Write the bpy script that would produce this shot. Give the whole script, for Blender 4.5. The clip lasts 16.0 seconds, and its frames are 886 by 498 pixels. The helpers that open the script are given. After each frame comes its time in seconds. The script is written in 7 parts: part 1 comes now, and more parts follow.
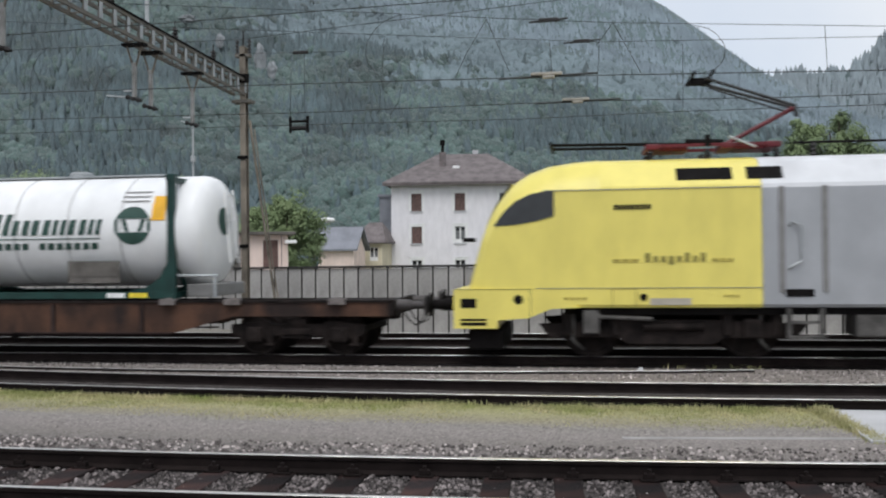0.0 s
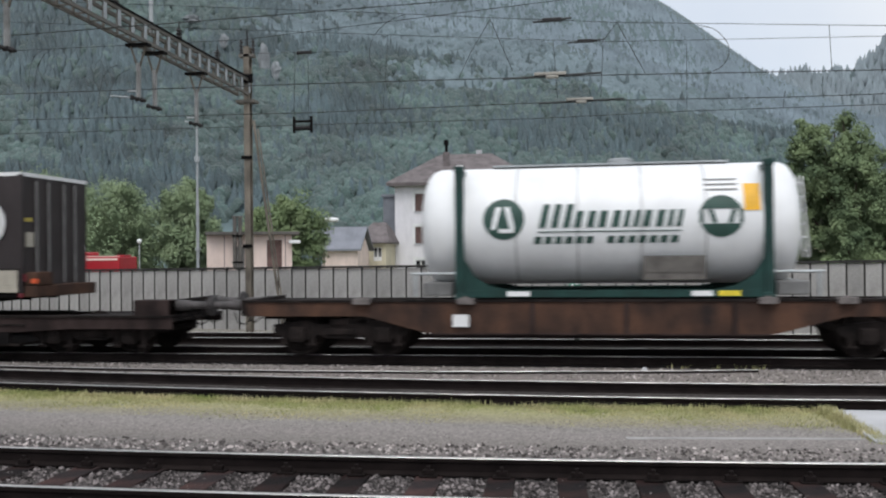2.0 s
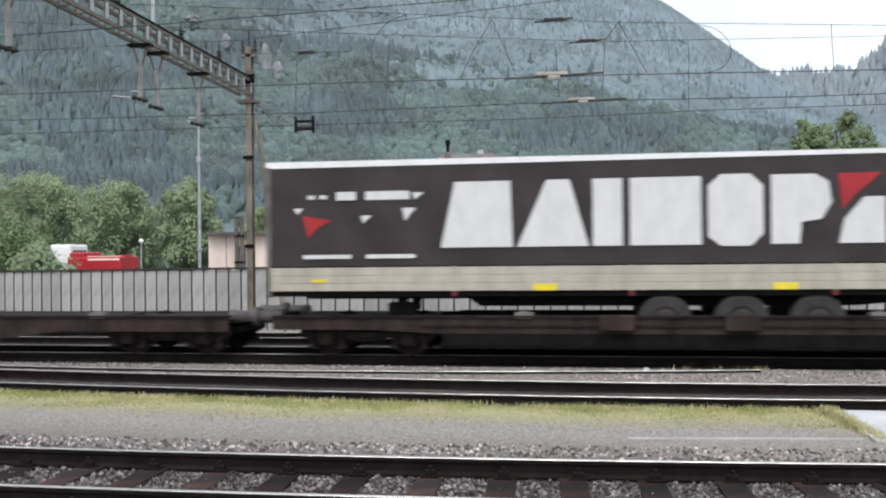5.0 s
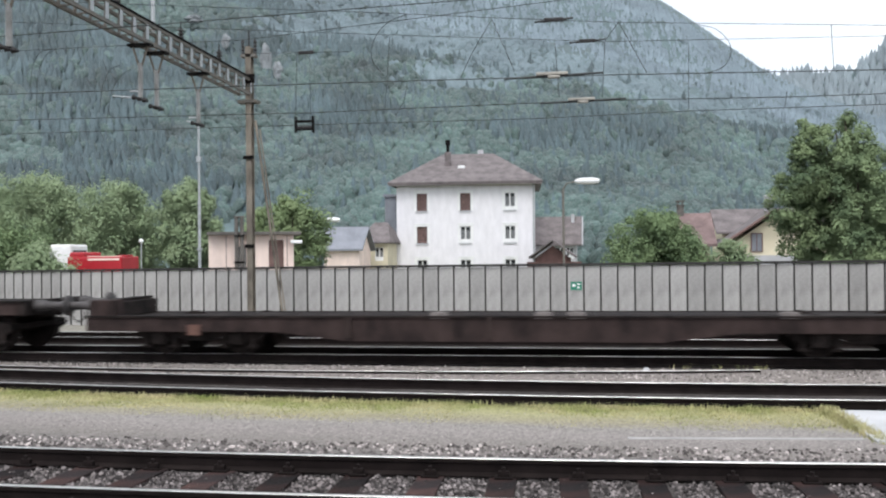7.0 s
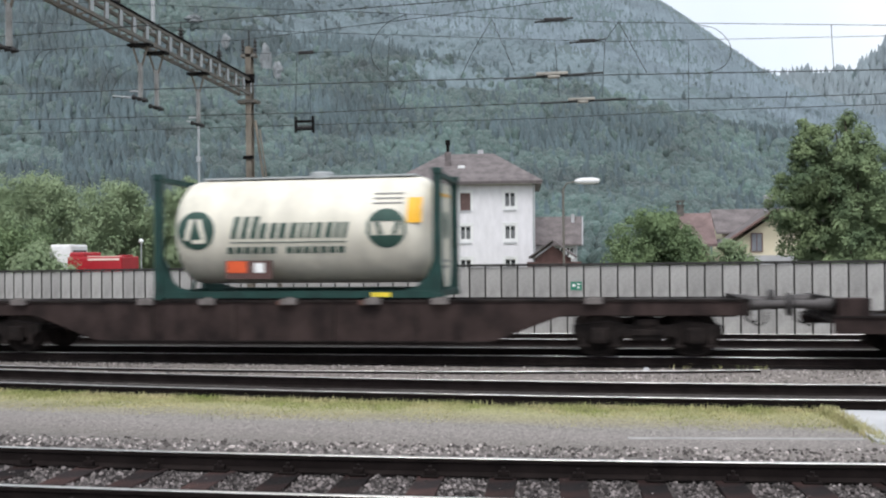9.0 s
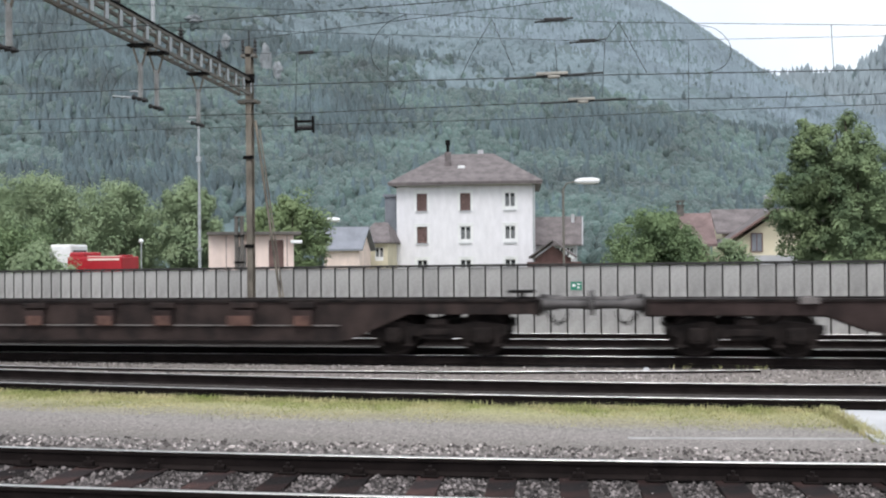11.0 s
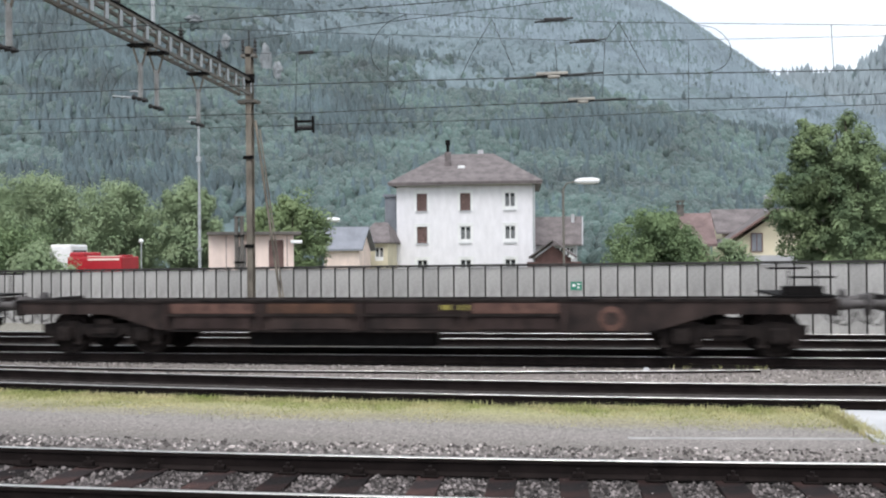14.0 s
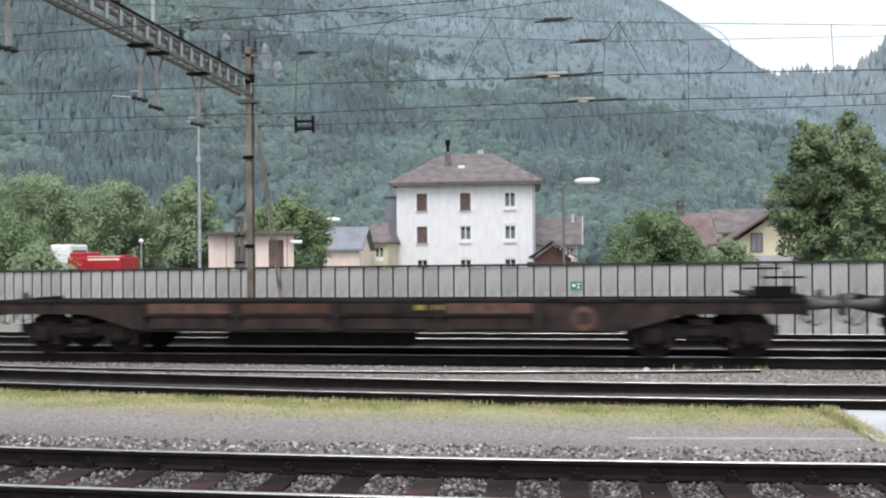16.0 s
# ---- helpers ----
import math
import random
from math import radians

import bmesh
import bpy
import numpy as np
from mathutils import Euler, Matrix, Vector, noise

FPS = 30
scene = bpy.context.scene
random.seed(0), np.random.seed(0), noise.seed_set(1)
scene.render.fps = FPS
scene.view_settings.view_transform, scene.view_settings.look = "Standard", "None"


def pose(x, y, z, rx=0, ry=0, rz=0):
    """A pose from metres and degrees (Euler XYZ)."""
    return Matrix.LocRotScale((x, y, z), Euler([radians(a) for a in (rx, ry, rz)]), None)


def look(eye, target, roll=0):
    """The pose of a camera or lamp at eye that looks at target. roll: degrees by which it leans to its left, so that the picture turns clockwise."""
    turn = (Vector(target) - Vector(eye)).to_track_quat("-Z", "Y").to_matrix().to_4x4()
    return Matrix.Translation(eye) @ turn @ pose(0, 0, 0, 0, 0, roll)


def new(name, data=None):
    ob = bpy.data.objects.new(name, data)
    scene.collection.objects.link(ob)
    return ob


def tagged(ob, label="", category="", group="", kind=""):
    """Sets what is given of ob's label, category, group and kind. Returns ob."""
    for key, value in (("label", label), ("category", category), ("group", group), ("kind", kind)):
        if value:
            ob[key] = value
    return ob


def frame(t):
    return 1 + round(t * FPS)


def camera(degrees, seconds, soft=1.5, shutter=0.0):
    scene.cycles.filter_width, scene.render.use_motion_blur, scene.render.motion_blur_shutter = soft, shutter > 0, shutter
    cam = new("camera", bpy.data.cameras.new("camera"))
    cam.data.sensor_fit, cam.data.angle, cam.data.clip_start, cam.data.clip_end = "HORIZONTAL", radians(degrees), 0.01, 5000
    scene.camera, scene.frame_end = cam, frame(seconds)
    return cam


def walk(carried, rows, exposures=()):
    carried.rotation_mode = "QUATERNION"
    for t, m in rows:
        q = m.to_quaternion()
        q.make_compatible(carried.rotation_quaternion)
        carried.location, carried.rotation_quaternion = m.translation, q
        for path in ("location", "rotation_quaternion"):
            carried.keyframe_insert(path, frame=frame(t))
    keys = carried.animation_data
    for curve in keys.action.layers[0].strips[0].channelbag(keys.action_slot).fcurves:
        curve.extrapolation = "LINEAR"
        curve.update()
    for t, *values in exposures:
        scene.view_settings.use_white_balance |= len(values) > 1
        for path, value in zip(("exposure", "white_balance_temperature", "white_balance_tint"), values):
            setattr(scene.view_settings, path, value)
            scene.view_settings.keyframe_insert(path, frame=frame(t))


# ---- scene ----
# ---- camera and its walk ----
EYE = (0.0, 0.0, 2.044)
cam = camera(51.87, 16.0, soft=2.1, shutter=0.5)


def aim(turn):
    """The camera's pose, turned to the left of the track's normal by that many degrees."""
    a, p = radians(turn), radians(0.347)
    far = (-math.sin(a) * math.cos(p), math.cos(a) * math.cos(p), math.sin(p))
    return look(EYE, [e + 50 * f for e, f in zip(EYE, far)], ROLL)


ROLL = -0.6065
walk(cam, [(0.0, aim(8.862)), (0.3, aim(8.885)), (1.0, aim(8.972)), (2.0, aim(9.094)), (2.8, aim(9.187)), (3.2, aim(9.2)), (4.2, aim(9.2)), (16.0, aim(9.2))],
     exposures=[(0.0, -0.02), (1.5, 0.0), (2.5, 0.06), (3.5, 0.34), (4.2, 0.45), (6.3, 0.55), (7.5, 0.57), (8.5, 0.48), (9.0, 0.36), (11.3, 0.5), (16.0, 0.55)])

# ---- world and sun ----
world = bpy.data.worlds.new("overcast_sky")
scene.world = world
world.use_nodes = True
wn = world.node_tree.nodes
wl = world.node_tree.links
wn.clear()
w_out = wn.new("ShaderNodeOutputWorld")
w_bg = wn.new("ShaderNodeBackground")
w_sky = wn.new("ShaderNodeTexSky")
w_sky.sky_type = "NISHITA"
w_sky.sun_disc = False
w_sky.sun_elevation = radians(59)
w_sky.sun_rotation = radians(175)
w_dim = wn.new("ShaderNodeMix")
w_dim.data_type = "RGBA"
w_dim.blend_type = "MULTIPLY"
w_dim.inputs[0].default_value = 1.0
w_dim.inputs[7].default_value = (0.10, 0.10, 0.10, 1)
w_tc = wn.new("ShaderNodeTexCoord")
w_no = wn.new("ShaderNodeTexNoise")
w_no.inputs["Scale"].default_value = 2.2
w_no.inputs["Detail"].default_value = 6
w_rmp = wn.new("ShaderNodeValToRGB")
w_rmp.color_ramp.elements[0].position = 0.3
w_rmp.color_ramp.elements[0].color = (0.72, 0.80, 0.92, 1)
w_rmp.color_ramp.elements[1].position = 0.7
w_rmp.color_ramp.elements[1].color = (0.98, 1.0, 1.03, 1)
w_mix = wn.new("ShaderNodeMix")
w_mix.data_type = "RGBA"
w_mix.inputs[0].default_value = 0.85
w_bg.inputs["Strength"].default_value = 1.0
wl.new(w_tc.outputs["Generated"], w_no.inputs["Vector"])
wl.new(w_no.outputs["Fac"], w_rmp.inputs["Fac"])
wl.new(w_sky.outputs["Color"], w_dim.inputs[6])
wl.new(w_dim.outputs[2], w_mix.inputs[6])
wl.new(w_rmp.outputs["Color"], w_mix.inputs[7])
wl.new(w_mix.outputs[2], w_bg.inputs["Color"])
wl.new(w_bg.outputs["Background"], w_out.inputs["Surface"])

sun = new("sun", bpy.data.lights.new("sun", "SUN"))
sun.data.energy = 1.8
sun.data.angle = radians(40)
sun.data.color = (1.0, 0.985, 0.97)
sun.matrix_world = look((4, -34, 58), (0, 0, 0))


# ---- materials ----
def material(name, col, rough=0.8, metal=0.0, var=0.25, scale=4.0, fine=60.0, bump=0.15, col2=None, tint=0.0, island=0.0, spec=0.4, streak=0.0, coat=0.0, sheen=0.0, flat=None, depth=0.02, skew=0.0, thin=0.0):
    """A surface with patches, grain and relief. tint: spread of brightness from object to object; island: from piece to piece of a mesh."""
    m = bpy.data.materials.new(name)
    m.use_nodes = True
    n, l = m.node_tree.nodes, m.node_tree.links
    b = n["Principled BSDF"]
    tc = n.new("ShaderNodeTexCoord")
    mp = n.new("ShaderNodeMapping")
    l.new(tc.outputs["Object"], mp.inputs["Vector"])
    if streak:
        mp.inputs["Scale"].default_value = (streak, streak, 1)
    big = n.new("ShaderNodeTexNoise")
    big.inputs["Scale"].default_value = scale
    big.inputs["Detail"].default_value = 5
    l.new(mp.outputs["Vector"], big.inputs["Vector"])
    small = n.new("ShaderNodeTexNoise")
    small.inputs["Scale"].default_value = fine
    small.inputs["Detail"].default_value = 3
    l.new(tc.outputs["Object"], small.inputs["Vector"])
    ramp = n.new("ShaderNodeValToRGB")
    ramp.color_ramp.elements[0].position = 0.32
    ramp.color_ramp.elements[1].position = 0.68
    other = col2 if col2 else [min(1, c * (1 + var)) for c in col]
    ramp.color_ramp.elements[0].color = (*[c * (1 - var) for c in col], 1)
    ramp.color_ramp.elements[1].color = (*other, 1)
    l.new(big.outputs["Fac"], ramp.inputs["Fac"])
    grain = n.new("ShaderNodeMapRange")
    grain.inputs["From Min"].default_value = 0.3
    grain.inputs["From Max"].default_value = 0.7
    grain.inputs["To Min"].default_value = 1 - var * 0.6
    grain.inputs["To Max"].default_value = 1 + var * 0.4
    l.new(small.outputs["Fac"], grain.inputs["Value"])
    last = grain.outputs["Result"]
    for spread, node, out in ((tint, "ShaderNodeObjectInfo", "Random"), (island, "ShaderNodeNewGeometry", "Random Per Island")):
        if spread:
            src = n.new(node)
            mr = n.new("ShaderNodeMapRange")
            mr.inputs["To Min"].default_value = 1 - spread
            mr.inputs["To Max"].default_value = 1 + spread
            pick = src.outputs[out]
            if skew and node == "ShaderNodeNewGeometry":
                # many dark pieces, few pale ones
                pw = n.new("ShaderNodeMath")
                pw.operation = "POWER"
                pw.inputs[1].default_value = skew
                l.new(pick, pw.inputs[0])
                pick = pw.outputs["Value"]
                mr.inputs["To Min"].default_value = 0.35
                mr.inputs["To Max"].default_value = 3.0
            l.new(pick, mr.inputs["Value"])
            mu = n.new("ShaderNodeMath")
            mu.operation = "MULTIPLY"
            l.new(last, mu.inputs[0])
            l.new(mr.outputs["Result"], mu.inputs[1])
            last = mu.outputs["Value"]
    mul = n.new("ShaderNodeMix")
    mul.data_type = "RGBA"
    mul.blend_type = "MULTIPLY"
    mul.inputs[0].default_value = 1.0
    base = ramp.outputs["Color"]
    l.new(base, mul.inputs[6])
    l.new(last, mul.inputs[7])
    l.new(mul.outputs[2], b.inputs["Base Color"])
    b.inputs["Roughness"].default_value = rough
    b.inputs["Metallic"].default_value = metal
    b.inputs["Specular IOR Level"].default_value = spec
    b.inputs["Coat Weight"].default_value = coat
    b.inputs["Sheen Weight"].default_value = sheen
    b.inputs["Sheen Roughness"].default_value = 0.6
    if bump:
        bp = n.new("ShaderNodeBump")
        bp.inputs["Strength"].default_value = bump
        bp.inputs["Distance"].default_value = depth
        l.new(small.outputs["Fac"], bp.inputs["Height"])
        l.new(bp.outputs["Normal"], b.inputs["Normal"])
    if flat:
        # leaf masses: normals lean to one fixed direction, which mutes their shading
        geo = n.new("ShaderNodeNewGeometry")
        mix = n.new("ShaderNodeMix")
        mix.data_type = "VECTOR"
        mix.inputs[0].default_value = flat
        mix.inputs[5].default_value = (0.1, -0.45, 0.88)
        l.new(bp.outputs["Normal"] if bump else geo.outputs["Normal"], mix.inputs[4])
        unit = n.new("ShaderNodeVectorMath")
        unit.operation = "NORMALIZE"
        l.new(mix.outputs[1], unit.inputs[0])
        l.new(unit.outputs["Vector"], b.inputs["Normal"])
    if thin:
        # leaves let part of the light through
        tr = n.new("ShaderNodeBsdfTranslucent")
        l.new(mul.outputs[2], tr.inputs["Color"])
        mx = n.new("ShaderNodeMixShader")
        mx.inputs[0].default_value = thin
        l.new(b.outputs["BSDF"], mx.inputs[1])
        l.new(tr.outputs["BSDF"], mx.inputs[2])
        l.new(mx.outputs["Shader"], n["Material Output"].inputs["Surface"])
    return m


YELLOW = material("loco_yellow", (0.79, 0.68, 0.165), 0.35, var=0.06, scale=1.2, bump=0.03, spec=0.5, streak=2.0)
SILVER = material("loco_silver", (0.40, 0.41, 0.43), 0.4, 0.3, var=0.08, scale=1.5, bump=0.03)
ROOFWHITE = material("loco_roof", (0.62, 0.63, 0.65), 0.5, var=0.1, scale=1.5, bump=0.04)
NETCURTAIN = material("net_curtain", (0.17, 0.175, 0.18), 0.8, var=0.2, scale=6, bump=0.05)
GLASS_DARK = material("dark_window", (0.02, 0.022, 0.025), 0.12, var=0.2, bump=0.0, spec=0.6)
BLACK = material("black_underframe", (0.007, 0.006, 0.006), 0.75, var=0.4, scale=5, bump=0.2, spec=0.1)
DARKSTEEL = material("grimy_steel", (0.016, 0.013, 0.0125), 0.75, var=0.5, scale=3, bump=0.25, spec=0.12, col2=(0.03, 0.023, 0.021))
BUFFERGREY = material("buffer_steel", (0.075, 0.068, 0.067), 0.6, 0.2, var=0.4, scale=4, bump=0.1)
WAGONBROWN = material("wagon_brown", (0.034, 0.025, 0.024), 0.8, var=0.4, scale=1.6, bump=0.2, col2=(0.056, 0.039, 0.036), streak=1.5, spec=0.1)
WAGONRUST = material("wagon_rust", (0.058, 0.044, 0.041), 0.85, var=0.45, scale=1.3, bump=0.25, col2=(0.115, 0.062, 0.042), spec=0.1, streak=1.5)
WAGONGREY = material("wagon_grey_brown", (0.035, 0.028, 0.027), 0.8, var=0.4, scale=1.8, bump=0.2, spec=0.1, streak=1.5, col2=(0.056, 0.04, 0.036))
RUSTPATCH = material("rust_patch", (0.105, 0.055, 0.043), 0.85, var=0.35, scale=5, bump=0.2)
BRACKET = material("pale_bracket_steel", (0.17, 0.15, 0.143), 0.7, 0.1, var=0.3, scale=6, bump=0.1)
TANKBAND = material("tank_band", (0.55, 0.55, 0.55), 0.5, var=0.15, bump=0.02)
TANKWHITE = material("tank_white", (0.85, 0.855, 0.86), 0.35, var=0.06, scale=1.0, bump=0.02, streak=2.0)
TANKCREAM = material("tank_cream", (0.74, 0.70, 0.60), 0.4, var=0.12, scale=1.2, bump=0.03, streak=2.0)
TANKGREEN = material("frame_green", (0.008, 0.04, 0.034), 0.5, var=0.25, scale=3, bump=0.05)
LOGOGREEN = material("logo_green", (0.03, 0.075, 0.06), 0.5, var=0.15, bump=0.0)
ORANGE = material("label_orange", (0.85, 0.45, 0.03), 0.5, var=0.1, bump=0.0)
HAZRED = material("hazard_orange_red", (0.65, 0.10, 0.03), 0.5, var=0.1, bump=0.0)
YLABEL = material("label_yellow", (0.75, 0.6, 0.05), 0.5, var=0.15, bump=0.0)
PLATEGREY = material("plate_grey", (0.22, 0.215, 0.21), 0.5, var=0.15, bump=0.02)
WHITEPAINT = material("white_paint", (0.80, 0.80, 0.80), 0.5, var=0.06, scale=3, bump=0.02)
CURTAIN = material("curtain_brown", (0.031, 0.023, 0.023), 0.5, var=0.25, scale=1.2, bump=0.06, col2=(0.042, 0.032, 0.032))
PRINTWHITE = material("curtain_print_white", (0.64, 0.635, 0.63), 0.55, var=0.06, scale=2.5, bump=0.04, streak=2.0)
PRINTRED = material("curtain_print_red", (0.36, 0.022, 0.028), 0.55, var=0.15, scale=2, bump=0.03)
BOARDCREAM = material("dropside_cream", (0.42, 0.385, 0.32), 0.55, var=0.15, scale=1.5, bump=0.04, streak=2.0)
TYRE = material("tyre_rubber", (0.045, 0.044, 0.043), 0.85, var=0.25, bump=0.2, spec=0.2)
HUB = material("wheel_hub", (0.028, 0.024, 0.022), 0.7, 0.2, var=0.3, bump=0.1)
OLIVE = material("faded_olive_print", (0.25, 0.215, 0.05), 0.6, var=0.2, scale=8, bump=0.0)
DATABOARD = material("dirty_board", (0.12, 0.11, 0.10), 0.7, var=0.3, scale=4, bump=0.05)
DULLYELLOW = material("faded_yellow_label", (0.42, 0.34, 0.07), 0.6, var=0.25, scale=8, bump=0.0)
PANTORED = material("panto_red", (0.12, 0.014, 0.02), 0.5, var=0.2, bump=0.03)
RAILTOP = material("rail_head_polished", (0.72, 0.70, 0.68), 0.3, 0.8, var=0.2, scale=3, bump=0.03)
RAILSIDE = material("rail_rusty_side", (0.013, 0.0095, 0.009), 0.8, var=0.35, scale=4, bump=0.2, spec=0.1)
SLEEPERWOOD = material("sleeper_wood", (0.027, 0.024, 0.025), 0.8, var=0.4, scale=3, bump=0.35, tint=0.5, col2=(0.052, 0.029, 0.026), spec=0.1)
STONE = material("ballast_stone", (0.19, 0.17, 0.163), 0.9, var=0.25, scale=3, bump=0.2, island=1.0, skew=2.4, spec=0.1)
# darker copy of STONE, with the shade of the track bed in its colour
STONEDARK = material("oily_ballast_stone", (0.1, 0.088, 0.086), 0.85, var=0.25, scale=3, bump=0.2, island=1.0, skew=2.6, spec=0.15)
CONCRETE = material("concrete_panel", (0.345, 0.335, 0.325), 0.9, var=0.2, scale=1.6, fine=25, bump=0.12, tint=0.13, streak=2.0)
POSTSTEEL = material("fence_post_steel", (0.045, 0.043, 0.042), 0.7, var=0.3, bump=0.1, spec=0.1)
PLASTER = material("house_plaster", (0.76, 0.74, 0.77), 0.9, var=0.06, scale=0.9, fine=10, bump=0.05, streak=2.5)
ROOFTILE = material("roof_tile_brown", (0.15, 0.13, 0.13), 0.85, var=0.28, scale=1.4, fine=7, bump=0.4)
ROOFSLATE = material("roof_slate_grey", (0.21, 0.22, 0.25), 0.8, var=0.15, scale=0.8, fine=9, bump=0.2)
SHUTTER = material("shutter_brown", (0.16, 0.10, 0.09), 0.8, var=0.2, fine=30, bump=0.1)
PINK = material("pink_plaster", (0.80, 0.65, 0.585), 0.9, var=0.1, scale=1, bump=0.05, streak=2.0)
YELLOWPLASTER = material("pale_yellow_plaster", (0.63, 0.57, 0.43), 0.9, var=0.08, scale=1, bump=0.05)
GREYWALL = material("grey_wall", (0.45, 0.45, 0.47), 0.9, var=0.1, scale=1, bump=0.05)
WOODRED = material("red_brown_wood", (0.105, 0.058, 0.052), 0.85, var=0.25, scale=2, bump=0.15)
MASTSTEEL = material("mast_steel", (0.25, 0.243, 0.222), 0.7, 0.1, var=0.4, scale=1.5, bump=0.1, col2=(0.165, 0.147, 0.12))
MASTBROWN = material("mast_brown", (0.17, 0.147, 0.12), 0.75, 0.1, var=0.4, scale=1.5, bump=0.15, col2=(0.27, 0.235, 0.19), streak=2.0)
HANGER = material("weathered_tube", (0.27, 0.265, 0.25), 0.7, 0.1, var=0.35, scale=2.5, bump=0.1, col2=(0.36, 0.36, 0.35))
UNDERGREY = material("dusty_grey_steel", (0.10, 0.095, 0.09), 0.7, 0.2, var=0.4, scale=4, bump=0.15)
GALV = material("galvanised_steel", (0.40, 0.42, 0.43), 0.55, 0.4, var=0.15, scale=3, bump=0.05)
WIRE = material("overhead_wire", (0.035, 0.037, 0.037), 0.6, 0.1, var=0.1, bump=0.0)
INSULATOR = material("insulator", (0.013, 0.011, 0.011), 0.5, var=0.2, bump=0.0)
INSPALE = material("insulator_pale", (0.36, 0.34, 0.30), 0.5, var=0.2, bump=0.0)
REDPAINT = material("red_paint", (0.40, 0.02, 0.03), 0.4, var=0.1, scale=2, bump=0.02)
SIGNGREEN = material("sign_green", (0.03, 0.22, 0.14), 0.5, var=0.05, bump=0.0)
LEAF = material("tree_leaves", (0.155, 0.222, 0.125), 0.7, var=0.3, scale=0.8, fine=4, bump=0.0, col2=(0.28, 0.355, 0.19), spec=0.05, flat=0.6, thin=0.25, island=0.15)
LEAFPALE = material("willow_leaves", (0.27, 0.36, 0.21), 0.7, var=0.22, scale=0.7, fine=3, bump=0.0, col2=(0.35, 0.43, 0.265), spec=0.05, flat=0.95, thin=0.3)
LEAFMID = material("garden_leaves", (0.155, 0.23, 0.12), 0.7, var=0.28, scale=0.9, fine=4, bump=0.0, col2=(0.245, 0.325, 0.17), spec=0.05, flat=0.7, thin=0.28, island=0.1)
BARK = material("bark", (0.09, 0.07, 0.055), 0.9, var=0.35, scale=4, bump=0.4)
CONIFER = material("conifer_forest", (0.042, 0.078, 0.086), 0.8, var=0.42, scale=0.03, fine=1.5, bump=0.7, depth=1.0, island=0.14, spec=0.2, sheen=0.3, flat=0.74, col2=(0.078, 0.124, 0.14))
# haze is put into the next two colours: paler and bluer uphill
HALFHAZEDWOOD = material("mixed_forest", (0.094, 0.142, 0.166), 0.8, var=0.24, scale=0.03, fine=1.2, bump=0.45, depth=1.0, island=0.08, spec=0.2, sheen=0.3, flat=0.84, col2=(0.14, 0.198, 0.22))
HAZEDWOOD = material("larch_forest", (0.158, 0.218, 0.258), 0.8, var=0.22, scale=0.03, fine=0.8, bump=0.25, depth=1.0, island=0.05, spec=0.2, sheen=0.3, flat=0.92, col2=(0.215, 0.283, 0.333))
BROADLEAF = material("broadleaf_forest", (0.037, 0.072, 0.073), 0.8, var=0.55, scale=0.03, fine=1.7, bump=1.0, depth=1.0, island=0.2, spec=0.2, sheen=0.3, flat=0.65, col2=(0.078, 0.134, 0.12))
# the far ridge's haze is put into its colour too
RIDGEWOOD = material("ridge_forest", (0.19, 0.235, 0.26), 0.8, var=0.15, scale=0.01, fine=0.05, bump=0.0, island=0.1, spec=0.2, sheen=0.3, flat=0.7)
ROOFRED = material("roof_tile_red", (0.18, 0.125, 0.12), 0.85, var=0.25, scale=1.4, fine=7, bump=0.3)
SLOPE = material("mountain_ground", (0.075, 0.115, 0.12), 0.9, var=0.25, scale=0.02, fine=0.2, bump=0.0, spec=0.1, sheen=0.2)
ROCK = material("pale_rock", (0.25, 0.265, 0.275), 0.95, var=0.3, scale=0.08, fine=0.5, bump=0.2, spec=0.1)
GRASS = material("grass_blades", (0.33, 0.37, 0.13), 0.8, var=0.22, scale=1.3, fine=8, bump=0.0, island=0.35, col2=(0.50, 0.44, 0.26), spec=0.2)
LEAFYELLOW = material("light_leaves", (0.185, 0.262, 0.128), 0.7, var=0.25, scale=0.9, fine=4, bump=0.0, col2=(0.285, 0.355, 0.19), spec=0.05, flat=0.7, thin=0.25)
KERB = material("weathered_kerb", (0.30, 0.29, 0.28), 0.9, var=0.2, scale=2, bump=0.1)
WALKWAY = material("pale_concrete_slab", (0.45, 0.45, 0.46), 0.85, var=0.1, scale=1.5, bump=0.08)


# ---- building tools ----
def part(name, bm, mat, parent=None, label="", smooth=False):
    """One mesh object from a bmesh, under a thing or a part."""
    bmesh.ops.recalc_face_normals(bm, faces=bm.faces)
    me = bpy.data.meshes.new(name)
    bm.to_mesh(me)
    bm.free()
    me.materials.append(mat)
    if smooth:
        for p in me.polygons:
            p.use_smooth = True
    ob = new(name, me)
    ob.parent = parent
    return tagged(ob, label)


def twin(ob, m, parent):
    """Another object on the same mesh."""
    o = new(ob.name.split(".")[0], ob.data)
    o.parent = parent
    o.matrix_basis = m
    return o


def box(bm, x0, x1, y0, y1, z0, z1, bevel=0.0):
    v = [bm.verts.new((x, y, z)) for x in (x0, x1) for y in (y0, y1) for z in (z0, z1)]
    f = [bm.faces.new([v[i] for i in q]) for q in ((0, 1, 3, 2), (4, 6, 7, 5), (0, 4, 5, 1), (2, 3, 7, 6), (0, 2, 6, 4), (1, 5, 7, 3))]
    if bevel:
        edges = list({e for q in f for e in q.edges})
        bmesh.ops.bevel(bm, geom=edges, offset=bevel, segments=2, affect="EDGES", profile=0.6)
    return bm


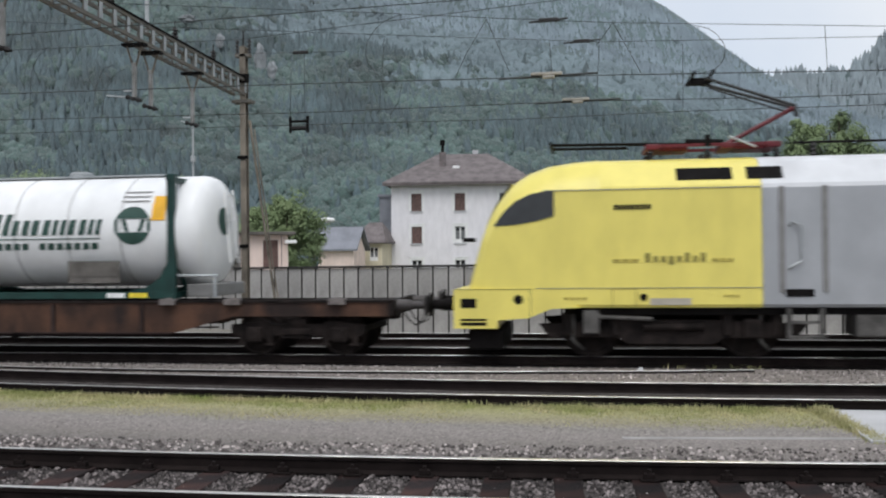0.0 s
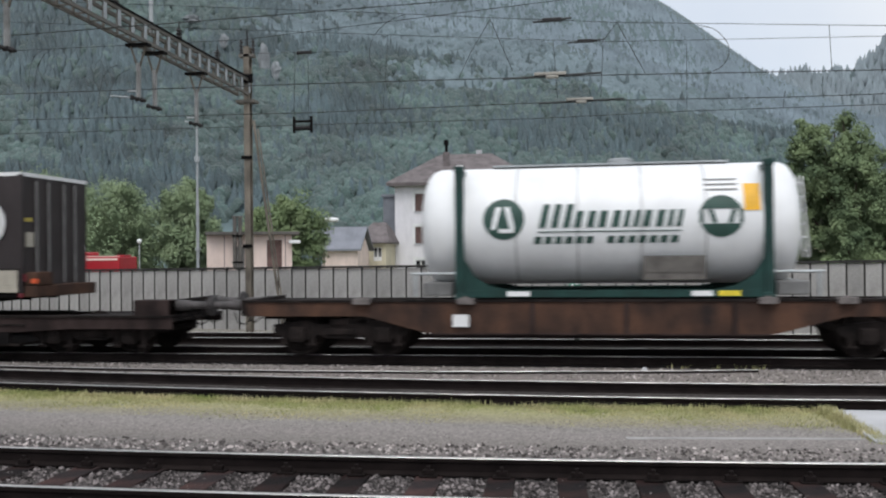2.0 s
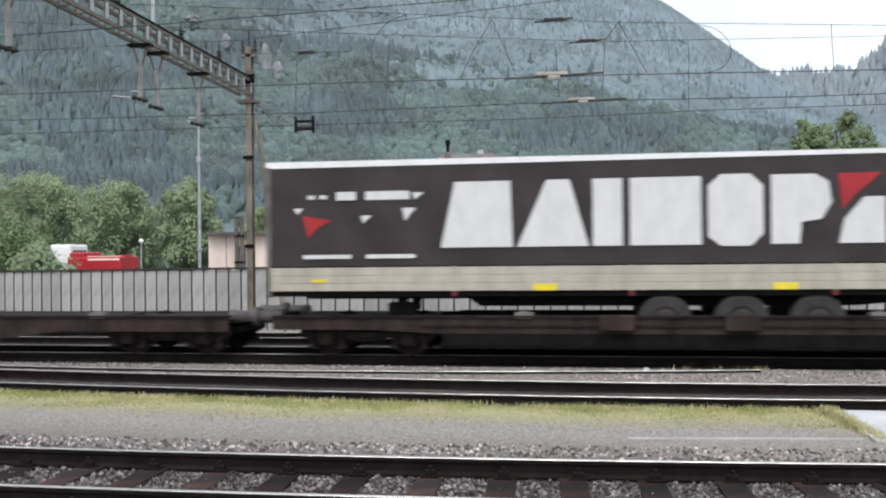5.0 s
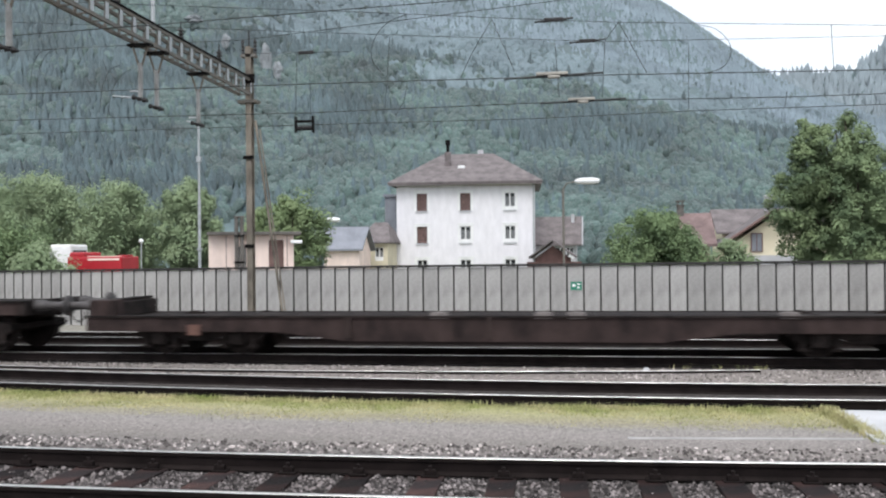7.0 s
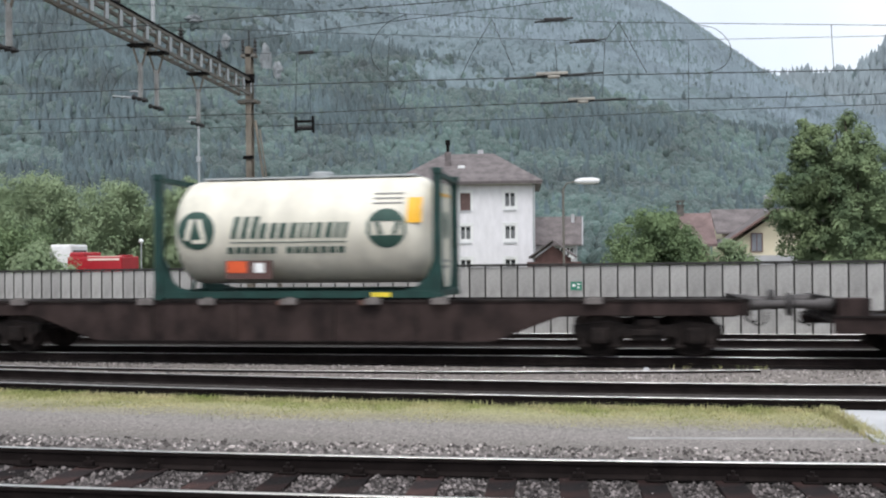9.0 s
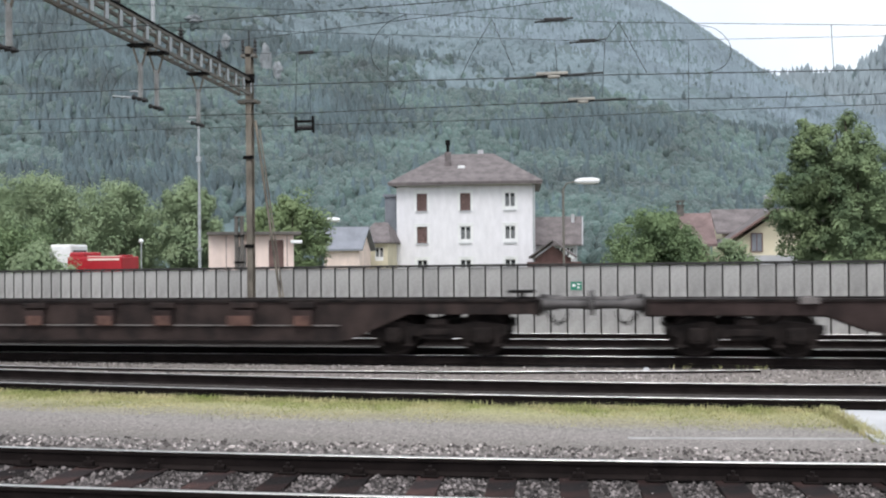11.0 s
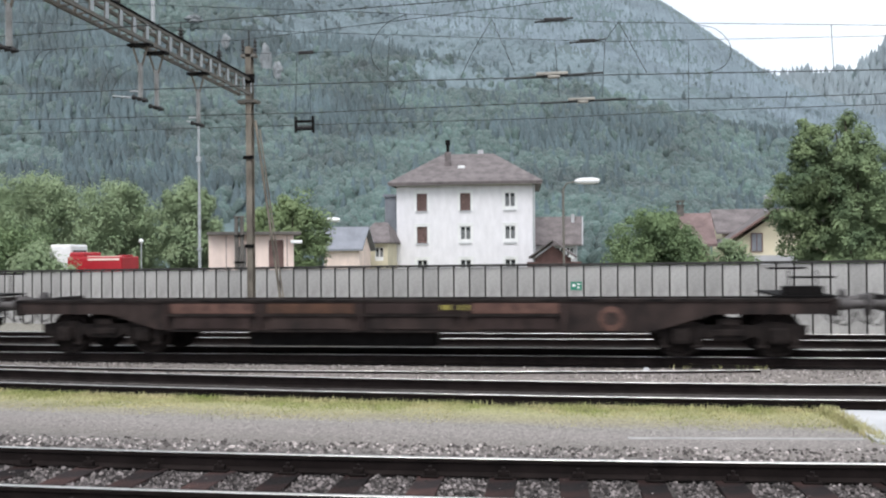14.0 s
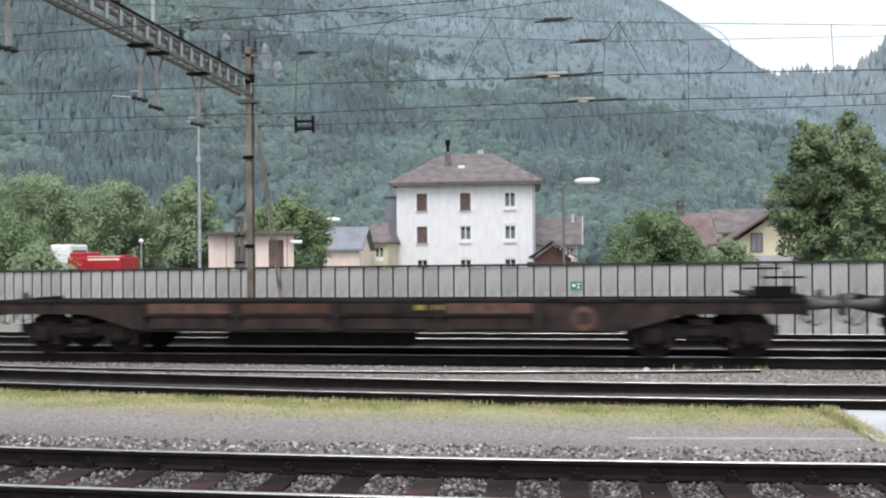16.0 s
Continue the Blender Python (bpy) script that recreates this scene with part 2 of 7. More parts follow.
def boxes(*rows, bevel=0.0):
    bm = bmesh.new()
    for r in rows:
        box(bm, *r, bevel=bevel)
    return bm


def prism(bm, outline, y0, y1):
    """A plate with that outline in x and z, from y0 to y1."""
    a = [bm.verts.new((x, y0, z)) for x, z in outline]
    b = [bm.verts.new((x, y1, z)) for x, z in outline]
    bm.faces.new(a)
    bm.faces.new(b[::-1])
    for i in range(len(a)):
        j = (i + 1) % len(a)
        bm.faces.new((a[i], b[i], b[j], a[j]))
    return bm


def rod(bm, p, q, r, seg=8, r2=None):
    """A round bar from p to q."""
    p, q = Vector(p), Vector(q)
    turn = (q - p).to_track_quat("Z", "Y").to_matrix()
    r2 = r if r2 is None else r2
    rings = []
    for c, rad in ((p, r), (q, r2)):
        rings.append([bm.verts.new(c + turn @ Vector((rad * math.cos(2 * math.pi * k / seg), rad * math.sin(2 * math.pi * k / seg), 0))) for k in range(seg)])
    bm.faces.new(rings[0][::-1])
    bm.faces.new(rings[1])
    for k in range(seg):
        j = (k + 1) % seg
        bm.faces.new((rings[0][k], rings[0][j], rings[1][j], rings[1][k]))
    return bm


def rods(*rows, seg=8):
    bm = bmesh.new()
    for r in rows:
        rod(bm, r[0], r[1], r[2], seg)
    return bm


def lathe(bm, profile, axis="x", seg=32, centre=(0, 0, 0)):
    """A turned body: profile of (along, radius)."""
    rings = []
    for a, r in profile:
        ring = []
        for k in range(seg):
            c, s = math.cos(2 * math.pi * k / seg), math.sin(2 * math.pi * k / seg)
            p = (a, r * c, r * s) if axis == "x" else (r * c, a, r * s) if axis == "y" else (r * c, r * s, a)
            ring.append(bm.verts.new(Vector(p) + Vector(centre)))
        rings.append(ring)
    for i in range(len(rings) - 1):
        for k in range(seg):
            j = (k + 1) % seg
            bm.faces.new((rings[i][k], rings[i][j], rings[i + 1][j], rings[i + 1][k]))
    bm.faces.new(rings[0][::-1])
    bm.faces.new(rings[-1])
    return bm


def thing(name, m, label, category, group="", kind=""):
    ob = new(name)
    ob.empty_display_size = 0.3
    ob.matrix_basis = m
    return tagged(ob, label, category, group, kind)


def cloud_mesh(name, verts, faces, mat, parent=None):
    me = bpy.data.meshes.new(name)
    me.from_pydata(verts, [], faces)
    me.materials.append(mat)
    ob = new(name, me)
    ob.parent = parent
    return ob


def quick_mesh(name, verts, quads, mat):
    """One mesh from arrays of corners and four-sided faces."""
    me = bpy.data.meshes.new(name)
    me.vertices.add(len(verts))
    me.vertices.foreach_set("co", verts.astype(np.float32).ravel())
    me.loops.add(quads.size)
    me.loops.foreach_set("vertex_index", quads.astype(np.int32).ravel())
    me.polygons.add(len(quads))
    me.polygons.foreach_set("loop_start", np.arange(0, quads.size, 4, dtype=np.int32))
    me.update(calc_edges=True)
    me.materials.append(mat)
    return new(name, me)


# ---- ground ----
def smooth(a, b, x):
    t = min(1, max(0, (x - a) / (b - a)))
    return t * t * (3 - 2 * t)


def ground_material():
    """Gravel, grass verge and dark ballast, side by side across the tracks, with shade painted in at the rails."""
    m = bpy.data.materials.new("station_ground")
    m.use_nodes = True
    n, l = m.node_tree.nodes, m.node_tree.links
    b = n["Principled BSDF"]
    b.inputs["Roughness"].default_value = 0.92
    b.inputs["Specular IOR Level"].default_value = 0.08
    tc = n.new("ShaderNodeTexCoord")
    sep = n.new("ShaderNodeSeparateXYZ")
    l.new(tc.outputs["Object"], sep.inputs["Vector"])
    wob = n.new("ShaderNodeTexNoise")
    wob.inputs["Scale"].default_value = 0.55
    wob.inputs["Detail"].default_value = 6
    l.new(tc.outputs["Object"], wob.inputs["Vector"])
    add = n.new("ShaderNodeMath")
    add.operation = "MULTIPLY_ADD"
    add.inputs[1].default_value = 0.7
    l.new(wob.outputs["Fac"], add.inputs[0])
    # the sidings are bent to fit the camera's view, and their beds with them
    sq = n.new("ShaderNodeMath")
    sq.operation = "MULTIPLY"
    l.new(sep.outputs["X"], sq.inputs[0])
    l.new(sep.outputs["X"], sq.inputs[1])
    bend = n.new("ShaderNodeMath")
    bend.operation = "MULTIPLY"
    bend.inputs[1].default_value = -0.005
    l.new(sq.outputs["Value"], bend.inputs[0])
    skewed = n.new("ShaderNodeMath")
    skewed.operation = "MULTIPLY_ADD"
    skewed.inputs[1].default_value = 0.0139
    l.new(sep.outputs["X"], skewed.inputs[0])
    l.new(bend.outputs["Value"], skewed.inputs[2])
    fade = n.new("ShaderNodeMapRange")
    fade.inputs["From Min"].default_value = 15.8
    fade.inputs["From Max"].default_value = 17.4
    fade.inputs["To Min"].default_value = 1.0
    fade.inputs["To Max"].default_value = 0.0
    l.new(sep.outputs["Y"], fade.inputs["Value"])
    along = n.new("ShaderNodeMath")
    along.operation = "MULTIPLY_ADD"
    l.new(skewed.outputs["Value"], along.inputs[0])
    l.new(fade.outputs["Result"], along.inputs[1])
    l.new(sep.outputs["Y"], along.inputs[2])
    l.new(along.outputs["Value"], add.inputs[2])
    mr = n.new("ShaderNodeMapRange")
    mr.inputs["From Min"].default_value = 0.35
    mr.inputs["From Max"].default_value = 60.35
    l.new(add.outputs["Value"], mr.inputs["Value"])
    ramp = n.new("ShaderNodeValToRGB")
    el = ramp.color_ramp.elements
    # near-black stops paint shade beside rails and under the train into the ballast
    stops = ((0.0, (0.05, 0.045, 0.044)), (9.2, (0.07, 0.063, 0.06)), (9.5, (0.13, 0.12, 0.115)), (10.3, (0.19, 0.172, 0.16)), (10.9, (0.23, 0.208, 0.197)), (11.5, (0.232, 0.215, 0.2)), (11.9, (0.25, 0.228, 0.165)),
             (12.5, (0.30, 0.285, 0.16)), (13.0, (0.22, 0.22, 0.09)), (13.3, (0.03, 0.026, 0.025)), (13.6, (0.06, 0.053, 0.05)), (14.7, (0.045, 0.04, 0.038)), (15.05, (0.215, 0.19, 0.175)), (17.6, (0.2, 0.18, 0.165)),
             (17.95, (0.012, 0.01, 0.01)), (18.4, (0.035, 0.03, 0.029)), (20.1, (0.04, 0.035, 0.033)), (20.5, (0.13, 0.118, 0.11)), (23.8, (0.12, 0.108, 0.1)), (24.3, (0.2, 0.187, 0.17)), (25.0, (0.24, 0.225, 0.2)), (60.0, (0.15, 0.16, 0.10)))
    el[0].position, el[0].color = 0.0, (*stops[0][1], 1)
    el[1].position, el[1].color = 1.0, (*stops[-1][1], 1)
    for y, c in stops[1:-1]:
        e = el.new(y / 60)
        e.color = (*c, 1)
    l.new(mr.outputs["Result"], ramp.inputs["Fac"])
    peb = n.new("ShaderNodeTexVoronoi")
    peb.inputs["Scale"].default_value = 40
    l.new(tc.outputs["Object"], peb.inputs["Vector"])
    pm = n.new("ShaderNodeMapRange")
    pm.inputs["To Min"].default_value = 0.6
    pm.inputs["To Max"].default_value = 1.45
    l.new(peb.outputs["Color"], pm.inputs["Value"])
    mul = n.new("ShaderNodeMix")
    mul.data_type, mul.blend_type = "RGBA", "MULTIPLY"
    mul.inputs[0].default_value = 1.0
    l.new(ramp.outputs["Color"], mul.inputs[6])
    l.new(pm.outputs["Result"], mul.inputs[7])
    l.new(mul.outputs[2], b.inputs["Base Color"])
    bp = n.new("ShaderNodeBump")
    bp.inputs["Strength"].default_value = 0.3
    bp.inputs["Distance"].default_value = 0.02
    l.new(peb.outputs["Distance"], bp.inputs["Height"])
    l.new(bp.outputs["Normal"], b.inputs["Normal"])
    return m


# k bends both sidings to fit the camera's view
def near_y(x, k=0.005):
    """The near track's far rail."""
    return 9.11 + 0.0438 * x + k * min(max(x, -15), 15) ** 2


def mid_y(x, k=0.005):
    """The middle track's far rail."""
    return 14.79 - 0.0139 * x + k * min(max(x, -15), 15) ** 2


def fence_y(x):
    c = min(max(x, -25), 11)
    slope = -0.0538 + 0.01509 * c + 0.0001464 * c * c
    return 26.608 - 0.0538 * c + 0.007547 * c * c + 0.0000488 * c ** 3 + slope * (x - c)


def fence_lift(x):
    """Height offset along the fence, fitted to the camera's view of its top line."""
    c = min(max(x, -25), 11)
    return 0.042 + 0.0028 * c - 0.00015 * c * c


def ground_z(x, y):
    """Height of the ground: ballast beds, the gravel path, the yard."""
    a, b = y - near_y(x), y - mid_y(x)
    z = -0.2
    if b < -1.5:
        z += 0.065 * smooth(0.2, 1.0, a)
        z -= 0.05 * smooth(-1.72, -1.55, b)
    else:
        z += 0.015 + 0.035 * smooth(0.05, 0.3, b)
    z -= 0.05 * smooth(17.5, 18.1, y)
    z -= 0.11 * smooth(24.6, 25.6, y)
    return z


def ground():
    xs = sorted(set([-3000, -1200, -500, -200, -90, -50, 3000, 1200, 500, 200, 90, 50] + [-30 + 0.5 * i for i in range(121)]))
    ys = sorted(set([-2000, -500, -100, -30, -8, 0, 3, 5, 6] + [6.5 + 0.15 * i for i in range(136)] + [28, 31, 36, 45, 60, 90, 150, 300, 700, 1500, 4000]))
    verts = [(x, y, ground_z(x, y) + (0.012 * noise.noise((x * 1.3, y * 1.3, 0)) if abs(x) < 31 and 6 < y < 27 else 0)) for y in ys for x in xs]
    w = len(xs)
    faces = [(j * w + i, j * w + i + 1, (j + 1) * w + i + 1, (j + 1) * w + i) for j in range(len(ys) - 1) for i in range(w - 1)]
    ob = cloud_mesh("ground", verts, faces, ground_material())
    for p in ob.data.polygons:
        p.use_smooth = True
    tagged(ob, "gravel station ground with ballast and a grassy verge", "ground", kind="structure")


ground()


# ---- tracks ----
RAIL = [(-0.075, -0.172), (0.075, -0.172), (0.075, -0.16), (0.012, -0.135), (0.012, -0.045), (0.036, -0.035), (0.036, -0.004), (0.03, 0.0), (-0.03, 0.0), (-0.036, -0.004), (-0.036, -0.035), (-0.012, -0.045), (-0.012, -0.135), (-0.075, -0.16)]


def rail(line, x0, x1, parent, step=1.0):
    """A rail along y = line(x); its polished head is a part of its own."""
    xs = [x0 + i * step for i in range(int((x1 - x0) / step) + 1)]
    bm = bmesh.new()
    rings = [[bm.verts.new((x, line(x) + a, b)) for a, b in RAIL] for x in xs]
    for r, s in zip(rings, rings[1:]):
        for i in range(len(RAIL)):
            j = (i + 1) % len(RAIL)
            bm.faces.new((r[i], r[j], s[j], s[i]))
    bm.faces.new(rings[0])
    bm.faces.new(rings[-1][::-1])
    r = part("rail", bm, RAILSIDE, parent)
    bm = bmesh.new()
    rings = [[bm.verts.new((x, line(x) + a, b)) for a, b in ((-0.034, -0.006), (-0.028, 0.003), (0.028, 0.003), (0.034, -0.006))] for x in xs]
    for p, q in zip(rings, rings[1:]):
        for i in range(4):
            j = (i + 1) % 4
            bm.faces.new((p[i], p[j], q[j], q[i]))
    part("rail_head", bm, RAILTOP, r, "polished steel rail head")


def track(far, label, x0, x1, sleepers, low=0.0):
    t = thing("railway_track", pose(0, 0, low), label, "railway track", "parallel station tracks", "structure")
    rail(far, x0, x1, t)
    rail(lambda x: far(x) - 1.507, x0, x1, t)
    if sleepers:
        a, b = sleepers
        first = part("sleeper", boxes((-0.135, 0.135, -1.3, 1.3, -0.31, -0.165), bevel=0.012), SLEEPERWOOD, t)
        bm = bmesh.new()
        box(bm, -0.09, 0.09, -0.17, 0.17, -0.165, -0.148, bevel=0.004)
        for s in (-1, 1):
            box(bm, -0.055, 0.055, s * 0.11 - 0.03, s * 0.11 + 0.03, -0.15, -0.095, bevel=0.008)
            rod(bm, (0, s * 0.12, -0.15), (0, s * 0.12, -0.055), 0.022, 6)
        clip = part("rail_chair", bm, RAILSIDE, t)
        x, n = a, 0
        while x < b:
            y = far(x) - 0.753
            ang = math.atan((far(x + 0.2) - far(x - 0.2)) / 0.4)
            m = Matrix.Translation((x + random.uniform(-0.03, 0.03), y, random.uniform(-0.008, 0.004))) @ Matrix.Rotation(ang + random.uniform(-0.02, 0.02), 4, "Z")
            o = first if n == 0 else twin(first, m, t)
            o.matrix_basis = m
            for yy in (far(x), far(x) - 1.507):
                mm = Matrix.Translation((x, yy, 0)) @ Matrix.Rotation(ang, 4, "Z")
                if n == 0 and yy == far(x):
                    clip.matrix_basis = mm
                else:
                    twin(clip, mm, t)
            x += 0.73
            n += 1
    return t


track(near_y, "weathered siding track on wooden sleepers in pale ballast", -24, 24, (-0.875 - 0.73 * 15, 12))
track(mid_y, "siding track with rusty rails sunk in dark ballast", -40, 40, None, -0.02)
track(lambda x: 19.763, "main track under the train with polished rails", -160, 60, None)
track(lambda x: 23.4, "track behind the train beside the concrete fence", -60, 60, None)

# a worn rail that curves away from the middle track and runs out in the gravel
blade = thing("point_rail", pose(0, 0, -0.1), "thin rusty turnout rail beside the siding track", "rail", kind="structure")
rail(lambda x: 16.42 + 0.0092 * (x + 6) ** 2, -17, 3.0, blade, 0.5)


# ---- ballast stones and grass ----
def stones(name, n, place, size, label, mat=None):
    base = np.array([(0.9, 0, -0.3), (0.2, 0.95, -0.2), (-0.9, 0.3, -0.25), (-0.1, -0.95, -0.3), (0.45, 0.1, 0.75), (-0.4, 0.05, 0.8), (0, 0, -0.7)])
    tri = np.array([(0, 1, 4), (1, 5, 4), (1, 2, 5), (2, 3, 5), (3, 4, 5), (3, 0, 4), (1, 0, 6), (2, 1, 6), (3, 2, 6), (0, 3, 6)])
    rng = np.random.default_rng(5)
    V, F = [], []
    for i in range(n):
        x, y, z = place(rng)
        s = size * rng.uniform(0.5, 1.25)
        q = base * rng.uniform(0.65, 1.2, (len(base), 1)) * np.array([1, rng.uniform(0.6, 1), rng.uniform(0.5, 0.9)]) * s
        a = rng.uniform(0, 6.28)
        c, d = math.cos(a), math.sin(a)
        q = q @ np.array([[c, d, 0], [-d, c, 0], [0, 0, 1]])
        V.append(q + (x, y, z + 0.25 * s))
        F.append(tri + i * len(base))
    ob = cloud_mesh(name, np.concatenate(V).tolist(), np.concatenate(F).tolist(), mat or STONE)
    return tagged(ob, label, "ballast", kind="stuff")


def near_bed(r):
    while True:
        x = r.uniform(-9.5, 6.5)
        d = r.uniform(-2.3, 0.12)
        if abs(d) < 0.09 or abs(d + 1.507) < 0.09:
            continue
        k = (x + 0.875) / 0.73
        if abs(k - round(k)) * 0.73 < 0.15 and r.random() < 0.93:
            continue
        y = near_y(x) + d
        return x, y, -0.205 + r.uniform(-0.01, 0.025)


def shoulder(r):
    x = r.uniform(-10.5, 7)
    y = near_y(x) + 0.06 + 1.2 * r.random() ** 1.7
    return x, y, ground_z(x, y) - 0.004


def mid_gravel(r):
    x = r.uniform(-15, 8)
    y = mid_y(x) + r.uniform(0.08, 3.0)
    return x, y, ground_z(x, y) - 0.008


def mid_bed(r):
    x = r.uniform(-14, 7)
    y = mid_y(x) + r.uniform(-1.4, -0.1)
    return x, y, ground_z(x, y) - 0.006


def path_gravel(r):
    x = r.uniform(-11.5, 6)
    y = near_y(x) + 0.9 + 3.1 * r.random()
    return x, y, ground_z(x, y) - 0.006


stones("ballast_stones", 20000, near_bed, 0.028, "mixed grey ballast stones between the sleepers", STONEDARK)
stones("shoulder_stones", 11000, shoulder, 0.032, "pale and dark ballast stones beside the rail")
stones("gravel_stones", 8000, mid_gravel, 0.029, "pale gravel beside the siding rails")
stones("dark_bed_stones", 2600, mid_bed, 0.02, "dark gravel between the siding rails", STONEDARK)
stones("loose_gravel", 6000, path_gravel, 0.012, "loose grey gravel on the path")


def grass(name, n, place, label, height):
    rng = np.random.default_rng(9)
    V, F = [], []
    for i in range(n):
        x, y, k = place(rng)
        z = ground_z(x, y) - 0.01
        h = height * rng.uniform(0.4, 1.2) * k
        a, lean = rng.uniform(0, 6.28), rng.uniform(0.05, 0.6) * h
        w = rng.uniform(0.003, 0.008)
        dx, dy = math.cos(a), math.sin(a)
        b = len(V)
        V += [(x - dy * w, y + dx * w, z), (x + dy * w, y - dx * w, z), (x + dx * lean * 0.4 + dy * w * 0.7, y + dy * lean * 0.4 - dx * w * 0.7, z + h * 0.6), (x + dx * lean * 0.4 - dy * w * 0.7, y + dy * lean * 0.4 + dx * w * 0.7, z + h * 0.6), (x + dx * lean, y + dy * lean, z + h)]
        F += [(b, b + 1, b + 2, b + 3), (b + 3, b + 2, b + 4)]
    return tagged(cloud_mesh(name, V, F, GRASS), label, "grass", kind="stuff")


def verge(r):
    while True:
        x = r.uniform(-13.5, 3.2)
        d = abs(r.normal(0, 0.9))
        y = mid_y(x) - 1.507 - 0.13 - d
        width = 1.5 + 0.5 * noise.noise((x * 0.42, 3.0, 0)) - 1.3 * math.exp(-((x + 1.1) / 0.7) ** 2) - 0.7 * math.exp(-((x + 7.1) / 0.45) ** 2)
        patch = noise.noise((x * 1.1, y * 2.2, 2)) + 0.6 * noise.noise((x * 4.0, y * 6.0, 8))
        if r.random() < 0.8 * math.exp(-((x + 1.1) / 0.55) ** 2):
            continue
        if d < 1.7 and patch > -0.62 + 1.0 * d / max(0.2, width) - 0.8 * r.random():
            return x, y, (0.55 + 1.2 * math.exp(-d / 0.3)) * r.uniform(0.5, 1.5)


grass("verge_grass", 54000, verge, "yellowish green grass along the siding rail", 0.04)


def slab_edge(r):
    t = r.random()
    return 3.12 + 0.16 * t + r.normal(0, 0.07), 13.0 - 2.1 * t + r.normal(0, 0.05), 1.2 - 0.5 * t


grass("edge_grass", 3500, slab_edge, "tufts of grass along the concrete slab", 0.085)


def tuft(r):
    x = r.choice([1.5, 1.76, 2.34, 2.75, 3.0, 3.11, 3.2]) + r.normal(0, 0.05)
    return x, 17.78 + r.normal(0, 0.08), 1.0


grass("weed_tufts", 70, tuft, "small green weeds in the gravel between tracks", 0.11)

slab = thing("concrete_crossing", pose(0, 0, 0), "pale concrete slab at the edge of the gravel path", "slab", kind="structure")
for i in range(3):
    x0 = 3.15 + 2.1 * i
    part("slab", boxes((x0 + 0.01, x0 + 2.09, 10.9, 12.98, -0.25, -0.105), bevel=0.012), WALKWAY, slab)
kerb = part("edging_kerb", boxes((-1.35, 1.35, -0.05, 0.05, -0.2, -0.122), bevel=0.01), KERB)
kerb.matrix_basis = pose(1.75, 11.0, 0.0, rz=5)
tagged(kerb, "low pale edging strip lying in gravel", "kerb", kind="structure")
bm = bmesh.new()
bmesh.ops.create_icosphere(bm, subdivisions=2, radius=0.07)
for v in bm.verts:
    v.co *= 1 + 0.3 * noise.noise(v.co * 20)
ws = part("white_stone", bm, WALKWAY)
ws.matrix_basis = pose(0.985, 17.08, -0.13)
tagged(ws, "single pale stone lying in the gravel", "stone")


# ---- fence of concrete panels ----
def fence():
    f = thing("fence", pose(0, 0, 0), "grey concrete panel fence with dark steel posts", "fence", kind="structure")
    step = 0.481
    xs = [0.76]
    while xs[-1] < 34:
        s = (fence_y(xs[-1] + 0.01) - fence_y(xs[-1])) / 0.01
        xs.append(xs[-1] + step / math.sqrt(1 + s * s))
    back = [0.76]
    while back[-1] > -44:
        s = (fence_y(back[-1] + 0.01) - fence_y(back[-1])) / 0.01
        back.append(back[-1] - step / math.sqrt(1 + s * s))
    xs = back[:0:-1] + xs
    panel = post = None
    for a, b in zip(xs, xs[1:]):
        ya, yb = fence_y(a), fence_y(b)
        ang = math.atan2(yb - ya, b - a)
        m = Matrix.Translation(((a + b) / 2, (ya + yb) / 2 + random.uniform(-0.006, 0.006), fence_lift(a) + random.uniform(-0.012, 0.004))) @ Matrix.Rotation(ang, 4, "Z")
        mp = Matrix.Translation((a, ya, fence_lift(a))) @ Matrix.Rotation(ang, 4, "Z")
        if panel is None:
            panel = part("panel", boxes((-0.222, 0.222, -0.03, 0.03, -0.45, 1.63)), CONCRETE, f)
            post = part("post", boxes((-0.021, 0.021, -0.05, 0.05, -0.45, 1.665)), POSTSTEEL, f)
            panel.matrix_basis, post.matrix_basis = m, mp
        else:
            twin(panel, m, f)
            twin(post, mp, f)
    bm = bmesh.new()
    rings = []
    for x in xs[::2]:
        s = (fence_y(x + 0.01) - fence_y(x)) / 0.01
        n = Vector((-s, 1, 0)).normalized()
        c = Vector((x, fence_y(x), fence_lift(x)))
        rings.append([bm.verts.new(c + n * a + Vector((0, 0, b))) for a, b in ((-0.07, 1.64), (0.07, 1.64), (0.07, 1.71), (-0.07, 1.71))])
    for r, q in zip(rings, rings[1:]):
        for i in range(4):
            j = (i + 1) % 4
            bm.faces.new((r[i], r[j], q[j], q[i]))
    bm.faces.new(rings[0])
    bm.faces.new(rings[-1][::-1])
    part("cap_rail", bm, POSTSTEEL, f, "dark steel cap rail")


def fence_sign():
    y = fence_y(-0.62) - 0.05
    s = thing("fence_sign", pose(-0.42, y, 1.1, rz=-4), "small green sign screwed to the concrete fence", "sign")
    part("plate", boxes((-0.16, 0.16, -0.01, 0.0, -0.12, 0.12)), SIGNGREEN, s)
    part("white_bar", boxes((-0.11, -0.02, -0.016, -0.01, -0.03, 0.05), (0.02, 0.12, -0.016, -0.01, 0.03, 0.07), (0.02, 0.1, -0.016, -0.01, -0.07, -0.03)), WHITEPAINT, s)


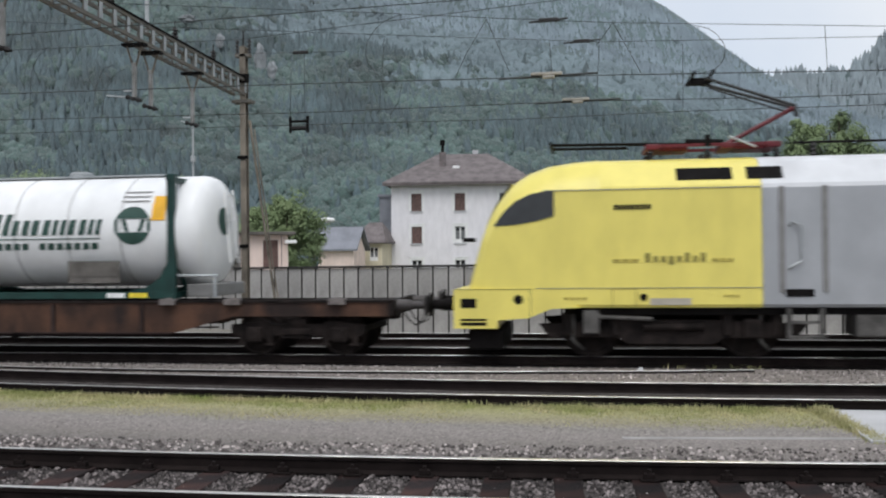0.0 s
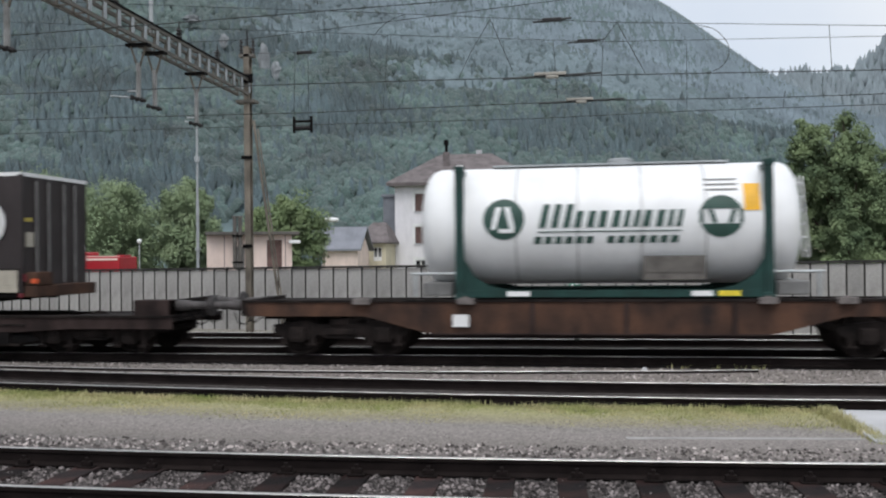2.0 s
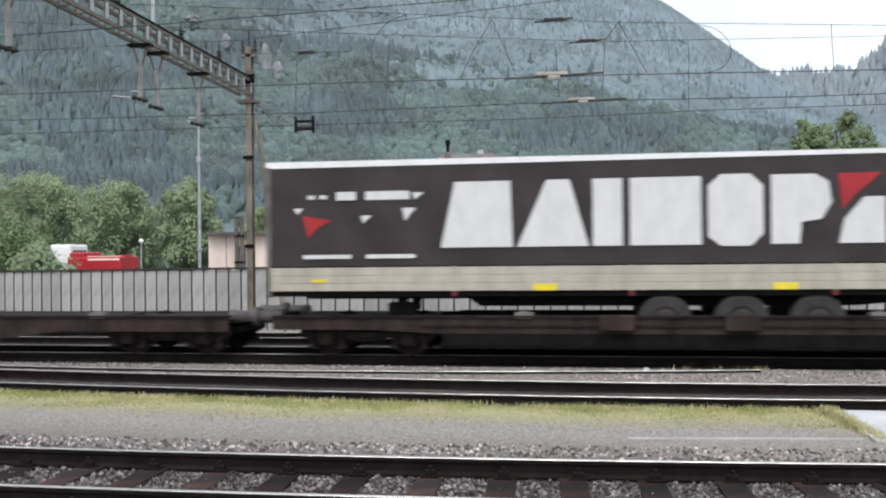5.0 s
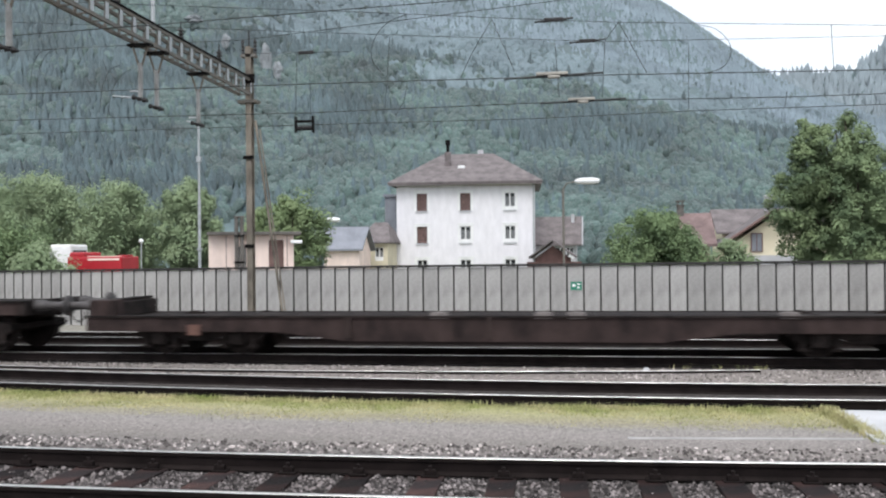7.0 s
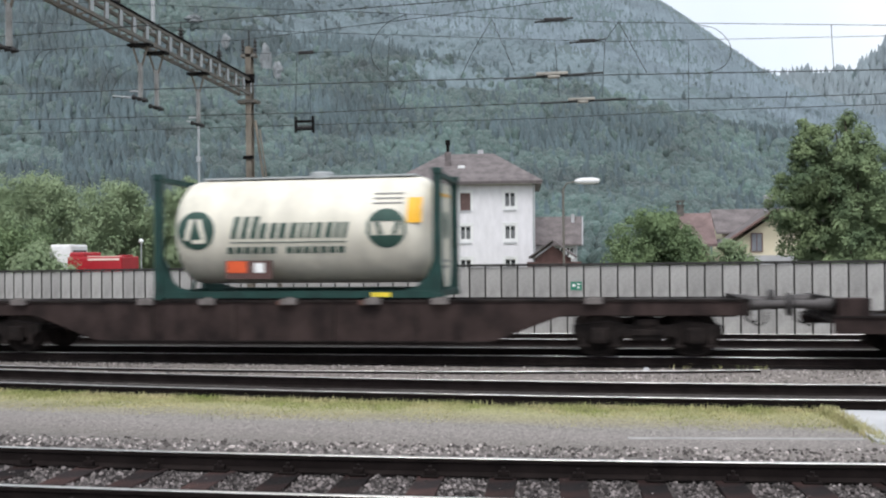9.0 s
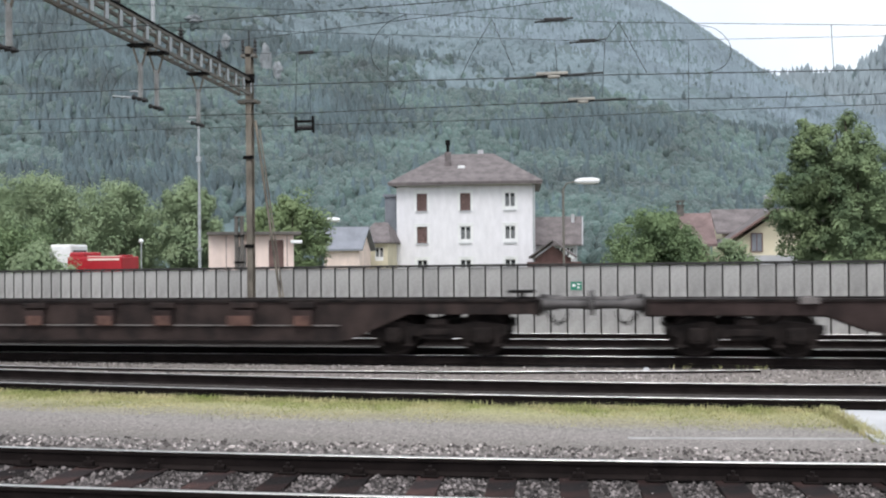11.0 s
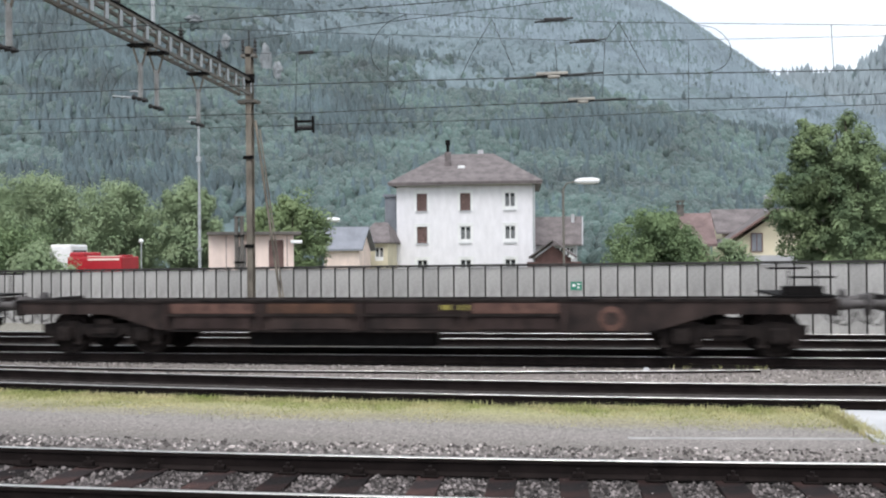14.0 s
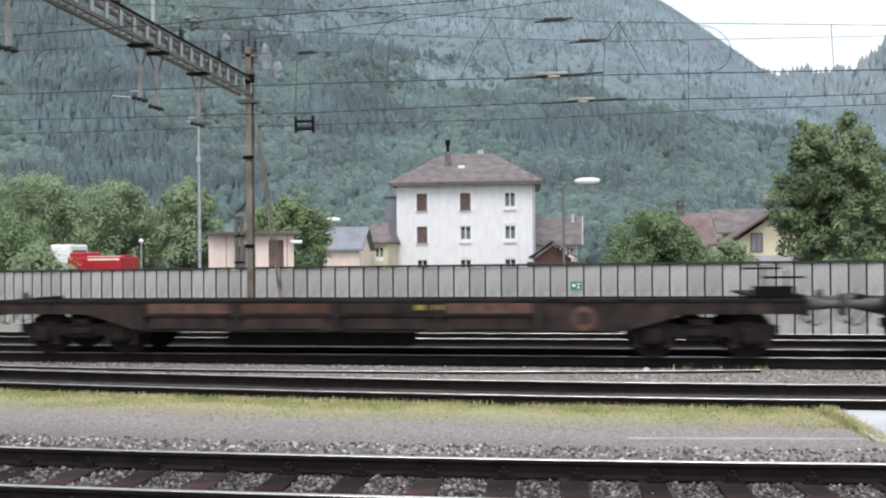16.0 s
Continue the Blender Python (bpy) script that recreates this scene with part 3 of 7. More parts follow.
# ---- mountains ----
def crest(az):
    """Elevation of the near mountain's skyline, in degrees, by the bearing from the camera; shaped to fit its view."""
    pts = ((-180, 4), (-120, 9), (-60, 17), (-30, 22), (-10, 19.3), (0, 17.4), (4.3, 15.4), (6.6, 13.75), (8.6, 12.2), (10.3, 10.85), (12.5, 9.6), (16, 7.9), (22, 6.0), (40, 4), (90, 3), (180, 4))
    return float(np.interp(az, [p[0] for p in pts], [p[1] for p in pts]))


def crest_far(az):
    pts = ((-180, 3), (0, 7), (8, 9.4), (10.5, 10.3), (12.5, 10.35), (14, 10.3), (15.2, 10.2), (16.2, 11.0), (17.5, 12.2), (22, 16), (40, 18), (90, 10), (180, 3))
    return float(np.interp(az, [p[0] for p in pts], [p[1] for p in pts]))


def hill(az, r, line, r0, r1):
    """Height of a slope that climbs from r0 to its crest at r1 metres."""
    t = (r - r0) / (r1 - r0)
    top = r1 * math.tan(radians(line(az)))
    z = top * (0.62 * t + 0.38 * t * t)
    a = radians(az)
    z += t * (1 - t) * 60 * noise.fractal((r * math.sin(a) / 130, r * math.cos(a) / 130, 0.3), 1.0, 2.0, 4)
    return z


def mountain(name, line, r0, r1, azs, label):
    rs = [r0 + (r1 - r0) * i / 36 for i in range(37)] + [r1 * 1.15, r1 * 1.5]
    V = []
    for az in azs:
        a = radians(az)
        for r in rs:
            z = hill(az, r, line, r0, r1) if r <= r1 else r1 * math.tan(radians(line(az))) * (0.97 if r < r1 * 1.2 else 0.6)
            V.append((r * math.sin(a), r * math.cos(a), z - 1.0))
    w = len(rs)
    F = [(i * w + j, (i + 1) * w + j, (i + 1) * w + j + 1, i * w + j + 1) for i in range(len(azs) - 1) for j in range(w - 1)]
    ob = cloud_mesh(name, V, F, SLOPE)
    for p in ob.data.polygons:
        p.use_smooth = True
    return tagged(ob, label, "mountain", kind="structure")


mountain("mountain", crest, 170, 760, [-75 + 1.0 * i for i in range(131)], "steep mountain slope covered in dark misty forest")
mountain("mountain", crest_far, 900, 1700, [0 + 1.0 * i for i in range(70)], "distant forested ridge behind the valley")


def forest(name, line, r0, r1, n, mat, shape, az0, az1, size, low, high, label, seed, belt=None):
    """Trees on a slope as one mesh of small uneven crowns: tall and pointed, or round."""
    rng = np.random.default_rng(seed)
    spots = []
    tries = 0
    while len(spots) < n and tries < n * 6:
        tries += 1
        az = rng.uniform(az0, az1)
        t = rng.random() ** 0.75
        r = r0 + (r1 - r0) * (low + (high - low) * t)
        a = radians(az)
        x, y = r * math.sin(a), r * math.cos(a)
        mixed = noise.noise((x / 70, y / 70, 5.0)) + 0.9 * (0.5 - (r - r0) / (r1 - r0)) - 0.16 * smooth(-14, -27, az)
        # higher spots go to the belts whose base colours carry haze
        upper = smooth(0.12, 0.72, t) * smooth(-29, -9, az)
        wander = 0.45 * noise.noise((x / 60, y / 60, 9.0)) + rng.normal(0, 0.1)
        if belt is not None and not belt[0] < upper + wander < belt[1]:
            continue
        if (belt is None or belt[0] < 0) and (shape == "round") != (mixed > 0.05) and rng.random() < 0.8:
            continue
        spots.append((x, y, hill(az, r, line, r0, r1) - 1, size * rng.uniform(0.6, 1.35) * (0.8 + 0.45 * (r - r0) / (r1 - r0)) * (0.42 if t > 0.93 and r1 < 800 else 1)))
    p = np.array(spots)
    m = len(p)
    # crowns close up, so that only their uneven tops stand out
    s = p[:, 3][:, None, None]
    seg, sunk = 5, 0.36 if belt is None or belt[0] < 0 else 0.54
    if shape == "cone":
        lv, wide, tall, rad = np.array([0.0, 0.3, 0.62, 1.0]), np.array([0.9, 0.82, 0.5, 0.03]), 3.7, 0.82
    else:
        lv, wide, tall, rad = np.array([0.0, 0.45, 0.8, 1.0]), np.array([0.85, 1.0, 0.74, 0.12]), 2.3, 0.98
    k = len(lv)
    ang = 2 * math.pi * np.arange(seg) / seg + rng.uniform(0, 6.3, (m, 1, 1)) + 0.25 * rng.normal(size=(m, k, seg)).clip(-1.5, 1.5)
    out = s * rad * wide[None, :, None] * (1 + 0.3 * rng.normal(size=(m, k, seg)).clip(-1.6, 1.6))
    tip = (0.25 * s * rng.normal(size=(m, 1, 2)))[:, :, None, :] * (lv ** 2)[None, :, None, None]
    v = np.stack([p[:, 0][:, None, None] + out * np.cos(ang) + tip[..., 0], p[:, 1][:, None, None] + out * np.sin(ang) + tip[..., 1],
                  p[:, 2][:, None, None] + s * tall * (lv[None, :, None] - sunk + 0.07 * rng.normal(size=(m, k, seg)) * (lv < 1)[None, :, None])], -1).reshape(-1, 3)
    i, j, q = np.meshgrid(np.arange(m), np.arange(k - 1), np.arange(seg), indexing="ij")
    at = lambda ring, side: (i * k + ring) * seg + side % seg
    quads = np.stack([at(j, q), at(j, q + 1), at(j + 1, q + 1), at(j + 1, q)], -1).reshape(-1, 4)
    return tagged(quick_mesh(name, v, quads, mat), label, "forest", kind="stuff")


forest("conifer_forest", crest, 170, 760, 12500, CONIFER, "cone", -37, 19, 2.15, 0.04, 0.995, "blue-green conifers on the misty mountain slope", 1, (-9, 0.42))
forest("mixed_forest", crest, 170, 760, 8000, HALFHAZEDWOOD, "round", -32, 19, 1.75, 0.1, 0.995, "grey-green woods half-way up the mountain, some haze in their colour", 6, (0.36, 0.74))
forest("larch_forest", crest, 170, 760, 7000, HAZEDWOOD, "cone", -30, 19, 1.9, 0.2, 0.995, "conifers towards the mountain's crest, paled blue by painted haze", 4, (0.68, 9))
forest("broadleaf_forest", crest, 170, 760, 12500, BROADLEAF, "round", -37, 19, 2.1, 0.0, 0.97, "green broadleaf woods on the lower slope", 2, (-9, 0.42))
forest("ridge_forest", crest_far, 900, 1700, 2500, RIDGEWOOD, "cone", 6, 22, 6.0, 0.2, 1.0, "conifers on the distant ridge, paled blue by painted haze", 3)


def rock(az, rise, s, tall):
    """A bare crag on the slope, at that bearing and elevation."""
    r = 300.0
    while r < 750 and math.degrees(math.atan2(hill(az, r, crest, 170, 760) - 1, r)) < rise:
        r += 3
    a = radians(az)
    ob = thing("rock_face", pose(0, 0, 0), "pale bare rock face in the forest", "rock", "rock faces on the mountain")
    bm = bmesh.new()
    bmesh.ops.create_icosphere(bm, subdivisions=3, radius=1)
    c = Vector(((r - 9) * math.sin(a), (r - 9) * math.cos(a), hill(az, r, crest, 170, 760) + 1))
    for v in bm.verts:
        k = 1 + 0.6 * noise.fractal(v.co * 1.7 + Vector((az, 0, 0)), 1.0, 2.0, 4)
        v.co = c + Vector((v.co.x * s * k, v.co.y * s * 0.6 * k, v.co.z * tall * k))
    part("cliff", bm, ROCK, ob)


rock(-20.1, 11.6, 2.2, 6.0)
rock(-19.4, 11.0, 1.9, 3.6)
rock(-22.5, 12.6, 1.6, 3.0)
rock(-24.4, 13.7, 3.6, 1.8)


# ---- trees ----
def tree(x, y, lobes, trunk_r, mat, count, label, group="", base=-0.31, leaf=0.09, seed=3, clump=0.5, droop=0.85):
    """A trunk with limbs and a crown of small leaf sprays, gathered in lobes of (x, y, z, radius, height factor)."""
    t = thing("tree", pose(x, y, base), label, "tree", group)
    rng = np.random.default_rng(seed)
    bm = bmesh.new()
    top = max(l[2] for l in lobes)
    rod(bm, (0, 0, 0), (0, 0, top * 0.35), trunk_r, 9, trunk_r * 0.75)
    rod(bm, (0, 0, top * 0.35), (0.1, 0, top * 0.85), trunk_r * 0.75, 8, trunk_r * 0.2)
    for lx, ly, lz, r, f in lobes:
        rod(bm, (0, 0, max(0.3, lz * 0.45)), (lx * 0.8, ly * 0.8, lz), trunk_r * 0.35, 6, trunk_r * 0.08)
    part("trunk", bm, BARK, t)
    # clumps on the lobes, each a ball of small leaves that face outwards
    vol = np.array([l[3] ** 2 for l in lobes])
    n = max(40, int(3.2 * vol.sum() / clump ** 2))
    pick = rng.choice(len(lobes), n, p=vol / vol.sum())
    lob = np.array(lobes)[pick]
    d = rng.normal(size=(n, 3))
    d /= np.linalg.norm(d, axis=1)[:, None]
    k = lob[:, 3] * rng.uniform(0.5, 1.0, n) ** 0.4
    c = lob[:, :3] + d * k[:, None] * np.stack([np.ones(n), np.ones(n), lob[:, 4]], 1)
    cr = clump * rng.uniform(0.55, 1.25, n)
    i = rng.integers(n, size=count)
    d = rng.normal(size=(count, 3)) + np.array([0, 0, 0.15])
    d /= np.linalg.norm(d, axis=1)[:, None]
    p = c[i] + d * (cr[i] * rng.uniform(0.55, 1.12, count))[:, None] * np.array([1, 1, droop])
    p[:, 2] = np.maximum(p[:, 2], 0.25)
    nrm = d * 0.9 + rng.normal(size=(count, 3)) * 0.16 + np.array([0, 0, 0.35])
    nrm /= np.linalg.norm(nrm, axis=1)[:, None]
    u = np.cross(nrm, rng.normal(size=(count, 3)))
    u /= np.linalg.norm(u, axis=1)[:, None]
    w = np.cross(nrm, u)
    e = (leaf * rng.uniform(0.6, 1.3, count))[:, None]
    v = np.stack([p - u * e, p + w * e * 0.55 + nrm * e * 0.12, p + u * e, p - w * e * 0.55 + nrm * e * 0.12], 1).reshape(-1, 3)
    crown = quick_mesh("crown", v, np.arange(len(v)).reshape(-1, 4), mat)
    crown.parent = t
    return t


def big_lobes(w, h, z0, n, seed, squash=1.0):
    rng = np.random.default_rng(seed)
    out = []
    for i in range(n):
        t = (i + 0.5) / n
        half = w * math.sin(math.pi * (0.16 + 0.78 * t)) ** 0.8
        a = i * 2.4
        rr = half * rng.uniform(0.25, 0.62)
        out.append((rr * math.cos(a), rr * math.sin(a) * 0.8, z0 + (h - z0) * (0.08 + 0.84 * t), max(0.35, half * rng.uniform(0.42, 0.6)), squash))
    return out


def tall_lobes(seed, n=34):
    """Lobes of a broad tree that narrows to a blunt top, leaning a little."""
    rng = np.random.default_rng(seed)
    out = []
    for i in range(n):
        z = 1.2 + 6.85 * (i + 0.5) / n
        half = float(np.interp(z, (1.2, 2.7, 4.6, 5.4, 6.5, 7.7, 8.4), (3.2, 3.5, 3.15, 2.7, 2.05, 1.35, 0.95)))
        a = i * 2.4 + rng.uniform(-0.3, 0.3)
        rr = half * (rng.uniform(0.55, 0.72) if i % 4 else 0.2)
        out.append((rr * math.cos(a) - 0.24 * (z - 3.4), rr * math.sin(a) * 0.85, z, half * rng.uniform(0.27, 0.38), 0.85))
    return out


tree(11.35, 42, tall_lobes(4, 40), 0.3, LEAF, 105000, "large dense leafy tree behind the fence", "garden trees", seed=4, leaf=0.072, clump=0.42)
tree(15.2, 44, big_lobes(3.2, 7.6, 0.6, 16, 14), 0.3, LEAF, 20000, "large dense leafy tree behind the fence", "garden trees", seed=5, leaf=0.07, clump=0.75)
tree(3.2, 45, big_lobes(2.7, 4.2, 0.5, 14, 6), 0.14, LEAFMID, 30000, "broad round garden bush behind the fence", "garden trees", seed=6, leaf=0.075, clump=0.45)
tree(5.2, 50, big_lobes(1.5, 3.2, 0.5, 9, 16), 0.12, LEAFPALE, 8000, "light green shrub in front of a house", "garden trees", seed=7)
tree(7.3, 50, big_lobes(1.6, 2.9, 0.4, 9, 26), 0.12, LEAFPALE, 7000, "light green shrub in front of a house", "garden trees", seed=8)
tree(-15.6, 46, big_lobes(2.6, 5.9, 0.5, 14, 8), 0.2, LEAFYELLOW, 26000, "bushy green tree beside the pink hut", "garden trees", seed=9)
for i, (tx, ty, tw, th) in enumerate(((-44.5, 60, 4.8, 8.7), (-38.8, 60, 4.4, 8.5), (-32.6, 60, 3.7, 7.9), (-27.6, 60, 2.4, 8.1), (-49, 63, 5, 9), (-41, 70, 5.0, 8.6), (-35.5, 68, 4.0, 7.6), (-24.3, 66, 2.6, 5.6), (-33, 46, 1.0, 2.2), (-31.2, 45, 2.6, 4.1), (-34.5, 46, 2.6, 3.8), (-26.0, 40, 1.45, 2.75))):
    tree(tx, ty, big_lobes(tw, th, 0.5, 15, 30 + i), 0.2, LEAFPALE if i < 8 or i == 11 else LEAFMID, 34000 if i < 4 else 9000, "pale green willow-like tree behind the fence", "trees along the road", seed=40 + i, leaf=0.1, clump=0.6, droop=1.3)


# ---- buildings ----
def hip_roof(x0, x1, y0, y1, z0, z1, ridge, thick=0.12):
    """A hipped roof with its eaves board; ridge: how far the ridge ends lie inside."""
    bm = bmesh.new()
    e = [bm.verts.new(p) for p in ((x0, y0, z0), (x1, y0, z0), (x1, y1, z0), (x0, y1, z0))]
    u = [bm.verts.new(p) for p in ((x0, y0, z0 + thick), (x1, y0, z0 + thick), (x1, y1, z0 + thick), (x0, y1, z0 + thick))]
    ym = (y0 + y1) / 2
    a, b = bm.verts.new((x0 + ridge, ym, z1)), bm.verts.new((x1 - ridge, ym, z1))
    bm.faces.new(e[::-1])
    for i in range(4):
        j = (i + 1) % 4
        bm.faces.new((e[i], e[j], u[j], u[i]))
    bm.faces.new((u[0], u[1], b, a))
    bm.faces.new((u[1], u[2], b))
    bm.faces.new((u[2], u[3], a, b))
    bm.faces.new((u[3], u[0], a))
    return bm


def gable_roof(x0, x1, y0, y1, z0, z1, along="x", thick=0.14):
    bm = bmesh.new()
    if along == "x":
        ym = (y0 + y1) / 2
        sec = [(y0, z0), (ym, z1), (y1, z0), (y1, z0 - thick), (ym, z1 - thick), (y0, z0 - thick)]
        ra = [bm.verts.new((x0, y, z)) for y, z in sec]
        rb = [bm.verts.new((x1, y, z)) for y, z in sec]
    else:
        xm = (x0 + x1) / 2
        sec = [(x0, z0), (xm, z1), (x1, z0), (x1, z0 - thick), (xm, z1 - thick), (x0, z0 - thick)]
        ra = [bm.verts.new((x, y0, z)) for x, z in sec]
        rb = [bm.verts.new((x, y1, z)) for x, z in sec]
    for i in range(6):
        j = (i + 1) % 6
        bm.faces.new((ra[i], ra[j], rb[j], rb[i]))
    for r in (ra, rb):
        bm.faces.new((r[0], r[1], r[4], r[5]))
        bm.faces.new((r[1], r[2], r[3], r[4]))
    return bm


def front_wall(x0, x1, y, z0, z1, holes, thick=0.35):
    """A wall along x, with openings cut through it as (x0, x1, z0, z1)."""
    xs = sorted({x0, x1, *[h[0] for h in holes], *[h[1] for h in holes]})
    zs = sorted({z0, z1, *[h[2] for h in holes], *[h[3] for h in holes]})
    bm = bmesh.new()
    for a, b in zip(xs, xs[1:]):
        for c, d in zip(zs, zs[1:]):
            m, n = (a + b) / 2, (c + d) / 2
            if not any(h[0] < m < h[1] and h[2] < n < h[3] for h in holes):
                box(bm, a, b, y, y + thick, c, d)
    bmesh.ops.remove_doubles(bm, verts=bm.verts, dist=0.001)
    return bm


def window(house, x0, x1, z0, z1, y, closed, sill=True):
    w = part("window", boxes((x0, x1, y + 0.2, y + 0.22, z0, z1)), GLASS_DARK, house, "dark window glass")
    if closed:
        bm = bmesh.new()
        n = 12
        for i in range(n):
            z = z0 + (z1 - z0) * i / n
            box(bm, x0 + 0.02, x1 - 0.02, y + 0.1, y + 0.14, z + 0.01, z + (z1 - z0) / n - 0.012)
        part("shutter", bm, SHUTTER, w, "closed brown roller shutter")
    else:
        f, m = 0.05, (x0 + x1) / 2
        part("window_frame", boxes((x0, x0 + f, y + 0.11, y + 0.2, z0, z1), (x1 - f, x1, y + 0.11, y + 0.2, z0, z1), (x0 + f, x1 - f, y + 0.11, y + 0.2, z1 - f, z1), (x0 + f, x1 - f, y + 0.11, y + 0.2, z0, z0 + f), (m - 0.05, m + 0.05, y + 0.11, y + 0.2, z0 + f, z1 - f)), WHITEPAINT, w, "white window frame")
        part("curtain", boxes((x0 + f, m - 0.05, y + 0.185, y + 0.197, z0 + f, z1 - 0.34), (m + 0.05, x1 - f, y + 0.185, y + 0.197, z0 + f, z1 - 0.34)), NETCURTAIN, w, "grey net curtain")
        part("parapet", boxes((x0 + 0.01, x1 - 0.01, y + 0.02, y + 0.06, z0, z0 + 0.32)), WHITEPAINT, w, "low white panel below the window")
    if sill:
        part("window_sill", boxes((x0 - 0.1, x1 + 0.1, y - 0.08, y + 0.13, z0 - 0.12, z0)), GREYWALL, w)
        part("window_surround", boxes((x0 - 0.2, x0 - 0.01, y - 0.025, y - 0.002, z0, z1 + 0.16), (x1 + 0.01, x1 + 0.2, y - 0.025, y - 0.002, z0, z1 + 0.2), (x0 - 0.01, x1 + 0.01, y - 0.025, y - 0.002, z1 + 0.01, z1 + 0.2), (x0 - 0.26, x1 + 0.26, y - 0.05, y - 0.026, z1 + 0.2, z1 + 0.27)), WHITEPAINT, w)
    return w


def apartment_house():
    h = thing("apartment_house", pose(-0.032, 76.814, -0.31, 0, 0, 4.5), "white plastered three-storey house with brown hipped roof", "house")
    x0, x1, top = -16.2, -4.55, 8.32
    cols = (-14.05, -10.37, -6.62)
    rows = ((6.04, 7.52), (3.32, 4.72), (0.55, 1.9))
    holes = [(c - 0.44, c + 0.44, a, b) for c in cols for a, b in rows]
    part("front_wall", front_wall(x0, x1, 0, 0, top, holes), PLASTER, h)
    part("side_wall", boxes((x0, x0 + 0.35, 0.35, 11, 0, top), (x1 - 0.35, x1, 0.35, 11, 0, top), (x0 + 0.35, x1 - 0.35, 10.65, 11, 0, top)), PLASTER, h)
    for j, (a, b) in enumerate(rows):
        for i, c in enumerate(cols):
            window(h, c - 0.44, c + 0.44, a, b, 0, closed=(j == 0 and i < 2) or (j == 1 and i == 0))
    r = part("roof", hip_roof(x0 - 0.65, x1 + 0.65, -0.75, 11.7, top, 11.4, 4.2), ROOFTILE, h)
    part("chimney", boxes((-12.27, -11.73, 2.6, 3.1, 9.5, 11.3), bevel=0.03), ROOFTILE, r, "tall brick chimney")
    part("chimney_pot", rods(((-12.0, 2.85, 11.28), (-12.0, 2.85, 11.9), 0.13), ((-12.0, 2.85, 11.9), (-12.0, 2.85, 12.35), 0.22)), BLACK, r)
    part("chimney", boxes((-9.5, -9.0, 5.5, 6.0, 10.9, 11.75), bevel=0.03), GREYWALL, r)
    part("skylight", boxes((-11.1, -10.5, 2.15, 2.55, 9.55, 10.05), bevel=0.02), WHITEPAINT, r, "small white skylight")
    part("eaves_board", boxes((x0 - 0.62, x1 + 0.62, -0.72, -0.66, top - 0.16, top - 0.002)), ROOFTILE, r)
    part("downpipe", rods(((x1 - 0.1, -0.08, 0), (x1 - 0.1, -0.08, top), 0.06)), GALV, h)


apartment_house()

annex = thing("stair_tower", pose(-17.2, 80, -0.31), "grey slate-clad annex beside the white house", "house")
part("wall", boxes((-1.0, 1.0, 0, 6, 0, 7.6)), ROOFSLATE, annex)
part("roof", boxes((-1.15, 1.15, -0.2, 6.2, 7.6, 7.8)), ROOFSLATE, annex)


def hut():
    h = thing("signal_hut", pose(-13.1, 34, -0.31, 0, 0, 21), "small pink hut with flat dark roof behind the fence", "hut")
    x0, x1 = -1.63, 1.63
    holes = [(0.66, 1.24, 1.9, 3.0), (-0.52, -0.2, 0.6, 2.75)]
    part("front_wall", front_wall(x0, x1, 0, 0, 3.2, holes, 0.25), PINK, h)
    part("side_wall", boxes((x0, x0 + 0.25, 0.25, 3.2, 0, 3.2), (x1 - 0.25, x1, 0.25, 3.2, 0, 3.2), (x0 + 0.25, x1 - 0.25, 2.95, 3.2, 0, 3.2)), PINK, h)
    part("shutter", boxes((0.66, 1.24, 0.08, 0.12, 1.9, 3.0)), SHUTTER, h, "brown closed shutter")
    part("door", boxes((-0.52, -0.2, 0.08, 0.14, 0.6, 2.75)), PLATEGREY, h, "narrow grey door")
    part("roof", boxes((x0 - 0.05, x1 + 0.28, -0.35, 3.5, 3.2, 3.32), bevel=0.02), DATABOARD, h, "dark flat roof")
    for a in (-0.98, 1.36):
        part("wall_seam", boxes((a, a + 0.025, -0.008, -0.002, 0.0, 3.19)), SHUTTER, h, "dark joint in the wall")
    part("wall_lamp", boxes((1.5, 1.95, -0.3, -0.1, 2.85, 2.98), bevel=0.03), WHITEPAINT, h, "white lamp head on an arm")
    for a in (-0.56, -0.36):
        part("vent_pipe", rods(((a, -0.45, 1.9), (a, -0.45, 3.85), 0.075), ((a, -0.45, 3.85), (a, -0.45, 3.92), 0.095)), DATABOARD, h, "grey cable duct on the wall")
    for z in (2.1, 3.12):
        part("pipe_clamp", boxes((-0.66, -0.26, -0.54, -0.36, z, z + 0.07)), BLACK, h)


hut()


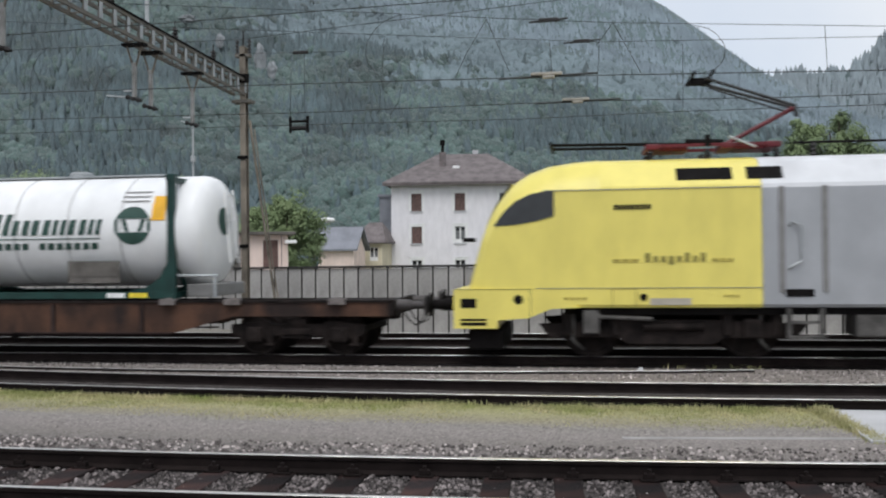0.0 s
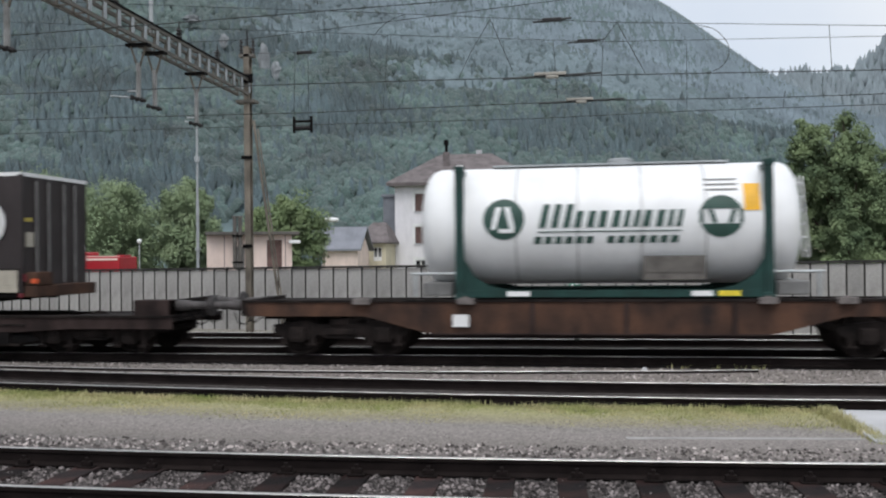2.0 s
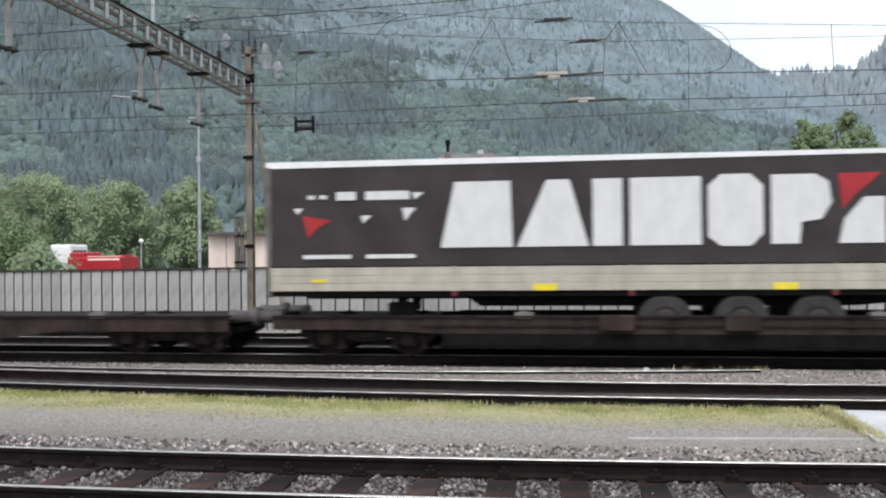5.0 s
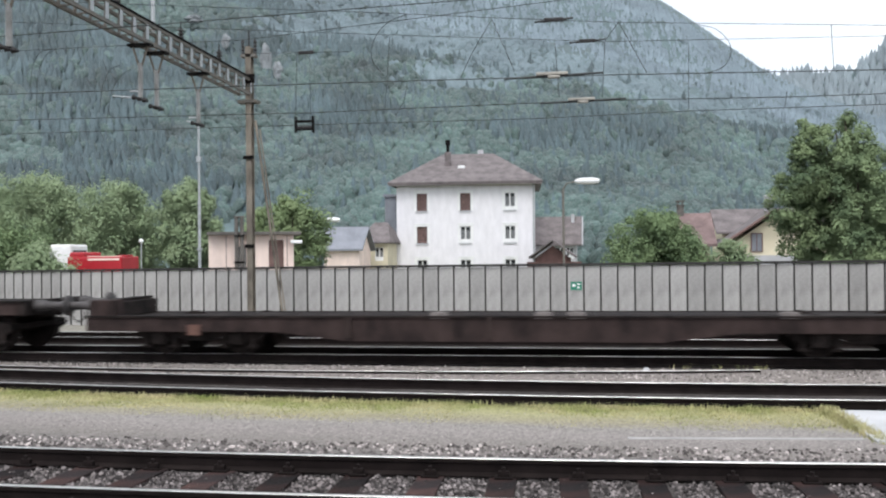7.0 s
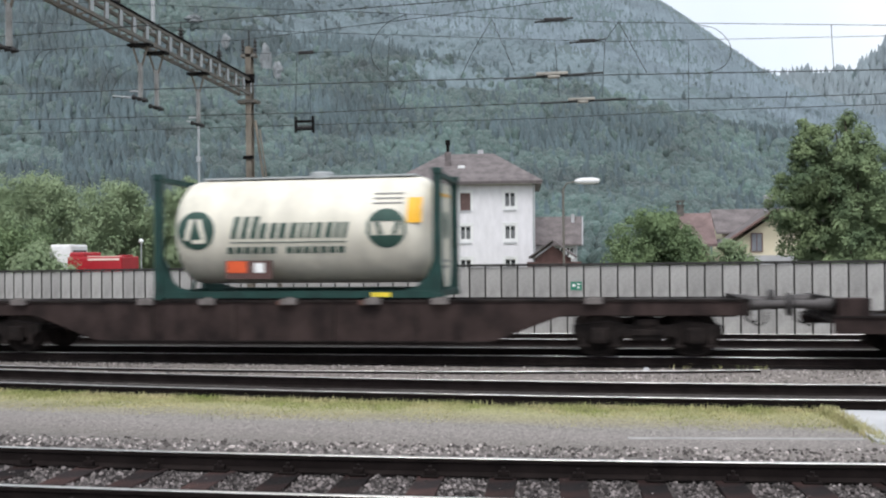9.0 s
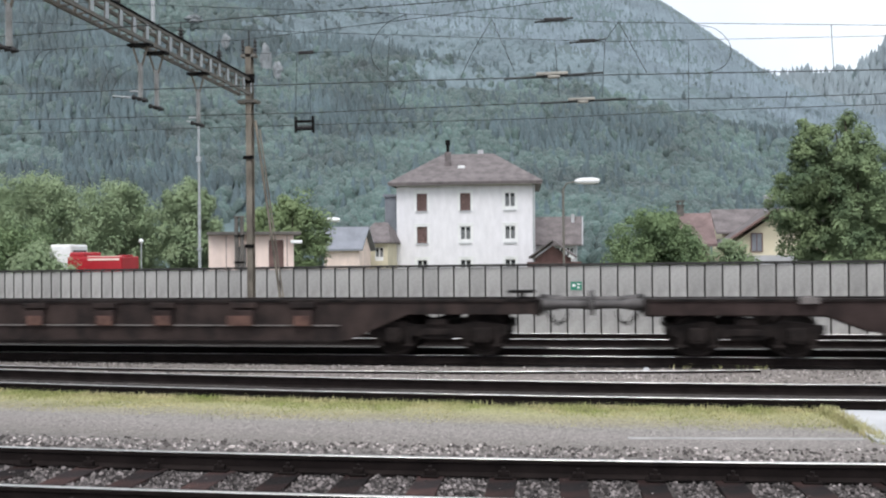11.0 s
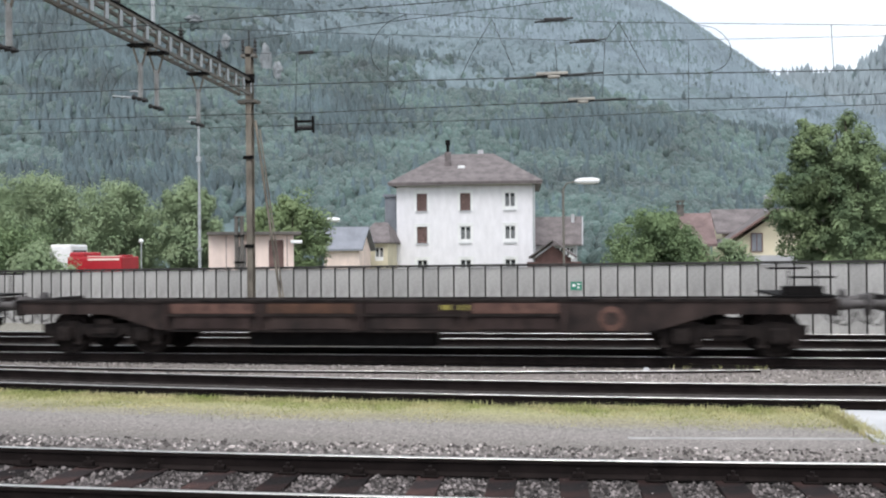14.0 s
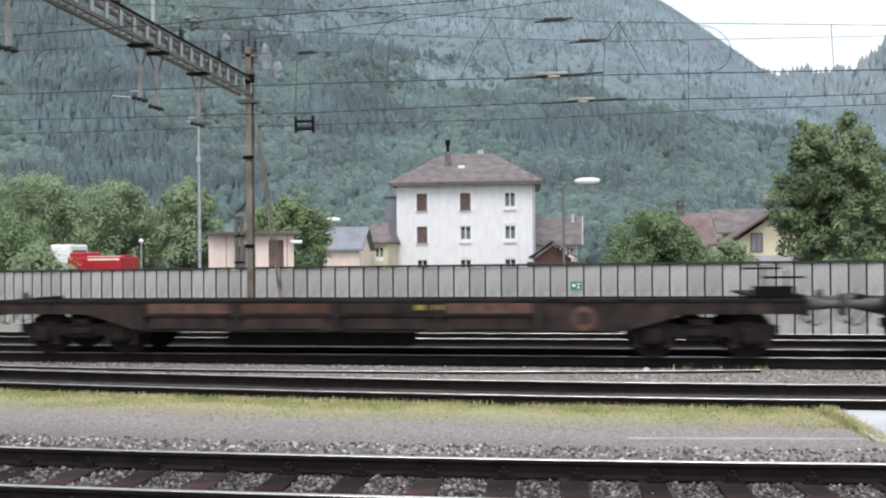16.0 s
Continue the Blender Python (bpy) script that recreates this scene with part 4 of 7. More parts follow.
def small_house(name, x, y, w, d, wall_h, roof_z, wall, roof, along, label, wins=(), overhang=0.35, turn=0):
    h = thing(name, pose(x, y, -0.31, 0, 0, turn), label, "house")
    holes = [(a - 0.35, a + 0.35, z, z + 1.1) for a, z in wins]
    part("front_wall", front_wall(0, w, 0, 0, wall_h, holes, 0.3), wall, h)
    part("side_wall", boxes((0, 0.3, 0.3, d, 0, wall_h), (w - 0.3, w, 0.3, d, 0, wall_h), (0.3, w - 0.3, d - 0.3, d, 0, wall_h)), wall, h)
    if along == "y":
        bm = bmesh.new()
        k = (roof_z - wall_h) / (w / 2 + overhang) * (w / 2)
        prism(bm, [(0, wall_h), (w, wall_h), (w / 2, wall_h + k - 0.1)], 0.0, 0.3)
        part("gable", bm, wall, h)
    elif along == "x":
        k = (roof_z - wall_h) / (d / 2 + overhang) * (d / 2)
        for a in (0.0, w - 0.3):
            bm = bmesh.new()
            prism(bm, [(0, wall_h), (d, wall_h), (d / 2, wall_h + k - 0.1)], -0.3, 0.0)
            bmesh.ops.rotate(bm, verts=bm.verts, cent=(0, 0, 0), matrix=Matrix.Rotation(radians(90), 3, "Z"))
            bmesh.ops.translate(bm, verts=bm.verts, vec=(a, 0, 0))
            part("gable", bm, wall, h)
    r = part("roof", gable_roof(-overhang, w + overhang, -overhang, d + overhang, wall_h + 0.1, roof_z, along) if along != "hip" else hip_roof(-overhang, w + overhang, -overhang, d + overhang, wall_h, roof_z, w * 0.4), roof, h)
    for a, z in wins:
        window(h, a - 0.35, a + 0.35, z, z + 1.1, 0, False, sill=False)
    return h


small_house("village_house", -18.4, 72, 2.2, 5, 3.3, 5.1, YELLOWPLASTER, ROOFTILE, "hip", "small cream house with steep brown hipped roof", ((1.5, 1.9),))
small_house("shed", -20.2, 67.5, 2.8, 3.6, 2.75, 4.6, PINK, ROOFSLATE, "x", "low pink building with blue-grey slate roof")
vh = small_house("village_house", -5.9, 86, 4.6, 6, 3.1, 5.9, GREYWALL, ROOFTILE, "x", "pale house with a brown tiled roof behind a shed", ((3.1, 1.8), (4.0, 1.8)), 0.5)
for a in (-0.56, 5.16):
    part("verge_board", rods(((a, -0.52, 3.1), (a, 3.0, 5.85), 0.07), seg=4), GREYWALL, vh, "pale verge board")
part("chimney", boxes((4.1, 4.4, 2.2, 2.6, 5.2, 6.1)), GREYWALL, vh)
ws = small_house("wooden_shed", -4.3, 72, 2.7, 4, 2.0, 3.45, WOODRED, ROOFTILE, "y", "red-brown wooden shed with gabled roof", (), 0.5)
part("fence_rail", boxes((-0.6, 3.6, -1.0, -0.92, 0.0, 1.7)), WOODRED, ws, "red-brown plank fence beside the shed")
main = small_house("village_house", 8.3, 60, 6.6, 5, 3.5, 5.15, YELLOWPLASTER, ROOFTILE, "x", "pale yellow house with wide brown gable roof", (), 0.45)
wing = part("wing_wall", boxes((0.2, 4.9, -3.0, 0.0, 0, 2.85)), YELLOWPLASTER, main)
bm = bmesh.new()
prism(bm, [(0.2, 2.85), (4.9, 2.85), (2.55, 4.45)], -3.0, -2.7)
part("wing_gable", bm, YELLOWPLASTER, main)
part("wing_roof", gable_roof(-0.45, 5.55, -3.6, 2.4, 2.9, 4.9, "y", 0.2), ROOFTILE, main)
for a in (-0.45, 5.55):
    part("verge_board", rods(((a, -3.62, 2.8), (2.55, -3.62, 4.8), 0.1), seg=4), SHUTTER, main, "dark brown verge board")
gw = part("gable_window", boxes((1.27, 1.83, -3.03, -2.99, 2.35, 3.4)), ROOFSLATE, main)
part("window_frame", boxes((1.2, 1.27, -3.06, -2.99, 2.3, 3.46), (1.83, 1.9, -3.06, -2.99, 2.3, 3.46), (1.27, 1.83, -3.06, -2.99, 3.4, 3.46), (1.27, 1.83, -3.06, -2.99, 2.3, 2.35), (1.53, 1.57, -3.06, -3.03, 2.35, 3.4)), SHUTTER, gw)
part("balcony", boxes((0.9, 4.2, -3.9, -3.0, 1.95, 2.1), (0.9, 4.2, -3.95, -3.88, 1.2, 1.95)), GREYWALL, main, "pale balcony under the gable")
part("chimney", boxes((2.85, 3.25, 1.2, 1.6, 4.3, 5.85), (2.8, 3.3, 1.15, 1.65, 5.85, 5.95)), GREYWALL, main, "small pale chimney")
hb = small_house("village_house", 4.75, 51.9, 1.75, 4.5, 2.68, 4.59, YELLOWPLASTER, ROOFRED, "x", "house with reddish tiled roof and dark chimney", ())
part("chimney", boxes((0.2, 0.56, 2.0, 2.4, 4.0, 5.0), (0.14, 0.62, 1.94, 2.46, 5.0, 5.06), (0.22, 0.28, 2.0, 2.4, 5.06, 5.24), (0.48, 0.54, 2.0, 2.4, 5.06, 5.24), (0.14, 0.62, 1.94, 2.46, 5.24, 5.31)), DATABOARD, hb, "dark capped chimney")


# ---- street lamps, vehicle and posts behind the fence ----
def street_lamp(x, y, h, reach):
    s = thing("street_lamp", pose(x, y, -0.31), "street lamp with a white hooded head", "street lamp", "street lamps")
    bm = rods(((0, 0, 0), (0, 0, h - 0.25), 0.05), ((0, 0, h - 0.25), (reach * 0.25, 0, h), 0.035), ((reach * 0.25, 0, h), (reach, 0, h + 0.08), 0.03))
    part("pole", bm, MASTSTEEL, s)
    bm = bmesh.new()
    lathe(bm, [(0, 0.04), (0.08, 0.12), (0.3, 0.17), (0.75, 0.18), (1.0, 0.14), (1.08, 0.05)], "x", 14)
    bmesh.ops.scale(bm, vec=(1, 1, 0.8), verts=bm.verts)
    bmesh.ops.translate(bm, vec=(reach - 0.15, 0, h + 0.08), verts=bm.verts)
    part("lamp_head", bm, WHITEPAINT, s, "white plastic lamp head", smooth=True)


street_lamp(-1.15, 40, 5.4, 0.65)
street_lamp(-15.2, 50, 4.3, 0.3)


def fire_truck():
    t = thing("red_truck", pose(-24.25, 42, -0.31), "red truck with a pale roof box parked behind the fence", "truck")
    part("body", boxes((-1.62, 1.3, 0, 1.8, 0.6, 2.42), bevel=0.08), REDPAINT, t)
    part("cab", boxes((-1.55, -0.75, 0.05, 1.75, 2.3, 2.66), bevel=0.1), REDPAINT, t)
    # pale pink strips stand in for highlights along the truck's upper edges
    part("roof_stripe", boxes((-0.6, 1.15, 0.1, 0.35, 2.425, 2.46)), PINK, t)
    part("side_stripe", boxes((-0.5, 1.2, -0.012, -0.002, 2.24, 2.34)), PINK, t, "pale strip along the side, a painted highlight")
    part("roof_hatch", boxes((0.8, 1.25, 0.6, 1.3, 2.42, 2.5), bevel=0.03), REDPAINT, t)
    for x in (-1.1, 0.8):
        bm = bmesh.new()
        lathe(bm, [(0, 0.3), (0.02, 0.45), (0.28, 0.45), (0.3, 0.3)], "y", 20, (x, 0.0, 0.45))
        part("wheel", bm, TYRE, t)
    v = thing("white_van", pose(-27.7, 44.5, -0.31), "white van roof showing above the fence", "van")
    part("body", boxes((-0.75, 0.5, 0, 1.7, 0.45, 3.1), bevel=0.12), WHITEPAINT, v)
    part("windscreen", boxes((0.35, 0.52, 0.2, 1.5, 2.0, 2.8), bevel=0.03), GLASS_DARK, v)
    for x in (-0.5, 0.25):
        bm = bmesh.new()
        lathe(bm, [(0, 0.2), (0.02, 0.34), (0.22, 0.34), (0.24, 0.2)], "y", 20, (x, 0.0, 0.34))
        part("wheel", bm, TYRE, v)
    g = thing("garden_lamp", pose(-22.15, 42.5, -0.31), "slim post with a small pale globe", "lamp post")
    part("post", rods(((0, 0, 0), (0, 0, 3.1), 0.03)), GALV, g)
    bm = bmesh.new()
    bmesh.ops.create_uvsphere(bm, u_segments=14, v_segments=8, radius=0.12)
    bmesh.ops.translate(bm, vec=(0, 0, 3.18), verts=bm.verts)
    part("globe", bm, WHITEPAINT, g, smooth=True)


fire_truck()

fence()
fence_sign()


# ---- overhead line ----
BEAM_X = -9.6


def lattice_beam(bm, x, y0, y1, z0, z1, half, step):
    """A lattice girder along y: four chords, uprights and diagonals."""
    for s in (-half, half):
        for z in (z0, z1):
            box(bm, x + s - 0.03, x + s + 0.03, y0, y1, z - 0.035, z + 0.035)
    n = int(abs(y1 - y0) / step)
    for i in range(n + 1):
        y = y0 + (y1 - y0) * i / n
        for s in (-half, half):
            box(bm, x + s - 0.018, x + s + 0.018, y - 0.028, y + 0.028, z0 + 0.035, z1 - 0.035)
        box(bm, x - half, x + half, y - 0.02, y + 0.02, z0 - 0.012, z0 + 0.012)
        box(bm, x - half, x + half, y - 0.02, y + 0.02, z1 - 0.012, z1 + 0.012)


def insulator(bm, p, q, r, n=4):
    """A stack of porcelain discs."""
    p, q = Vector(p), Vector(q)
    rod(bm, p, q, r * 0.45, 8)
    for i in range(n):
        c = p.lerp(q, (i + 0.5) / n)
        d = (q - p).normalized() * (q - p).length / n * 0.3
        rod(bm, c - d, c + d, r, 10, r * 0.6)


def gantry():
    g = thing("catenary_gantry", pose(0, 0, -0.31), "steel catenary gantry with lattice beam across the tracks", "gantry")
    bm = boxes((BEAM_X + 0.02, BEAM_X + 0.19, 24.5, 24.52, 0, 8.3), (BEAM_X + 0.02, BEAM_X + 0.19, 24.7, 24.72, 0, 8.3), (BEAM_X + 0.095, BEAM_X + 0.115, 24.52, 24.7, 0, 8.3))
    part("mast", bm, MASTBROWN, g, "brown steel mast")
    part("mast_clamp", boxes((BEAM_X - 0.05, BEAM_X + 0.26, 24.46, 24.5, 5.1, 5.2), (BEAM_X - 0.03, BEAM_X + 0.24, 24.46, 24.5, 2.6, 2.7), (BEAM_X - 0.04, BEAM_X + 0.3, 24.44, 24.5, 7.25, 7.5)), BLACK, g)
    bm = boxes((BEAM_X - 0.2, BEAM_X + 0.36, 24.45, 24.8, 6.7, 6.78))
    part("head_plate", bm, MASTSTEEL, g)
    part("top_bar", boxes((BEAM_X - 0.12, BEAM_X + 0.32, 24.5, 24.72, 8.0, 8.08)), MASTSTEEL, g)
    bm = bmesh.new()
    rod(bm, (BEAM_X + 0.1, 24.6, 8.1), (BEAM_X + 0.1, 24.6, 8.75), 0.025)
    for s in (-0.08, 0.28):
        insulator(bm, (BEAM_X + s, 24.6, 8.08), (BEAM_X + s, 24.6, 8.5), 0.06)
    part("top_insulator", bm, INSULATOR, g)
    bm = bmesh.new()
    lattice_beam(bm, BEAM_X, -6.0, 24.5, 6.94, 7.34, 0.16, 0.55)
    for v in bm.verts:
        v.co.z += 0.016 * (24.5 - v.co.y)
    part("beam", bm, MASTSTEEL, g, "long lattice beam")
    bm = boxes((BEAM_X + 0.1, BEAM_X + 0.21, -6.0, 24.4, 7.38, 7.42))
    for v in bm.verts:
        v.co.z += 0.016 * (24.5 - v.co.y)
    part("walk_plate", bm, BLACK, g, "dark plate along the beam's top")
    for i in range(56):
        y = -6.0 + 30.5 * i / 55
        part("beam_upright", boxes((BEAM_X + 0.191, BEAM_X + 0.205, y - 0.055, y + 0.055, 6.98 + 0.016 * (24.5 - y), 7.3 + 0.016 * (24.5 - y))), GALV, g)
    part("riser", rods(((BEAM_X, 19.05, 7.38), (BEAM_X, 19.05, 9.6), 0.05)), GALV, g, "tall pale tube above the beam")
    bm = bmesh.new()
    for s in (-0.1, 0.1):
        box(bm, BEAM_X + s - 0.035, BEAM_X + s + 0.035, -6.2, -6.0, 0, 8.2)
    part("mast", bm, MASTSTEEL, g, "brown steel lattice mast")
    # stay beside the mast
    bm = rods(((BEAM_X + 0.27, 24.6, 6.2), (BEAM_X + 1.12, 24.6, 0.0), 0.04), ((BEAM_X + 0.4, 24.6, 5.95), (BEAM_X + 1.17, 24.6, 0.3), 0.022))
    part("stay", bm, MASTBROWN, g, "slanting steel stay")
    for y, foot, arm in ((21.4, 5.69, 0.3), (19.2, 5.76, 0.0), (18.45, 5.83, 1.3), (13.92, 5.92, 0.0), (9.5, 5.9, 0.6)):
        z = 6.9 + 0.016 * (24.5 - y)
        d = part("drop_post", rods(((BEAM_X, y, z - 0.42), (BEAM_X, y, foot), 0.055)), HANGER, g, "hanging support tube")
        part("top_plate", boxes((BEAM_X - 0.26, BEAM_X + 0.26, y - 0.1, y + 0.1, z - 0.06, z - 0.005)), BLACK, d)
        part("brace", rods(((BEAM_X - 0.17, y, z - 0.06), (BEAM_X - 0.03, y, z - 0.5), 0.024), ((BEAM_X + 0.17, y, z - 0.06), (BEAM_X + 0.03, y, z - 0.5), 0.024)), MASTBROWN, d, "dark forked brace")
        bm = bmesh.new()
        insulator(bm, (BEAM_X - 0.2, y, foot + 0.02), (BEAM_X + 0.16, y, foot - 0.08), 0.06, 3)
        part("insulator", bm, INSULATOR, d, "dark porcelain insulator")
        if arm:
            part("cantilever", rods(((BEAM_X - 0.2 - 0.35 * arm, y, foot + 0.06), (BEAM_X - 0.15, y, foot), 0.016), ((BEAM_X - 0.25, y, foot + 0.14), (BEAM_X + 0.02, y, foot + 0.14), 0.02)), GALV, d)
    for y in (22.72, 20.45, 17.5, 15.0):
        bm = bmesh.new()
        b = 7.42 + 0.016 * (24.5 - y)
        rod(bm, (BEAM_X, y, b), (BEAM_X, y, b + 0.12), 0.02)
        insulator(bm, (BEAM_X, y, b + 0.1), (BEAM_X, y, b + 0.34), 0.085, 3)
        rod(bm, (BEAM_X, y, b + 0.34), (BEAM_X, y, b + 0.5), 0.016)
        part("post_insulator", bm, INSULATOR, g)


gantry()

mast = thing("lamp_mast", pose(-14.35, 32, -0.31), "slim pale steel mast behind the fence", "mast")
part("pole", rods(((0, 0, 0), (0, 0, 4.5), 0.06), ((0, 0, 4.5), (0, 0, 7.2), 0.045)), GALV, mast)
part("collar", rods(((0, 0, 5.9), (0, 0, 6.1), 0.1)), GALV, mast)
part("collar", rods(((0, 0, 2.6), (0, 0, 2.7), 0.1)), GALV, mast)


def wire(name, y, pts, r, label, group="overhead wires"):
    bm = bmesh.new()
    line = [Vector((x, y, z)) for x, z in pts]
    if name == "dropper" and len(line) > 3:
        # a loose loop bends evenly
        ends = [line[0] * 2 - line[1]] + line + [line[-1] * 2 - line[-2]]
        bent = []
        for a, b, c, d in zip(ends, ends[1:], ends[2:], ends[3:]):
            for k in range(6):
                f = k / 6
                bent.append(0.5 * (2 * b + (c - a) * f + (2 * a - 5 * b + 4 * c - d) * f * f + (3 * b - a - 3 * c + d) * f ** 3))
        line = bent + [line[-1]]
    for p, q in zip(line, line[1:]):
        rod(bm, p, q, r, 5)
    return tagged(part(name, bm, WIRE), label, "wire", group)


wire("contact_wire", 19.0, ((-80, 5.9), (-14.2, 5.83), (-5.81, 5.77), (-1.77, 5.72), (0.27, 5.7), (3.39, 5.63), (6.5, 5.56), (60, 5.5)), 0.011, "dark copper contact wire above the train")
wire("messenger_wire", 19.0, ((-80, 8.2), (-13.3, 8.0), (-4.05, 7.2), (-1.99, 7.0), (0.62, 6.77), (6.5, 6.4), (60, 6.6)), 0.007, "carrying wire above the contact wire")
wire("contact_wire", 22.65, ((-80, 5.9), (-16.94, 5.85), (-6.94, 5.74), (-1.2, 5.78), (0.86, 5.77), (4.61, 5.7), (60, 5.6)), 0.011, "dark copper contact wire above the rear track")
wire("messenger_wire", 22.65, ((-80, 8.9), (-16.57, 8.6), (-4.98, 7.65), (-0.45, 7.29), (0.4, 7.22), (7.76, 7.02), (60, 7.4)), 0.007, "carrying wire above the contact wire")
wire("feeder_wire", 24.74, ((-80, 5.8), (-18.5, 5.78), (-9.5, 5.75), (-1.47, 5.70), (2.6, 5.76), (60, 5.76)), 0.010, "thin feeder wire beside the fence")
wire("feeder_wire", 16.0, ((-40, 5.9), (-11.7, 6.34), (-7.4, 6.43), (-2.08, 6.56), (20, 7.4), (60, 7.5)), 0.010, "thin feeder wire across the yard")
wire("feeder_wire", 24.6, ((-60, 8.3), (-9.6, 8.2), (10, 9.6), (60, 11)), 0.010, "thin feeder wire across the yard")
for i, pts in enumerate((((-1.99, 6.97), (-1.53, 5.87)), ((0.62, 6.77), (1.18, 5.7)), ((0.62, 6.77), (0.28, 6.32)), ((-3.8, 7.17), (-4.2, 7.02), (-4.45, 6.78), (-4.58, 6.5), (-4.56, 6.2), (-4.31, 5.87)), ((-2.66, 5.77), (-2.42, 6.27), (-1.99, 6.97)), ((2.22, 6.64), (2.57, 6.52), (2.81, 6.23), (2.81, 5.95), (2.64, 5.74), (2.31, 5.64)), ((4.75, 6.51), (4.79, 5.62)))):
    wire("dropper", 19.0, pts, 0.007, "thin dropper between the wires")
for pts in (((-4.98, 7.62), (-5.13, 5.73)), ((-0.81, 7.25), (-0.72, 5.88)), ((0.4, 7.19), (0.33, 5.86)), ((2.39, 7.07), (2.38, 5.5)), ((4.65, 5.86), (4.6, 5.46)), ((-4.55, 6.37), (-4.63, 5.94), (-4.85, 5.59)), ((-7.45, 7.3), (-7.5, 5.33)), ((-7.1, 7.3), (-7.1, 5.33)), ((-8.6, 7.34), (-6.02, 7.27)), ((-14.36, 7.71), (-14.71, 7.64), (-14.91, 7.31), (-15.01, 6.72)), ((-14.24, 7.71), (-14.53, 7.56), (-14.75, 7.14), (-14.81, 6.38), (-14.84, 5.84)), ((-12.39, 7.2), (-12.68, 7.07), (-12.88, 6.63), (-12.98, 5.94)), ((-12.05, 7.08), (-12.4, 6.88), (-12.63, 6.41), (-12.75, 5.77))):
    wire("dropper", 22.65, pts, 0.007, "thin dropper between the wires")


def section_insulator(x, y, z, half, pale):
    s = thing("section_insulator", pose(x, y, z), "flat section insulator hung in the contact wire", "insulator", "section insulators")
    part("runner", rods(((-half, 0, -0.02), (half, 0, 0.03), 0.022), ((-half * 0.6, 0.1, 0), (half * 0.6, 0.1, 0.02), 0.018)), WIRE, s)
    if pale:
        part("core", boxes((-0.36, 0.3, -0.05, 0.08, 0.02, 0.085), (-0.12, 0.14, -0.04, 0.08, -0.04, 0.02), bevel=0.02), INSPALE, s, "pale ceramic core")
    else:
        part("core", boxes((-0.2, 0.2, -0.04, 0.04, -0.03, 0.05), bevel=0.015), INSULATOR, s)
    return s


section_insulator(-0.72, 19.0, 5.72, 1.02, True)
section_insulator(-0.15, 22.65, 5.78, 1.05, True)
section_insulator(-0.7, 19.0, 6.88, 0.4, False)
section_insulator(-0.02, 22.65, 7.25, 0.45, False)
hanger = section_insulator(-7.26, 22.65, 5.35, 0.24, False)
part("frame", boxes((-0.26, -0.2, -0.03, 0.03, -0.12, 0.3), (0.2, 0.26, -0.03, 0.03, -0.12, 0.3), (-0.2, 0.2, -0.02, 0.02, 0.14, 0.2), (-0.2, 0.2, -0.03, 0.03, -0.06, 0.04)), BLACK, hanger, "dark hanging steel frame")
section_insulator(-7.2, 22.65, 7.29, 0.2, False)


# ---- the train ----
TRACK_Y = 19.01
WAY = [0.0, 2.73, 5.72, 8.62, 11.83, 14.75, 17.82, 20.93, 24.34, 27.67, 30.96, 34.27, 37.63, 41.12, 44.84, 48.4, 52.13, 55.73, 59.7, 63.62, 67.6, 71.64, 75.74, 79.88, 84.19, 88.11, 92.36, 96.34, 100.71, 104.97, 109.2, 113.49, 118.22]
RIDERS = []
WHEELS = []


def way(t):
    """How far the train has come after t seconds."""
    i = min(int(t * 2), 31)
    a = [WAY[max(0, min(32, i + k))] for k in (-1, 0, 1, 2)]
    if i == 0:
        a[0] = 2 * a[1] - a[2]
    if i == 31:
        a[3] = 2 * a[2] - a[1]
    f = t * 2 - i
    return 0.5 * (2 * a[1] + (a[2] - a[0]) * f + (2 * a[0] - 5 * a[1] + 4 * a[2] - a[3]) * f * f + (3 * a[1] - a[0] - 3 * a[2] + a[3]) * f ** 3)


def rolling(name, u, z, label, category, group="vehicles of the train"):
    """A thing that rides along with the train; u: its place when the train starts."""
    t = thing(name, pose(u, TRACK_Y, z), label, category, group)
    RIDERS.append((t, u, z))
    return t


def wheelset(parent, x, r=0.46, spokes=False):
    bm = bmesh.new()
    rod(bm, (0, -1.0, 0), (0, 1.0, 0), 0.08, 10)
    for s in (-1, 1):
        y = 0.75 * s
        prof = [(y - s * 0.09, r * 0.3), (y - s * 0.068, r + 0.028), (y - s * 0.035, r + 0.028), (y - s * 0.03, r), (y + s * 0.068, r - 0.004), (y + s * 0.068, r * 0.86), (y + s * 0.03, r * 0.8), (y + s * 0.05, r * 0.4), (y + s * 0.1, r * 0.3), (y + s * 0.1, 0.09)]
        lathe(bm, prof, "y", 28)
        for k in range(5):
            a = 2 * math.pi * k / 5
            rod(bm, (0.55 * r * math.cos(a), y + s * 0.03, 0.55 * r * math.sin(a)), (0.55 * r * math.cos(a), y + s * 0.075, 0.55 * r * math.sin(a)), 0.05, 8)
    w = part("wheelset", bm, DARKSTEEL, parent, "pair of steel wheels on an axle")
    w.matrix_basis = pose(x, 0, 0)
    WHEELS.append((w, x, r))
    return w


